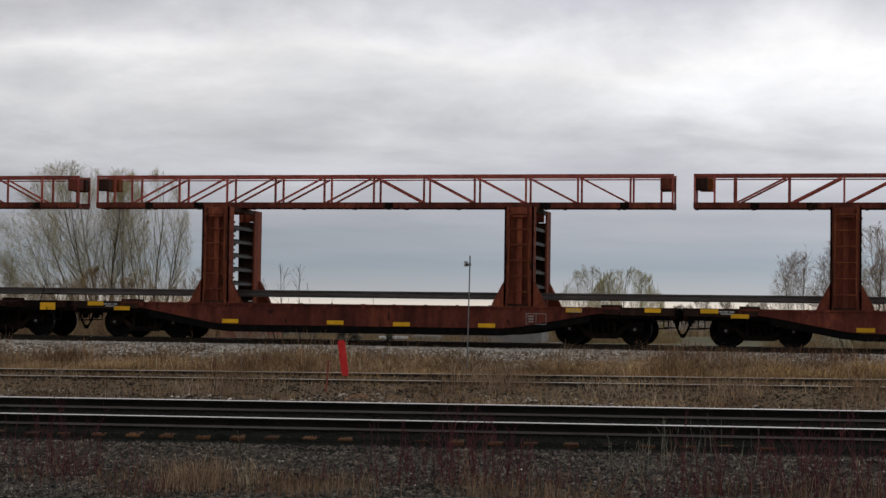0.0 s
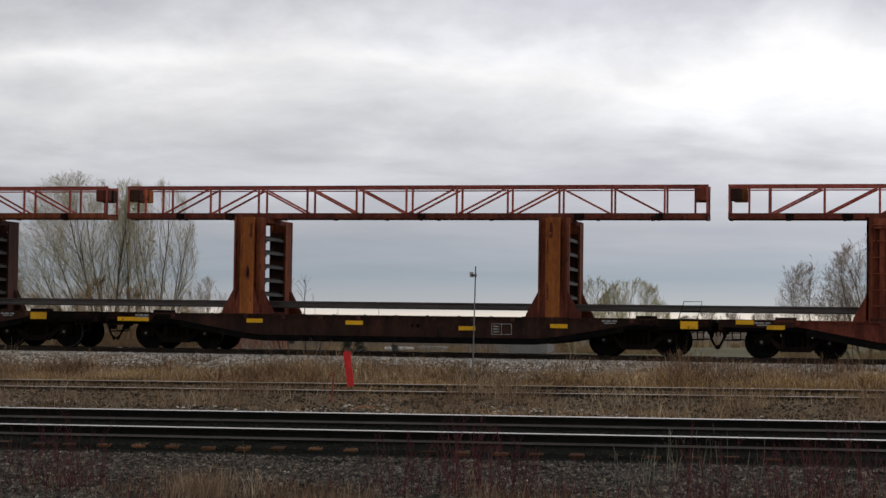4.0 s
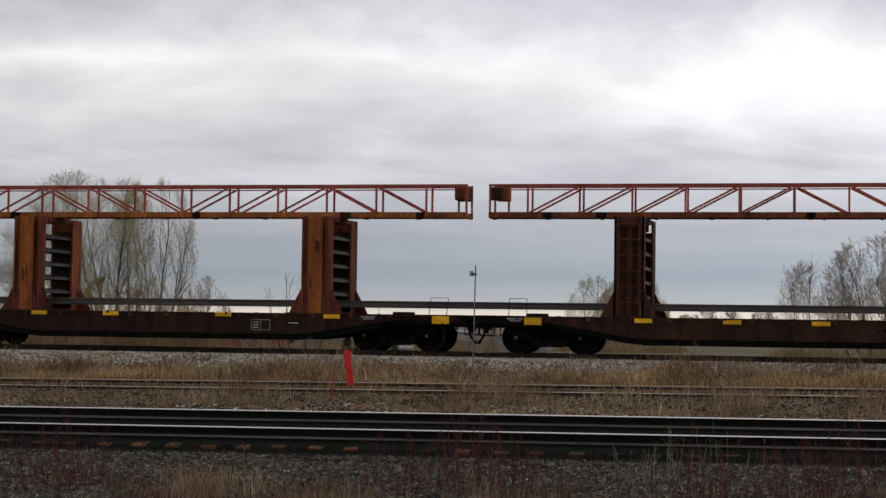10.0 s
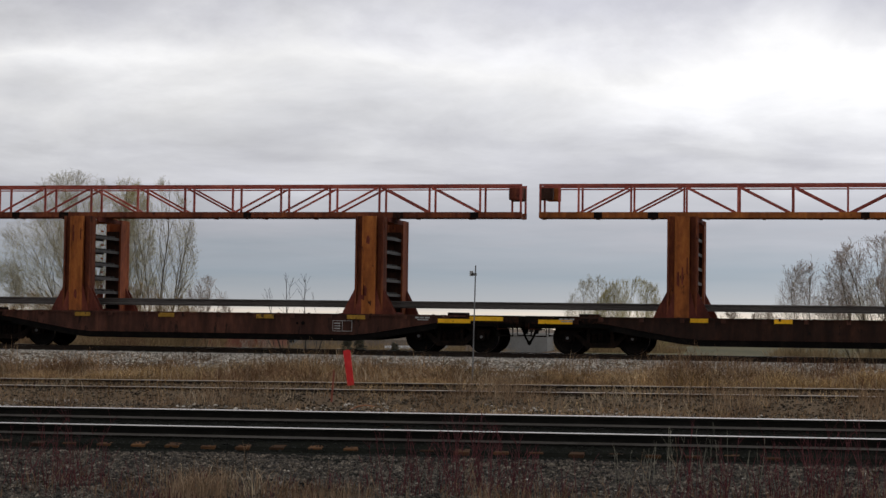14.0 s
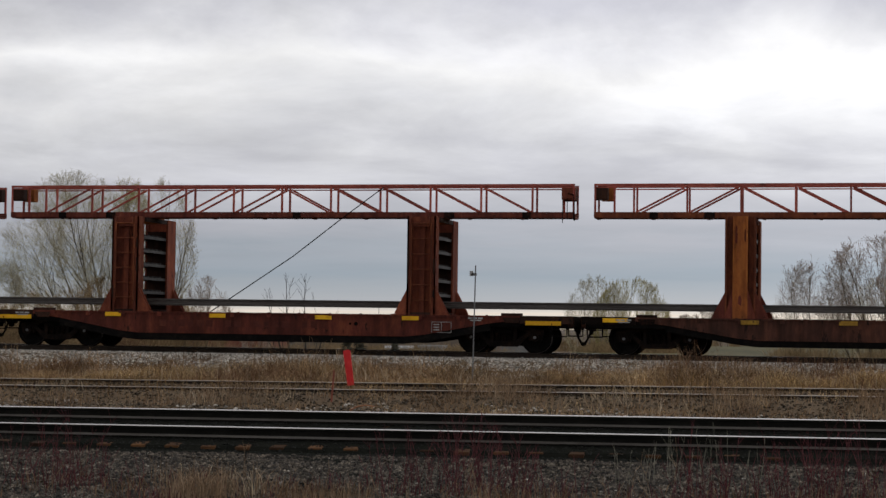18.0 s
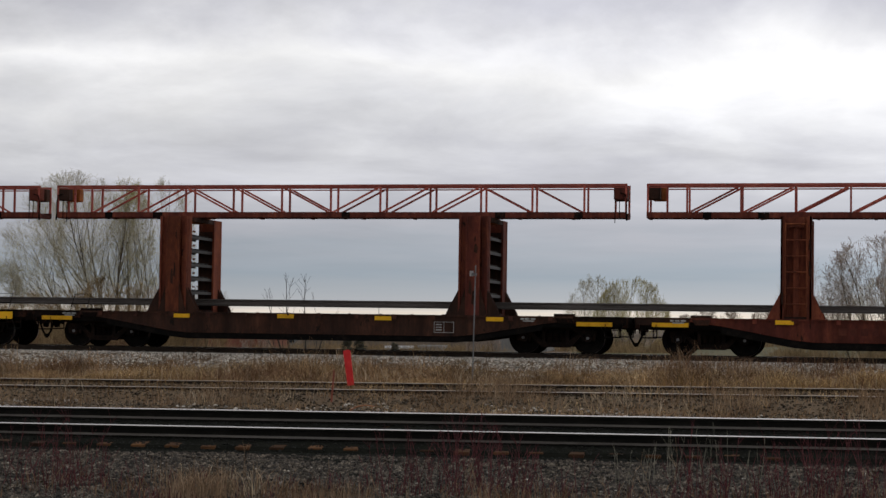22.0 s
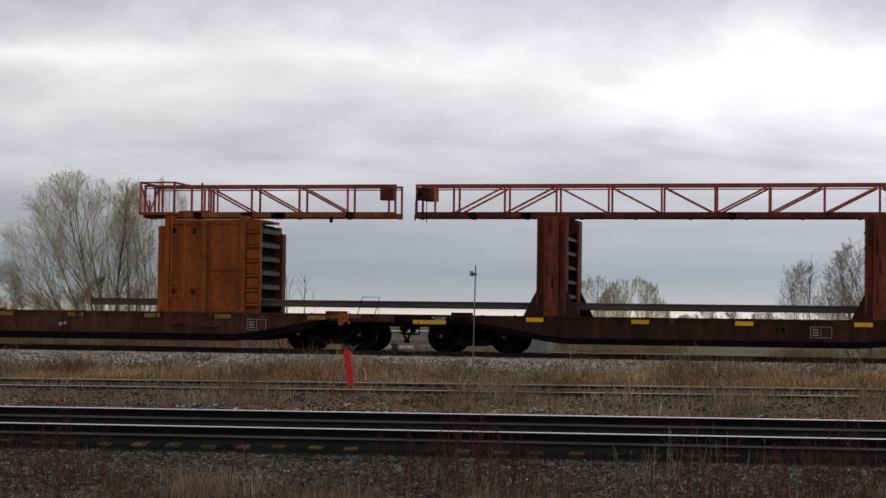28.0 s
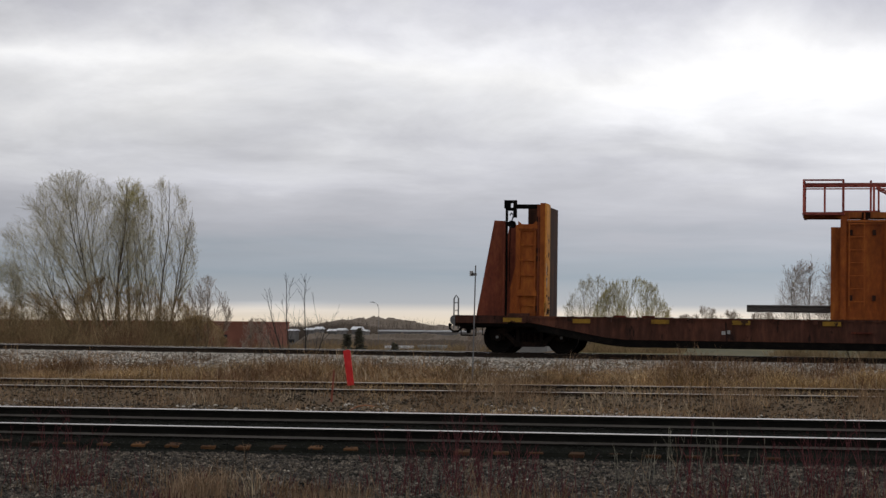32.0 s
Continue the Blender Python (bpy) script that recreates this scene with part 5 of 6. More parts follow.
# ------------------------------------------------------------ stones, grass and weeds
def scatter_stones(name, label, material, count, xr, yr, size, seed, keep=None):
    rng = np.random.default_rng(seed)
    x, y = rng.uniform(*xr, count), rng.uniform(*yr, count)
    if keep is not None:
        m = keep(x, y, rng.uniform(0, 1, count))
        x, y = x[m], y[m]
    n = len(x)
    z = np.array([ground_z(a, b) for a, b in zip(x, y)])
    z += np.array([(0.012 if (25.9 < b < 29.2 or 37.2 < b < 40.2 or 46.9 < b < 51.6) else 0.05) * noise.noise((a * 0.9, b * 0.9, 3.1)) for a, b in zip(x, y)])
    s = rng.uniform(0.45, 1.0, n) ** 1.6 * size
    octa = np.array([(1, 0, 0), (0, 1, 0), (-1, 0, 0), (0, -1, 0), (0, 0, 0.8), (0, 0, -0.6)], float)
    v = octa[None] + rng.normal(0, 0.22, (n, 6, 3))
    a = rng.uniform(0, 2 * np.pi, n)
    c, sn = np.cos(a)[:, None], np.sin(a)[:, None]
    vx, vy = v[..., 0] * c - v[..., 1] * sn, v[..., 0] * sn + v[..., 1] * c
    v = np.stack([vx * s[:, None] + x[:, None], vy * s[:, None] + y[:, None], v[..., 2] * s[:, None] * 0.8 + z[:, None] + 0.15 * s[:, None]], -1).reshape(-1, 3)
    f = np.array([(0, 1, 4), (1, 2, 4), (2, 3, 4), (3, 0, 4), (1, 0, 5), (2, 1, 5), (3, 2, 5), (0, 3, 5)])
    faces = (np.arange(n)[:, None, None] * 6 + f[None]).reshape(-1, 3)
    ob = new(name, raw(name, v.tolist(), faces.tolist(), material))
    return tagged(ob, label, "gravel", kind="stuff")


def patchy(x, y, s, seed):
    return np.array([noise.noise((a * s, b * s, seed)) for a, b in zip(x, y)])


scatter_stones("ballast", "dark grey crushed stone beside the near track", BALLAST_DARK, 56000, (-13.2, 2.2), (19.0, 26.15), 0.043, 5)
scatter_stones("ballast", "black oil-soaked stones between the near rails", BALLAST_BLACK, 9500, (-15.0, 2.0), (26.15, 29.3), 0.033, 6)
scatter_stones("ballast", "brown-stained stones between the near tracks", BALLAST_BROWN, 21000, (-21, 3), (29.3, 40.6), 0.048, 7)
scatter_stones("ballast", "dark stones heaped over the tie ends", BALLAST_DARK, 1300, (-13.5, 2.0), (25.7, 26.2), 0.04, 11)
scatter_stones("pale_gravel", "loose pale stones in the dry grass", BALLAST_LIGHT, 5200, (-18, 3), (29.6, 36.0), 0.052, 8, lambda x, y, r: patchy(x, y, 0.6, 2.0) + 0.3 * r > 0.22)
scatter_stones("pale_gravel", "scattered pale stones on the dark ballast", BALLAST_LIGHT, 1100, (-13.5, 2.5), (19.6, 26.2), 0.030, 9)
scatter_stones("pale_gravel", "pale limestone bank under the far track", BALLAST_LIGHT, 36000, (-28, 4), (43.4, 50.4), 0.05, 10)


def blades(n, xs, ys, hs, seed, width=0.006, lean=0.35):
    """Thin two-part blades; xs, ys: roots; hs: heights."""
    rng = np.random.default_rng(seed)
    z = np.array([ground_z(a, b) for a, b in zip(xs, ys)]) - 0.02
    a = rng.uniform(0, 2 * np.pi, n)
    l = rng.uniform(0.02, lean, n) * hs
    dx, dy = np.cos(a) * l, np.sin(a) * l
    w = width * rng.uniform(0.6, 1.4, n)
    root, mid, tip = np.stack([xs, ys, z], -1), np.stack([xs + dx * 0.35, ys + dy * 0.35, z + hs * 0.6], -1), np.stack([xs + dx, ys + dy, z + hs * rng.uniform(0.8, 1.0, n)], -1)
    side = np.stack([w, np.zeros(n), np.zeros(n)], -1)
    v = np.stack([root - side, root + side, mid + side * 0.8, mid - side * 0.8, tip], 1).reshape(-1, 3)
    base = np.arange(n) * 5
    quads = np.stack([base, base + 1, base + 2, base + 3], -1).tolist()
    tris = np.stack([base + 3, base + 2, base + 4], -1).tolist()
    return v.tolist(), quads + tris


def stand(x, y):
    """How tall the grass grows along the bank: rank drifts with low, worn stretches between them."""
    g = 0.60 + np.zeros(len(x))
    for c, w, up in ((-13.4, 1.5, 0.72), (-11.6, 1.0, 0.30), (-9.4, 0.8, 0.45), (-19.3, 0.5, 0.30), (-16.8, 0.6, 0.22), (-6.9, 0.5, 0.15), (-4.0, 1.1, 0.62), (-1.6, 0.6, 0.35), (0.4, 0.8, 0.55), (-24.0, 2.0, 0.4)):
        g += up * np.exp(-((x - c) / w) ** 2)
    return np.where(y > 39.8, np.minimum(g, 1.3), 1.0)


def grass(name, label, material, count, xr, yr, hr, seed, width=0.006, lean=0.35, clump=0.0, patch=None):
    rng = np.random.default_rng(seed)
    x, y = rng.uniform(*xr, count), rng.uniform(*yr, count)
    if clump:
        cx, cy = rng.uniform(*xr, count // 30 + 1), rng.uniform(*yr, count // 30 + 1)
        k = rng.integers(0, len(cx), count)
        x, y = cx[k] + rng.normal(0, clump, count), cy[k] + rng.normal(0, clump, count)
    h = rng.uniform(*hr, count)
    if patch:
        p = patchy(x, y, patch[0], seed * 1.7)
        m = p + rng.uniform(-0.2, 0.2, count) > patch[1]
        x, y, h, p = x[m], y[m], h[m], p[m]
        h = h * (0.65 + 1.2 * np.clip(p, 0, 0.7))
    m = (y > yr[0] - 0.3) & (y < yr[1] + 0.3)
    x, y, h = x[m], y[m], h[m]
    g = stand(x, y)
    m = rng.uniform(0, 1, len(x)) < g + 0.25
    x, y, h = x[m], y[m], (h * g)[m]
    v, f = blades(len(x), x, y, h, seed + 1, width, lean)
    return tagged(new(name, raw(name, v, f, material)), label, "grass", kind="stuff")


grass("dry_grass", "tan dry grass on the bank below the far track", GRASS_DRY, 40000, (-27, 4), (40.3, 44.2), (0.06, 0.27), 21, 0.0042, 1.8, patch=(0.42, 0.04))
grass("olive_grass", "low olive grass on the bank", GRASS_OLIVE, 30000, (-27, 4), (40.3, 44.1), (0.06, 0.26), 33, 0.0045, 1.7, patch=(0.35, 0.06))
grass("dry_grass", "tall tan grass tufts at the foot of the bank", GRASS_DRY, 12000, (-27, 4), (40.6, 43.4), (0.15, 0.50), 22, 0.0035, 1.3, 0.24, patch=(0.6, 0.08))
grass("bleached_grass", "bleached grass among the bank's weeds", GRASS_PALE, 9000, (-27, 4), (40.4, 43.8), (0.08, 0.38), 38, 0.0035, 1.6, 0.30, patch=(0.8, 0.05))
grass("dry_weeds", "brown dead weeds along the bank", GRASS_BROWN, 30000, (-27, 4), (40.3, 44.5), (0.05, 0.36), 23, 0.0045, 1.6, 0.38)
grass("dry_weeds", "tall brown weed clumps on the bank", GRASS_BROWN, 9000, (-27, 4), (40.6, 43.8), (0.15, 0.66), 36, 0.0035, 1.1, 0.26, patch=(0.45, 0.06))
grass("bleached_grass", "long bent pale stalks in the bank's grass", GRASS_PALE, 800, (-27, 4), (40.4, 43.4), (0.35, 0.8), 32, 0.0035, 1.3, 0.5)
grass("ochre_grass", "ochre grass in drifts along the bank", GRASS_OCHRE, 20000, (-27, 4), (40.2, 43.6), (0.12, 0.46), 51, 0.004, 1.3, patch=(0.33, 0.08))
grass("dry_weeds", "dark reddish weeds in drifts on the bank", WEED_RUSSET, 11000, (-27, 4), (40.3, 43.8), (0.12, 0.5), 52, 0.004, 1.2, 0.3, patch=(0.30, 0.10))
grass("ochre_grass", "ochre grass grown over the siding's far rail", GRASS_OCHRE, 2600, (-24, 3), (39.4, 40.8), (0.08, 0.34), 53, 0.0035, 1.4, 0.35, patch=(0.4, 0.05))
grass("dry_grass", "long tan grass leaning over the siding", TAN_STALK, 2000, (-8.5, 2.5), (35.6, 38.2), (0.2, 0.72), 54, 0.0032, 1.1, 0.25, patch=(0.5, 0.0))
grass("dry_grass", "long tan grass in front of the siding", TAN_STALK, 1300, (-19, -12), (35.4, 38.0), (0.15, 0.55), 55, 0.0032, 1.1, 0.25, patch=(0.5, 0.05))
grass("bleached_grass", "single bent straws beside the siding", GRASS_PALE, 260, (-19, 3), (33.0, 37.8), (0.25, 0.6), 56, 0.0028, 1.5, 0.4)
grass("dry_weeds", "thin russet weeds up the gravel bank", WEED_RUSSET, 2400, (-7.5, 3.5), (43.6, 46.6), (0.12, 0.5), 57, 0.0045, 1.0, 0.3, patch=(0.5, -0.05))
grass("dry_grass", "thin tan grass up the gravel bank", TAN_STALK, 2000, (-7.5, 3.5), (43.4, 46.2), (0.12, 0.5), 58, 0.0042, 1.1, 0.3, patch=(0.5, -0.05))
grass("dry_weeds", "sparse dark weeds in the gravel bank", GRASS_BROWN, 1600, (-27, -7.5), (43.8, 46.8), (0.08, 0.4), 59, 0.0042, 1.0, 0.3, patch=(0.5, 0.08))
grass("dry_grass", "thin dry grass grown through the siding", GRASS_DRY, 1700, (-22, 3), (37.4, 40.4), (0.06, 0.26), 24, 0.0035, 1.4, 0.35)
grass("dry_weeds", "brown weeds grown through the siding", GRASS_BROWN, 3000, (-22, 3), (36.6, 40.6), (0.05, 0.24), 37, 0.004, 1.5, 0.3)
grass("dry_weeds", "sparse brown weeds between the tracks", GRASS_BROWN, 4400, (-18, 3), (31.8, 37.4), (0.04, 0.20), 25, 0.0045, 1.6, 0.35)
grass("dry_grass", "sparse pale grass between the tracks", GRASS_DRY, 1900, (-18, 3), (32.0, 36.8), (0.05, 0.24), 26, 0.003, 1.5, 0.30)
grass("red_twigs", "low tangle of thin dark red twigs", RED_TWIG, 900, (-12.0, 2), (19.2, 22.6), (0.08, 0.32), 34, 0.003, 1.0, 0.30)
grass("dry_weeds", "dead weeds at the foot of the ballast", GRASS_BROWN, 1500, (-12.5, 2), (19.0, 21.8), (0.06, 0.30), 27, 0.003, 0.8, 0.22)
grass("dry_grass", "tan grass tufts at the foot of the ballast", TAN_STALK, 360, (-7.75, -6.75), (20.1, 21.0), (0.15, 0.50), 28, 0.0042, 0.7, 0.13)
grass("bleached_grass", "bleached straws in the tan tufts", GRASS_PALE, 70, (-7.7, -6.8), (20.1, 20.9), (0.2, 0.50), 61, 0.0036, 0.9, 0.12)
grass("dry_grass", "tan grass tufts beside the ballast", TAN_STALK, 240, (-6.5, -5.4), (20.1, 21.0), (0.1, 0.34), 29, 0.0028, 0.6, 0.2)
grass("dry_grass", "tan grass blades among the red stems", TAN_STALK, 150, (-4.8, -3.2), (20.0, 21.2), (0.1, 0.34), 30, 0.0024, 0.5, 0.22)
grass("dry_grass", "tan grass blades among the red shrubs", TAN_STALK, 120, (-1.6, 1.0), (20.1, 21.4), (0.1, 0.42), 31, 0.0024, 0.5, 0.22)


# ------------------------------------------------------------ branches
def tubes_mesh(name, segs, material, sides=3):
    """Many tapered sticks (a, b, ra, rb) in one mesh."""
    a = np.array([s[0] for s in segs], float)
    b = np.array([s[1] for s in segs], float)
    ra, rb = np.array([s[2] for s in segs]), np.array([s[3] for s in segs])
    ax = b - a
    ax /= np.linalg.norm(ax, axis=1, keepdims=True) + 1e-9
    ref = np.where(np.abs(ax[:, 2:3]) > 0.9, [[1.0, 0, 0]], [[0, 0, 1.0]])
    u = np.cross(ax, ref)
    u /= np.linalg.norm(u, axis=1, keepdims=True) + 1e-9
    w = np.cross(ax, u)
    n = len(segs)
    ring = [u * math.cos(2 * math.pi * k / sides) + w * math.sin(2 * math.pi * k / sides) for k in range(sides)]
    v = np.stack([a + r * ra[:, None] for r in ring] + [b + r * rb[:, None] for r in ring], 1).reshape(-1, 3)
    base = np.arange(n) * 2 * sides
    faces = np.concatenate([np.stack([base + k, base + (k + 1) % sides, base + sides + (k + 1) % sides, base + sides + k], -1) for k in range(sides)])
    return raw(name, v.tolist(), faces.tolist(), material)


def reach(p, d, crown):
    """How far a branch may grow from p along d before it leaves the crown, an egg of (x, y, z, rx, ry, rz)."""
    c, r = Vector(crown[:3]), crown[3:]
    q = Vector(((p.x - c.x) / r[0], (p.y - c.y) / r[1], (p.z - c.z) / r[2]))
    e = Vector((d.x / r[0], d.y / r[1], d.z / r[2]))
    a, h, k = e.dot(e), q.dot(e), q.dot(q) - 1
    disc = h * h - a * k
    return max((-h + math.sqrt(disc)) / a, 0.25) if disc > 0 else 0.25


def grow(rng, p, d, length, r, level, plan, segs, crown, thin):
    """One branch with its side branches. plan: a row for each level of (joints, branches, longest, spread, wander)."""
    joints, kids, longest, spread, wander = plan[level]
    pts, dirs = [p], [d]
    for k in range(joints):
        d = (d + Vector((rng.gauss(0, wander), rng.gauss(0, wander), rng.gauss(0, wander * 0.6) + (0.075 if level == 0 else 0.03)))).normalized()
        p = p + d * length / joints
        pts.append(p)
        dirs.append(d)
    for k in range(joints):
        t0, t1 = k / joints, (k + 1) / joints
        segs[min(level, 3)].append((pts[k], pts[k + 1], max(r * (1 - 0.85 * t0), thin), max(r * (1 - 0.85 * t1), thin * 0.7)))
    if level + 1 >= len(plan):
        return
    for k in range(kids):
        t = (0.12 if level == 0 else 0.25) + 0.80 * (k + rng.random()) / kids
        t = min(t, 0.98)
        i = min(int(t * joints), joints - 1)
        q = pts[i].lerp(pts[i + 1], t * joints - i)
        side = dirs[i + 1].orthogonal().normalized()
        side.rotate(Matrix.Rotation(rng.uniform(0, 2 * math.pi), 3, dirs[i + 1]))
        s = spread * rng.uniform(0.6, 1.4)
        nd = (dirs[i + 1] * math.cos(s) + side * math.sin(s)).normalized()
        room = min(reach(q, nd, crown) * rng.uniform(0.62, 1.08), plan[level + 1][2] * rng.uniform(0.6, 1.2))
        grow(rng, q, nd, room, max(r * (1 - 0.85 * t) * 0.5, thin), level + 1, plan, segs, crown, thin)


def bare_tree(name, label, category, at, crown, leans, plan, seed, radius, twig, thin=0.007, group="", bark=BARK, buds=0.0, bud=(0.05, 0.13, 0.008), bud_mat=None):
    """crown: an egg round the tree's own origin; leans: (x offset, lean to x, lean to y) of each stem. buds: how many to each
    piece of the finest twigs; bud: shortest, longest, thickness."""
    rng = random.Random(seed)
    segs = [[], [], [], []]
    for dx, lx, ly in leans:
        d = Vector((lx, ly, 1)).normalized()
        p = Vector((dx, rng.uniform(-0.3, 0.3), -0.1))
        grow(rng, p, d, reach(p + d * 0.5, d, crown) * rng.uniform(0.9, 1.0) + 0.5, radius * rng.uniform(0.7, 1.1), 0, plan, segs, crown, thin)
        segs[0].append((Vector((0, 0, -0.15)), p, radius * 0.8, radius * 0.8))
    tree = new(name)
    tagged(tree, label, category, group)
    tree.location = at
    part("trunk", tubes_mesh("trunk", segs[0] + segs[1], bark, 5), None, tree)
    part("crown", tubes_mesh("crown", segs[2] + segs[3], twig, 3), None, tree, "crown of fine budding twigs")
    if buds:
        tips = segs[3] or segs[2]
        sprouts = []
        for k in range(int(len(tips) * buds)):
            a, b, _, _ = tips[rng.randrange(len(tips))]
            p = a.lerp(b, rng.random())
            d = ((b - a).normalized() + Vector((rng.gauss(0, 0.6), rng.gauss(0, 0.6), rng.gauss(0.2, 0.6)))).normalized()
            sprouts.append((p, p + d * rng.uniform(bud[0], bud[1]), bud[2] * rng.uniform(0.7, 1.3), bud[2] * 0.4))
        part("foliage", tubes_mesh("foliage", sprouts, bud_mat or twig, 3), None, tree, "haze of small opening buds")
    return tree


FULL = ((10, 17, 9, 0.42, 0.06), (6, 9, 5, 0.48, 0.10), (4, 7, 2.2, 0.55, 0.15), (3, 0, 1.2, 0, 0.20))
OPEN = ((10, 12, 7, 0.45, 0.06), (6, 7, 3.5, 0.55, 0.12), (4, 6, 1.6, 0.6, 0.16), (2, 0, 0.8, 0, 0.20))
SLIM = ((10, 15, 9, 0.38, 0.05), (6, 7, 4, 0.42, 0.09), (4, 5, 1.8, 0.52, 0.15), (3, 0, 1.0, 0, 0.20))
THICK = ((6, 11, 5, 0.30, 0.06), (4, 8, 2.4, 0.36, 0.08), (3, 5, 1.1, 0.40, 0.1), (2, 0, 0.7, 0, 0.08))
SPARSE = ((6, 6, 4.6, 0.46, 0.05), (4, 4, 1.7, 0.5, 0.06), (2, 0, 0.7, 0, 0.06))
BUSHY = ((6, 9, 5, 0.42, 0.06), (4, 7, 2.6, 0.45, 0.08), (3, 5, 1.3, 0.45, 0.1), (2, 0, 0.7, 0, 0.08))
bare_tree("willow_tree", "large many-stemmed bare willow with grey-green twigs", "tree", (-50.2, 120, -1.0), (-3.2, 0, 6.3, 5.2, 4.5, 7.0),
          ((-0.3, -1.25, 0), (-0.2, -0.90, 0.1), (-0.1, -0.62, 0.1), (0.0, -0.44, -0.1), (0.1, -0.27, 0.1), (0.2, -0.12, 0), (-0.4, -1.8, 0)), FULL, 11, 0.095, TWIG_GREY, 0.0056, buds=0.45, bud=(0.08, 0.22, 0.0045))
bare_tree("willow_tree", "upright willow with yellow-green budding twigs", "tree", (-50.0, 122, -1.0), (0.1, 0, 6.8, 1.9, 2.0, 6.6),
          ((0.0, 0.02, 0), (0.4, 0.07, 0), (-0.4, -0.05, 0), (0.2, 0.0, 0.1)), SLIM, 12, 0.08, TWIG_GREEN, 0.0062, buds=1.1, bud=(0.08, 0.2, 0.0055))
bare_tree("willow_tree", "tall slim willow with pale bare twigs", "tree", (-47.4, 121, -1.0), (0.4, 0, 6.4, 2.6, 2.2, 6.7),
          ((0.0, 0.03, 0), (0.5, 0.13, 0), (0.9, 0.24, 0), (-0.5, -0.06, 0), (-0.2, -0.16, 0)), SLIM, 13, 0.08, TWIG_GREY, 0.0056, buds=0.5, bud=(0.08, 0.22, 0.0045))
bare_tree("shrub", "bare grey shrub beside the willows", "shrub", (-43.8, 120, -1.0), (0.5, 0, 3.0, 1.7, 1.5, 3.0), ((0, -0.15, 0), (0.3, 0.22, 0), (0.6, 0.45, 0), (-0.4, -0.3, 0)), BUSHY, 14, 0.06, TWIG_BROWN, buds=0.6, bud=(0.06, 0.14, 0.008))
bare_tree("shrub", "thin bare saplings beside the willows", "shrub", (-57.8, 118, -1.0), (0, 0, 3.8, 1.9, 1.5, 3.9), ((0, 0.05, 0), (0.8, 0.1, 0), (-0.8, -0.05, 0)), OPEN, 15, 0.05, TWIG_GREY, 0.006, buds=1.0)
for k, (x, h) in enumerate(((-57, 4.4), (-54.5, 4.9), (-52.2, 5.4), (-49.5, 5.8), (-47, 5.4), (-44.8, 4.4), (-42.6, 3.2), (-59.4, 3.8))):
    bare_tree("shrub", "olive-brown brush growing under the willows", "shrub", (x, 116 + (k % 3), -1.0), (0, 0, h * 0.45, 2.0, 1.6, h * 0.55), tuple((dx, dx * 0.3, 0) for dx in (-1.2, -0.6, 0, 0.6, 1.2)), BUSHY, 40 + k, 0.04, BRUSH, 0.007, "brush under the willows", buds=0.35, bud=(0.06, 0.18, 0.007))
bare_tree("sapling", "small bare twin-stemmed sapling", "tree", (-27.55, 90, -0.5), (0, 0, 2.5, 2.3, 1.2, 2.6), ((-0.4, -0.04, 0), (-0.5, -0.42, 0), (0.4, 0.10, 0), (0.6, 0.75, 0), (-0.7, -0.75, 0)), SPARSE, 16, 0.055, BARK_DARK, 0.008, bark=BARK_DARK)
bare_tree("shrub", "round bushy shrub with yellow-green buds", "shrub", (-16.7, 140, -1.0), (0.2, 0, 2.9, 3.0, 2.4, 3.6), tuple((dx, dx * 0.24, 0) for dx in (-1.9, -1.5, -1.1, -0.7, -0.3, 0.1, 0.5, 0.9, 1.3, 1.7)), THICK, 17, 0.045, TWIG_GREEN, 0.0055, buds=0.35, bud=(0.08, 0.24, 0.006))
bare_tree("shrub", "grey bare shrub beside the budding one", "shrub", (-19.4, 141, -1.0), (0, 0, 3.1, 2.5, 2.0, 3.5), tuple((dx, dx * 0.32, 0) for dx in (-1.4, -0.9, -0.4, 0.1, 0.6, 1.1)), BUSHY, 18, 0.05, TWIG_GREY, 0.006, buds=0.5, bud=(0.06, 0.18, 0.006))
bare_tree("tree", "bare brown-twigged tree with upswept branches", "tree", (1.1, 110, -0.8), (0.2, 0, 3.9, 3.6, 2.5, 4.1), ((-0.4, -0.32, 0), (0.0, -0.08, 0), (0.3, 0.10, 0), (0.6, 0.34, 0), (-0.8, -0.6, 0)), OPEN, 19, 0.08, TWIG_BROWN, 0.006, buds=0.8, bud=(0.06, 0.14, 0.009), bud_mat=BUD_PINK)
bare_tree("tree", "small bare tree with brown buds", "tree", (-2.5, 112, -0.8), (0.1, 0, 3.5, 2.3, 1.6, 3.3), ((-0.3, -0.24, 0), (0.1, -0.05, 0), (0.5, 0.14, 0), (-0.5, -0.44, 0), (0.8, 0.3, 0)), OPEN, 20, 0.05, TWIG_BROWN, 0.0050, buds=0.7, bud=(0.06, 0.13, 0.006), bud_mat=BUD_PINK)
bare_tree("shrub", "dense tan shrub with olive buds", "shrub", (1.6, 119, -0.8), (0, 0, 2.7, 2.2, 1.8, 2.9), ((-0.8, -0.4, 0), (-0.3, -0.15, 0), (0.2, 0.1, 0), (0.7, 0.35, 0)), BUSHY, 77, 0.05, TWIG_GREY, 0.0055, buds=0.6, bud=(0.06, 0.18, 0.006))
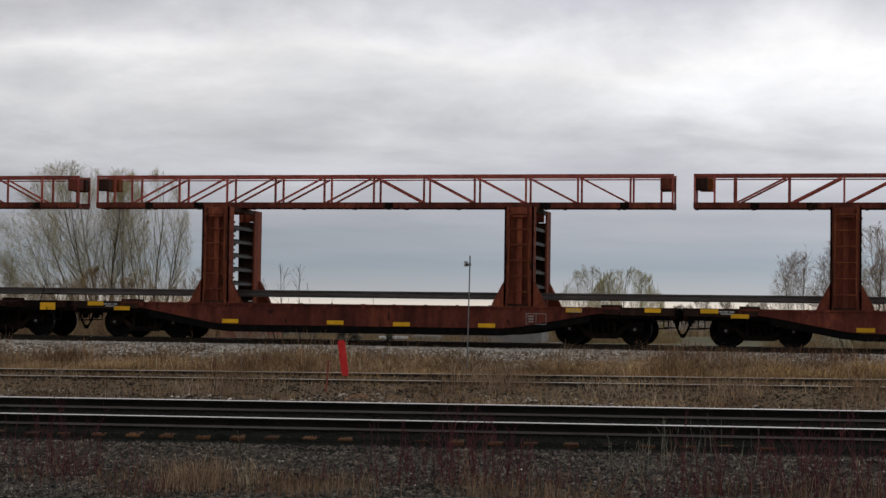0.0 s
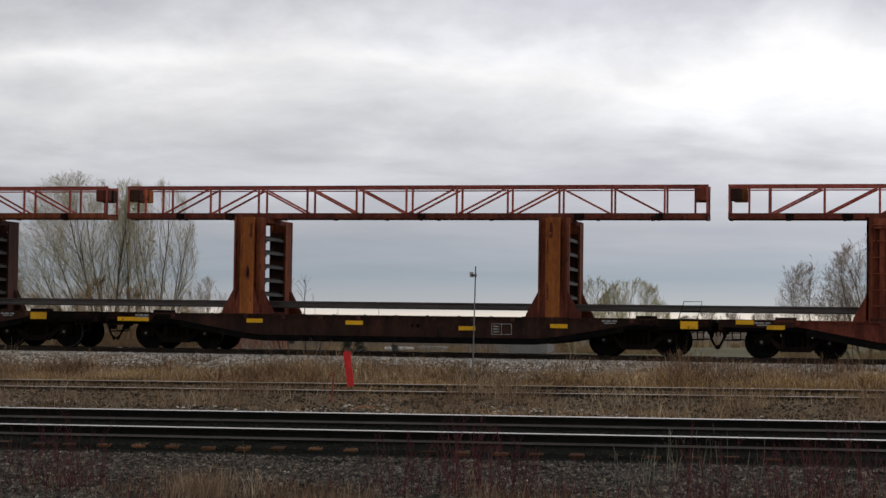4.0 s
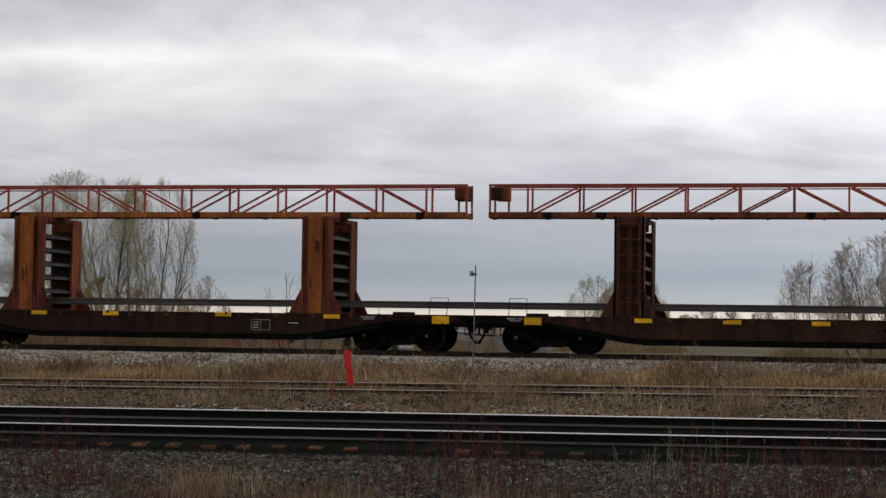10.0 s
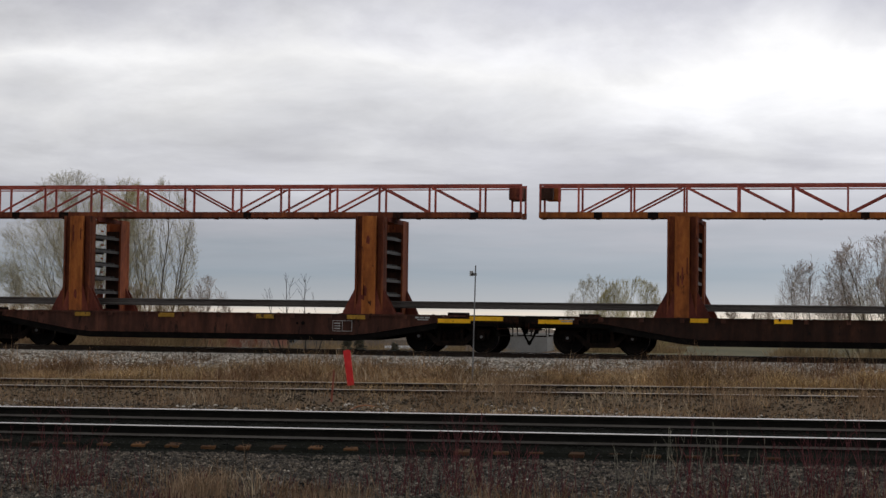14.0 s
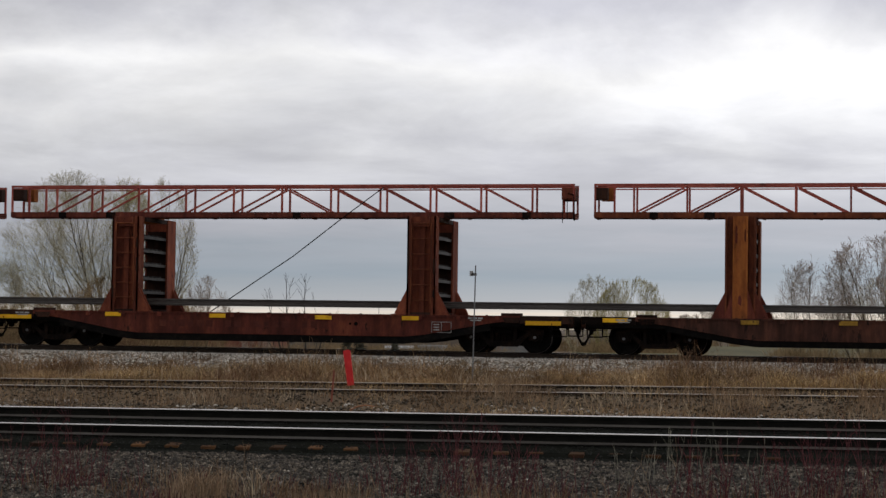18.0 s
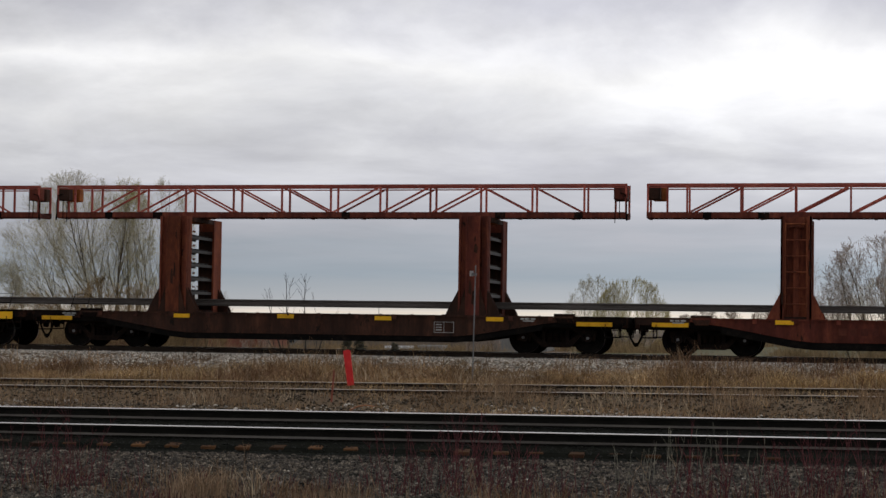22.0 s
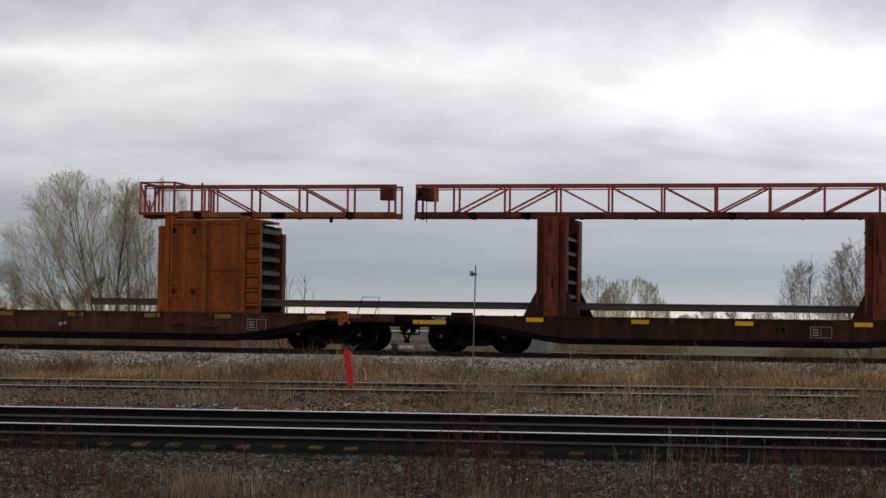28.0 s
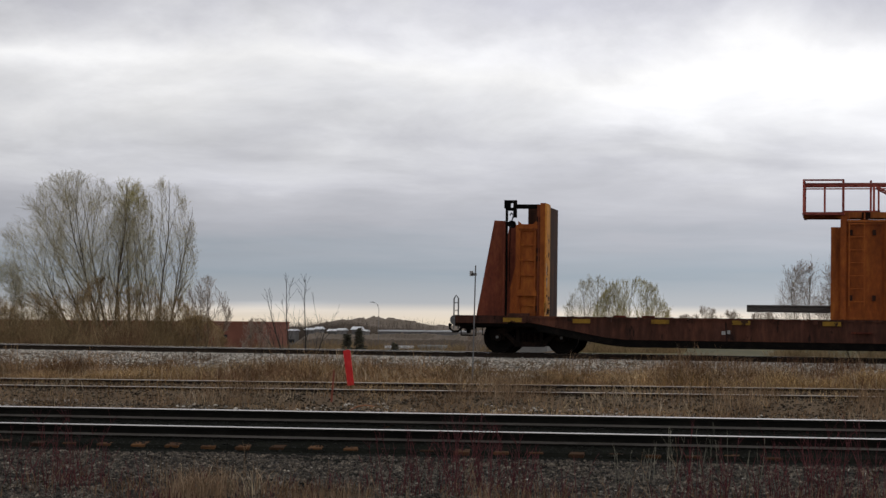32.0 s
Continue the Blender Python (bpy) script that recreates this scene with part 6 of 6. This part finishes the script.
bare_tree("tree", "bushy bare tree with red-brown buds", "tree", (3.6, 113, -0.5), (0, 0, 3.6, 2.6, 2.0, 3.9), ((-0.6, -0.3, 0), (-0.2, -0.1, 0), (0.2, 0.06, 0), (0.6, 0.22, 0)), OPEN, 25, 0.06, TWIG_BROWN, 0.006, buds=0.8, bud=(0.06, 0.14, 0.009), bud_mat=BUD_PINK)
for k, (x, y, h) in enumerate(((-15.6, 200, 4.6), (-13.2, 205, 4.2), (-18.5, 210, 3.8), (-9.5, 200, 4.4), (-63.0, 190, 4.6), (-34.0, 170, 4.4))):
    bare_tree("shrub", "far bare shrub at the field's edge", "shrub", (x, y, -2.4 + (1.6 if x > -20 else 0)), (0, 0, h * 0.5, 1.6, 1.4, h * 0.55), tuple((dx, dx * 0.3, 0) for dx in (-0.9, -0.3, 0.3, 0.9)), BUSHY, 60 + k, 0.04, TWIG_BROWN, 0.009, "far shrubs", buds=0.3, bud=(0.08, 0.2, 0.009), bud_mat=BUD_PINK)


def evergreen(x, y, h, seed):
    rng = random.Random(seed)
    t = new("conifer")
    tagged(t, "small dark green conifer", "tree", "dark conifers")
    t.location = (x, y, -1.9)
    part("trunk", tubes_mesh("trunk", [(Vector((0, 0, 0)), Vector((0, 0, h)), 0.12, 0.02)], BARK, 6), None, t)
    segs = []
    for k in range(420):
        z = h * (0.06 + 0.94 * rng.random())
        r = (1.05 - z / h) * h * 0.30 * rng.uniform(0.5, 1.1)
        a = rng.uniform(0, 2 * math.pi)
        p, q = Vector((0, 0, z)), Vector((math.cos(a) * r, math.sin(a) * r, z - 0.1 * r))
        segs.append((p, q, 0.09, 0.03))
        for i in range(3):
            c = p.lerp(q, rng.uniform(0.4, 1))
            segs.append((c, c + Vector((rng.gauss(0, 0.16), rng.gauss(0, 0.16), rng.gauss(-0.05, 0.1))), 0.07, 0.02))
    part("needles", tubes_mesh("needles", segs, EVERGREEN, 3), None, t)


for k, (x, y, h) in enumerate(((-40.6, 150, 3.3), (-42.2, 152, 2.8), (-38.8, 155, 2.0))):
    evergreen(x, y, h, 80 + k)


def brush_belt(name, label, material, count, xr, yr, hr, z0, seed, thick=0.03, lean=0.15):
    """A far belt of bare brush: thin upright sticks in ragged clumps."""
    rng = np.random.default_rng(seed)
    m = max(count // 60, 1)
    cx, cy, ch = rng.uniform(*xr, m), rng.uniform(*yr, m), rng.uniform(*hr, m)
    k = rng.integers(0, m, count)
    w = ch[k] * 0.6
    nx = rng.uniform(-1, 1, count)
    x, y = cx[k] + nx * w, cy[k] + rng.normal(0, 1, count) * w
    h = ch[k] * np.sqrt(1 - 0.75 * nx ** 2) * rng.uniform(0.5, 1, count)
    dx = (rng.normal(0, lean, count) + 0.25 * nx) * h
    segs = [(Vector((a, b, z0)), Vector((a + d, b, z0 + c)), thick + 0.008 * c, thick * (0.9 if thick > 0.05 else 0.4)) for a, b, c, d in zip(x, y, h, dx)]
    return tagged(new(name, tubes_mesh(name, segs, material, 3)), label, "woods", kind="stuff")


def wooded_ridge(label, xr, y0, deep, base, top, seed, step, material):
    """Far woods: crowns massed shoulder to shoulder, with a ragged top; top: height over the base along x."""
    nx, ny = int((xr[1] - xr[0]) / step), 6
    verts, rng = [], np.random.default_rng(seed)
    for j in range(ny + 1):
        for i in range(nx + 1):
            x, v = xr[0] + i * step, j / ny
            h = float(np.interp(x, [p[0] for p in top], [p[1] for p in top]))
            ragged = 0.55 * noise.noise((x * 0.10, j * 2.1, seed)) + 0.35 * noise.noise((x * 0.35, j * 3.3, seed + 5)) + 0.5 * rng.normal(0, 0.25)
            verts.append((x, y0 + deep * v, base if j == 0 else base + h * min(1.0, 0.72 + 0.3 * v) * (1 + 0.22 * ragged)))
    w = nx + 1
    faces = [(j * w + i, j * w + i + 1, (j + 1) * w + i + 1, (j + 1) * w + i) for j in range(ny) for i in range(nx)]
    return tagged(new("far_woods", raw("far_woods", verts, faces, material)), label, "woods", kind="stuff")


wooded_ridge("grey line of bare woods on the horizon", (-420, 220), 620, 60, -5.2, ((-420, 5.2), (-230, 6.0), (-120, 5.6), (60, 6.4), (220, 6.0)), 91, 0.9, FAR_WOOD)
wooded_ridge("brown wooded rise behind the far roofs", (-172, -84), 470, 40, -5.0, ((-172, 5.0), (-150, 6.0), (-144, 7.8), (-135, 8.7), (-127, 8.2), (-118, 7.0), (-104, 6.2), (-84, 5.6)), 96, 0.45, FAR_WOOD)
wooded_ridge("brown thicket hiding the walls of the far houses", (-120, -72), 385, 8, -5.0, ((-120, 2.8), (-117, 4.7), (-104, 4.6), (-90, 4.8), (-72, 4.6)), 97, 0.35, FAR_WOOD)
brush_belt("far_woods", "thin bare crowns over the wooded rise", FAR_WOOD, 5000, (-152, -112), (468, 480), (6.4, 9.3), -5.0, 98, 0.03, 0.3)
brush_belt("far_woods", "brown brush along the far field", BRUSH, 7000, (-120, -44), (230, 300), (1.8, 3.4), -3.4, 92, 0.02, 0.3)
brush_belt("far_woods", "low brown hedge across the field", BRUSH, 4200, (-44, 40), (235, 262), (0.7, 1.5), -0.75, 99, 0.02, 0.3)
brush_belt("far_woods", "grey-brown brush before the far roofs", BRUSH, 9000, (-72, -44), (234, 250), (2.0, 2.9), -3.2, 95, 0.014, 0.35)
brush_belt("far_woods", "low brown brush behind the bank", BRUSH, 5000, (-62, -30), (150, 185), (0.8, 1.7), -2.2, 93, 0.012, 0.3)
brush_belt("brush", "low olive brush round the budding shrub", BRUSH, 2600, (-22.5, -13), (137, 143), (0.7, 1.5), -0.2, 101, 0.007, 0.4)
brush_belt("brush", "low brown brush under the bare trees", BRUSH, 2600, (-5, 6), (107, 113), (0.6, 1.4), -0.15, 102, 0.006, 0.4)


def thicket(label, material, count, xr, yr, hr, z0, seed, thick=0.006):
    """Tangled brush: short crooked twigs that fill low domes side by side."""
    rng = np.random.default_rng(seed)
    m = count // 260
    cx, cy, ch = rng.uniform(*xr, m), rng.uniform(*yr, m), rng.uniform(*hr, m)
    k = rng.integers(0, m, count)
    a, r, v = rng.uniform(0, 2 * np.pi, count), np.sqrt(rng.uniform(0, 1, count)), rng.uniform(0, 1, count) ** 0.8
    x, y = cx[k] + np.cos(a) * r * ch[k] * 0.55, cy[k] + np.sin(a) * r * ch[k] * 0.4
    z = z0 + v * ch[k] * np.sqrt(1 - 0.8 * r * r)
    d = np.stack([rng.normal(0, 0.6, count) + np.cos(a) * r * 0.5, rng.normal(0, 0.5, count), rng.normal(0.9, 0.4, count)], -1)
    d *= (rng.uniform(0.25, 0.8, count) / np.linalg.norm(d, axis=1))[:, None]
    segs = [(Vector(p), Vector(p) + Vector(q), thick, thick * 0.5) for p, q in zip(np.stack([x, y, z], -1).tolist(), d.tolist())]
    return tagged(new("brush", tubes_mesh("brush", segs, material, 3)), label, "brush", kind="stuff")


thicket("tangled olive-brown brush at the willows' feet", BRUSH, 17000, (-62, -43), (112, 119), (2.2, 3.9), -1.0, 94)
thicket("low russet briars at the willows' feet", WEED_RUSSET, 6000, (-62, -42), (111, 115), (1.4, 2.6), -1.0, 104)
brush_belt("brush", "upright brown stems in the willows' brush", BRUSH, 6000, (-62, -43.0), (112, 119), (1.8, 3.4), -1.0, 105, 0.008, 0.4)


# ------------------------------------------------------------ far buildings
def building(name, label, x0, x1, y0, y1, z0, z1, wall, roof, windows=0, gable=0.0):
    b = new(name)
    tagged(b, label, "building")
    cx = (x0 + x1) / 2
    b.location = (cx, y0, z0)
    w, d, h = (x1 - x0) / 2, y1 - y0, z1 - z0
    part("wall", box(BM(), -w, w, 0, d, 0, h), wall, b)
    if gable:
        part("roof", prism(BM(), [(-0.3, h), (d / 2, h + gable), (d + 0.3, h)], "x", -w - 0.3, w + 0.3), roof, b)
    else:
        part("roof", box(BM(), -w - 0.2, w + 0.2, -0.2, d + 0.2, h, h + 0.35), roof, b)
    for k in range(windows):
        xx = -w + (k + 0.5) * 2 * w / windows
        part("window", shared(("far_window", name), lambda bm: box(bm, -0.45, 0.45, -0.05, 0.05, -0.4, 0.4), WINDOW_DARK), None, b, at=(xx, 0, h * 0.55))
    return b


building("warehouse", "long low red-brown building behind bare brush", -214, -131, 400, 420, -5.0, 1.9, BRICK_RED, BRICK_RED, 14)
building("warehouse", "far long shed with a white roof", -109, -84, 420, 432, -5.0, 0.2, WALL_GREY, ROOF_WHITE, 6)
for k, (x, w, g) in enumerate(((-125.5, 1.3, 0.4), (-122.6, 1.7, 0.5), (-119.4, 1.2, 0.6), (-117.0, 2.0, 0.5), (-114.0, 1.4, 0.5), (-111.4, 1.8, 0.7), (-108.6, 1.1, 0.4))):
    building("house", "far small house with a white roof", x - w / 2, x + w / 2, 404 + 4 * (k % 2), 408 + 4 * (k % 2), -5.0, 0.2 + 0.2 * (k % 3), WALL_GREY, ROOF_WHITE, 2, g)
building("shed", "far pale grey shed beyond the field", -46.6, -39.4, 240, 246, -3.3, 0.5, WALL_PALE, WALL_PALE, 0)
brush_belt("far_woods", "ragged brush before the pale sheds", BRUSH, 2600, (-61, -50), (228, 234), (1.4, 2.1), -3.2, 106, 0.012, 0.4)
building("shed", "far low pale shed among brush", -57.6, -54.6, 244, 247, -3.3, -1.3, WALL_PALE, WALL_PALE, 2)
building("shed", "far pale shed among brush", -61.2, -58.4, 240, 243, -3.3, -1.4, WALL_PALE, ROOF_WHITE, 3)

lamp_post = new("street_lamp")
tagged(lamp_post, "far grey street lamp with a curved arm", "street lamp")
lamp_post.location = (-64.9, 250, -3.2)
part("pole", tube(BM(), [(0, 0, 0), (0, 0, 7.0), (-0.15, 0, 7.7), (-0.5, 0, 8.0), (-0.9, 0, 8.1)], 0.032, 8), GREY_STEEL, lamp_post)
part("lamp_head", box(BM(), -1.2, -0.75, -0.1, 0.1, 8.06, 8.16), GREY_STEEL, lamp_post)

# ------------------------------------------------------------ small things by the tracks
stake = thing("marker_board", BM(), STAKE_RED, "leaning red marker board on a stake by the siding", "marker")
prism(bm_s := BM(), [(-0.075, 0), (0.075, 0), (0.08, 0.76), (0.03, 0.79), (-0.08, 0.77)], "y", -0.012, 0.012)
stake.data = mesh_from(bm_s, "board", STAKE_RED)
stake.matrix_basis = pose(-10.71, 38.9, 0.42, -4, -8.5, 4)
part("post", box(BM(), -0.02, 0.02, 0.012, 0.045, -0.35, 0.55), WOOD_TIE, stake)

pole = thing("antenna_pole", tube(BM(), [(0, 0, -0.3), (0.03, 0, 1.2), (0.06, 0, 2.68)], 0.015, 8), GREY_STEEL, "thin grey steel pole with a small box near its top", "pole", at=(-8.65, 42.0, 0.47))
part("signal_box", box(BM(), -0.075, 0.0, -0.04, 0.04, 2.43, 2.55), WHITE, pole, "small pale box")
part("clamp", box(BM(), -0.03, 0.08, -0.04, 0.04, 2.44, 2.50), GREY_STEEL, pole)

lath = thing("survey_lath", prism(BM(), [(-0.02, -0.2), (0.02, -0.2), (0.022, 0.60), (0.0, 0.66), (-0.02, 0.62)], "y", -0.008, 0.008), surface("faded_red_lath", (0.13, 0.05, 0.035), (0.24, 0.075, 0.05), (0.34, 0.12, 0.08), 0.8, 0, 6, 40, 0.2, 0.0), "thin faded red survey lath leaning in the weeds", "marker")
lath.matrix_basis = pose(-10.43, 36.4, ground_z(-10.43, 36.4), -3, 4, 10)

litter = thing("plank", BM(), STAKE_RED, "curled orange plastic strip lying in the stones", "litter")
tube(bm_l := BM(), [(-0.24, 0, 0.02), (-0.10, 0.02, 0.09), (0.06, 0.02, 0.12), (0.24, 0, 0.10)], 0.014, 6)
litter.data = mesh_from(bm_l, "strip", surface("faded_orange", (0.3, 0.13, 0.07), (0.42, 0.2, 0.11), (0.5, 0.27, 0.16), 0.7, 0, 4, 30, 0.1, 0))
litter.location = (-9.3, 34.6, ground_z(-9.3, 34.6) + 0.02)
litter.name = "plastic_strip"


def stems(name, label, material, at, count, spread, hr, seed, radius=0.005, fan=0.25, fork=2, category="shrub", group="", kind="stuff"):
    """A clump of thin upright stems, some of them forked."""
    rng = random.Random(seed)
    segs = []
    for k in range(count):
        p = Vector((rng.gauss(0, spread), rng.gauss(0, spread * 0.5), -0.05))
        d = Vector((rng.gauss(0, fan), rng.gauss(0, fan), 1)).normalized()
        h = rng.uniform(*hr)
        for i in range(4):
            q = p + d * h / 4
            segs.append((p, q, radius * (1 - 0.2 * i), radius * (0.8 - 0.2 * i) + 0.001))
            if i >= 1:
                for f in range(fork):
                    if rng.random() < 0.6:
                        fd = (d + Vector((rng.gauss(0, 0.4), rng.gauss(0, 0.4), 0.1))).normalized()
                        segs.append((q, q + fd * h * rng.uniform(0.1, 0.3), radius * 0.6, 0.001))
            p = q
            d = (d + Vector((rng.gauss(0, 0.07), rng.gauss(0, 0.07), 0.02))).normalized()
    ob = new(name, tubes_mesh(name, segs, material, 4))
    ob.location = (at[0], at[1], ground_z(*at))
    return tagged(ob, label, category, group, kind)


for k, (x, y, n, sp, h) in enumerate(((-9.7, 21.4, 30, 0.34, 0.95), (-10.3, 22.0, 22, 0.38, 0.7), (-8.9, 21.3, 16, 0.35, 0.5), (-8.2, 21.0, 8, 0.3, 0.4), (-5.9, 20.9, 6, 0.30, 0.4), (-5.2, 21.2, 22, 0.28, 0.75), (-4.55, 21.4, 36, 0.26, 1.0), (-4.1, 21.4, 30, 0.26, 0.85),
                                 (-3.5, 21.5, 18, 0.28, 0.6), (-2.7, 21.2, 6, 0.34, 0.4), (-1.75, 21.3, 20, 0.16, 0.85), (-0.9, 21.4, 26, 0.32, 0.75), (-0.2, 21.3, 44, 0.42, 1.0), (0.35, 21.6, 26, 0.34, 0.85), (-1.5, 21.4, 16, 0.3, 0.6))):
    stems("red_shrub", "bare dogwood clump with thin dark red stems", RED_TWIG, (x, y), n, sp, (0.3 * h, h), 100 + k, 0.0046, 0.22, 4, group="red-stemmed shrubs")
for k, (x, y, n, h) in enumerate(((-2.4, 24.0, 9, 0.75), (-2.0, 24.2, 6, 0.7), (-2.75, 23.8, 5, 0.55), (-1.7, 23.7, 6, 0.8), (-1.3, 23.9, 4, 0.6))):
    stems("tall_weed", "thin dead grey-green weed stalks beside the ballast", WEED_STALK, (x, y), n, 0.16, (0.4 * h, h), 130 + k, 0.0042, 0.12, 2, "weed", "dead weed stalks")
for k, (x, y, n, h) in enumerate(((-7.9, 20.9, 12, 0.55), (-7.3, 21.1, 14, 0.6), (-6.8, 20.8, 10, 0.5), (-5.7, 20.9, 8, 0.45), (-9.4, 21.0, 6, 0.6), (-4.2, 20.8, 12, 0.5), (-3.6, 20.9, 10, 0.45), (-2.4, 21.2, 6, 0.8), (-0.5, 20.9, 7, 0.45), (0.2, 21.0, 8, 0.5), (-1.3, 20.8, 5, 0.4))):
    stems("dry_stalks", "tan twisted dead stalks at the foot of the ballast", TAN_STALK, (x, y), n, 0.22, (0.35 * h, h), 230 + k, 0.0026, 0.35, 4, "weed", "pale dead stalks")
for k, (x, y, n, h) in enumerate(((-4.3, 42.3, 40, 0.8), (-3.7, 42.7, 46, 0.95), (-3.2, 42.4, 26, 0.7), (-0.6, 42.5, 30, 0.8), (-11.3, 42.2, 30, 0.7), (-10.2, 42.6, 26, 0.6), (-18.2, 42.4, 30, 0.7), (-22.0, 42.8, 30, 0.75))):
    stems("weed_clump", "dense clump of brown dead weeds on the bank", GRASS_BROWN, (x, y), n, 0.30, (0.35 * h, h), 260 + k, 0.0045, 0.30, 4, "weed", "weed clumps on the bank")
for k in range(16):
    rng = random.Random(200 + k)
    x, y = rng.uniform(-24, 3), rng.uniform(41, 45)
    stems("tall_weed", "dark dead weed stalks in the dry grass", GRASS_BROWN, (x, y), rng.randint(4, 9), 0.25, (0.3, 0.7), 160 + k, 0.007, 0.15, 2, "weed", "dead weeds on the bank")


# ------------------------------------------------------------ movement
def lag_at(t):
    return float(np.interp(t, [r[0] for r in LAG], [r[1] for r in LAG]))


def motions():
    for car, q in MOVING:
        walk(car, [(t, train_pose(q, t, lag)) for t, lag in LAG])
    for ob, q, y in LOAD:
        walk(ob, [(t, train_pose(q, t, lag) @ pose(0, y, LOAD_Z)) for t, lag in LAG])
    turns = []
    for k in range(241):
        t = k * 4 / 30
        turns.append((t, math.degrees((SPEED * t + lag_at(t)) / 0.42)))
    for w, x in WHEELSETS:
        walk(w, [(t, pose(x, 0, 0.42, 0, a, 0)) for t, a in turns])
    walk(backdrop, [(0, pose(0, 0, 1.75, 0, 0, -0.55)), (16, pose(0, 0, 1.75, 0, 0, 0.0)), (32, pose(0, 0, 1.75, 0, 0, 0.75))])


motions()
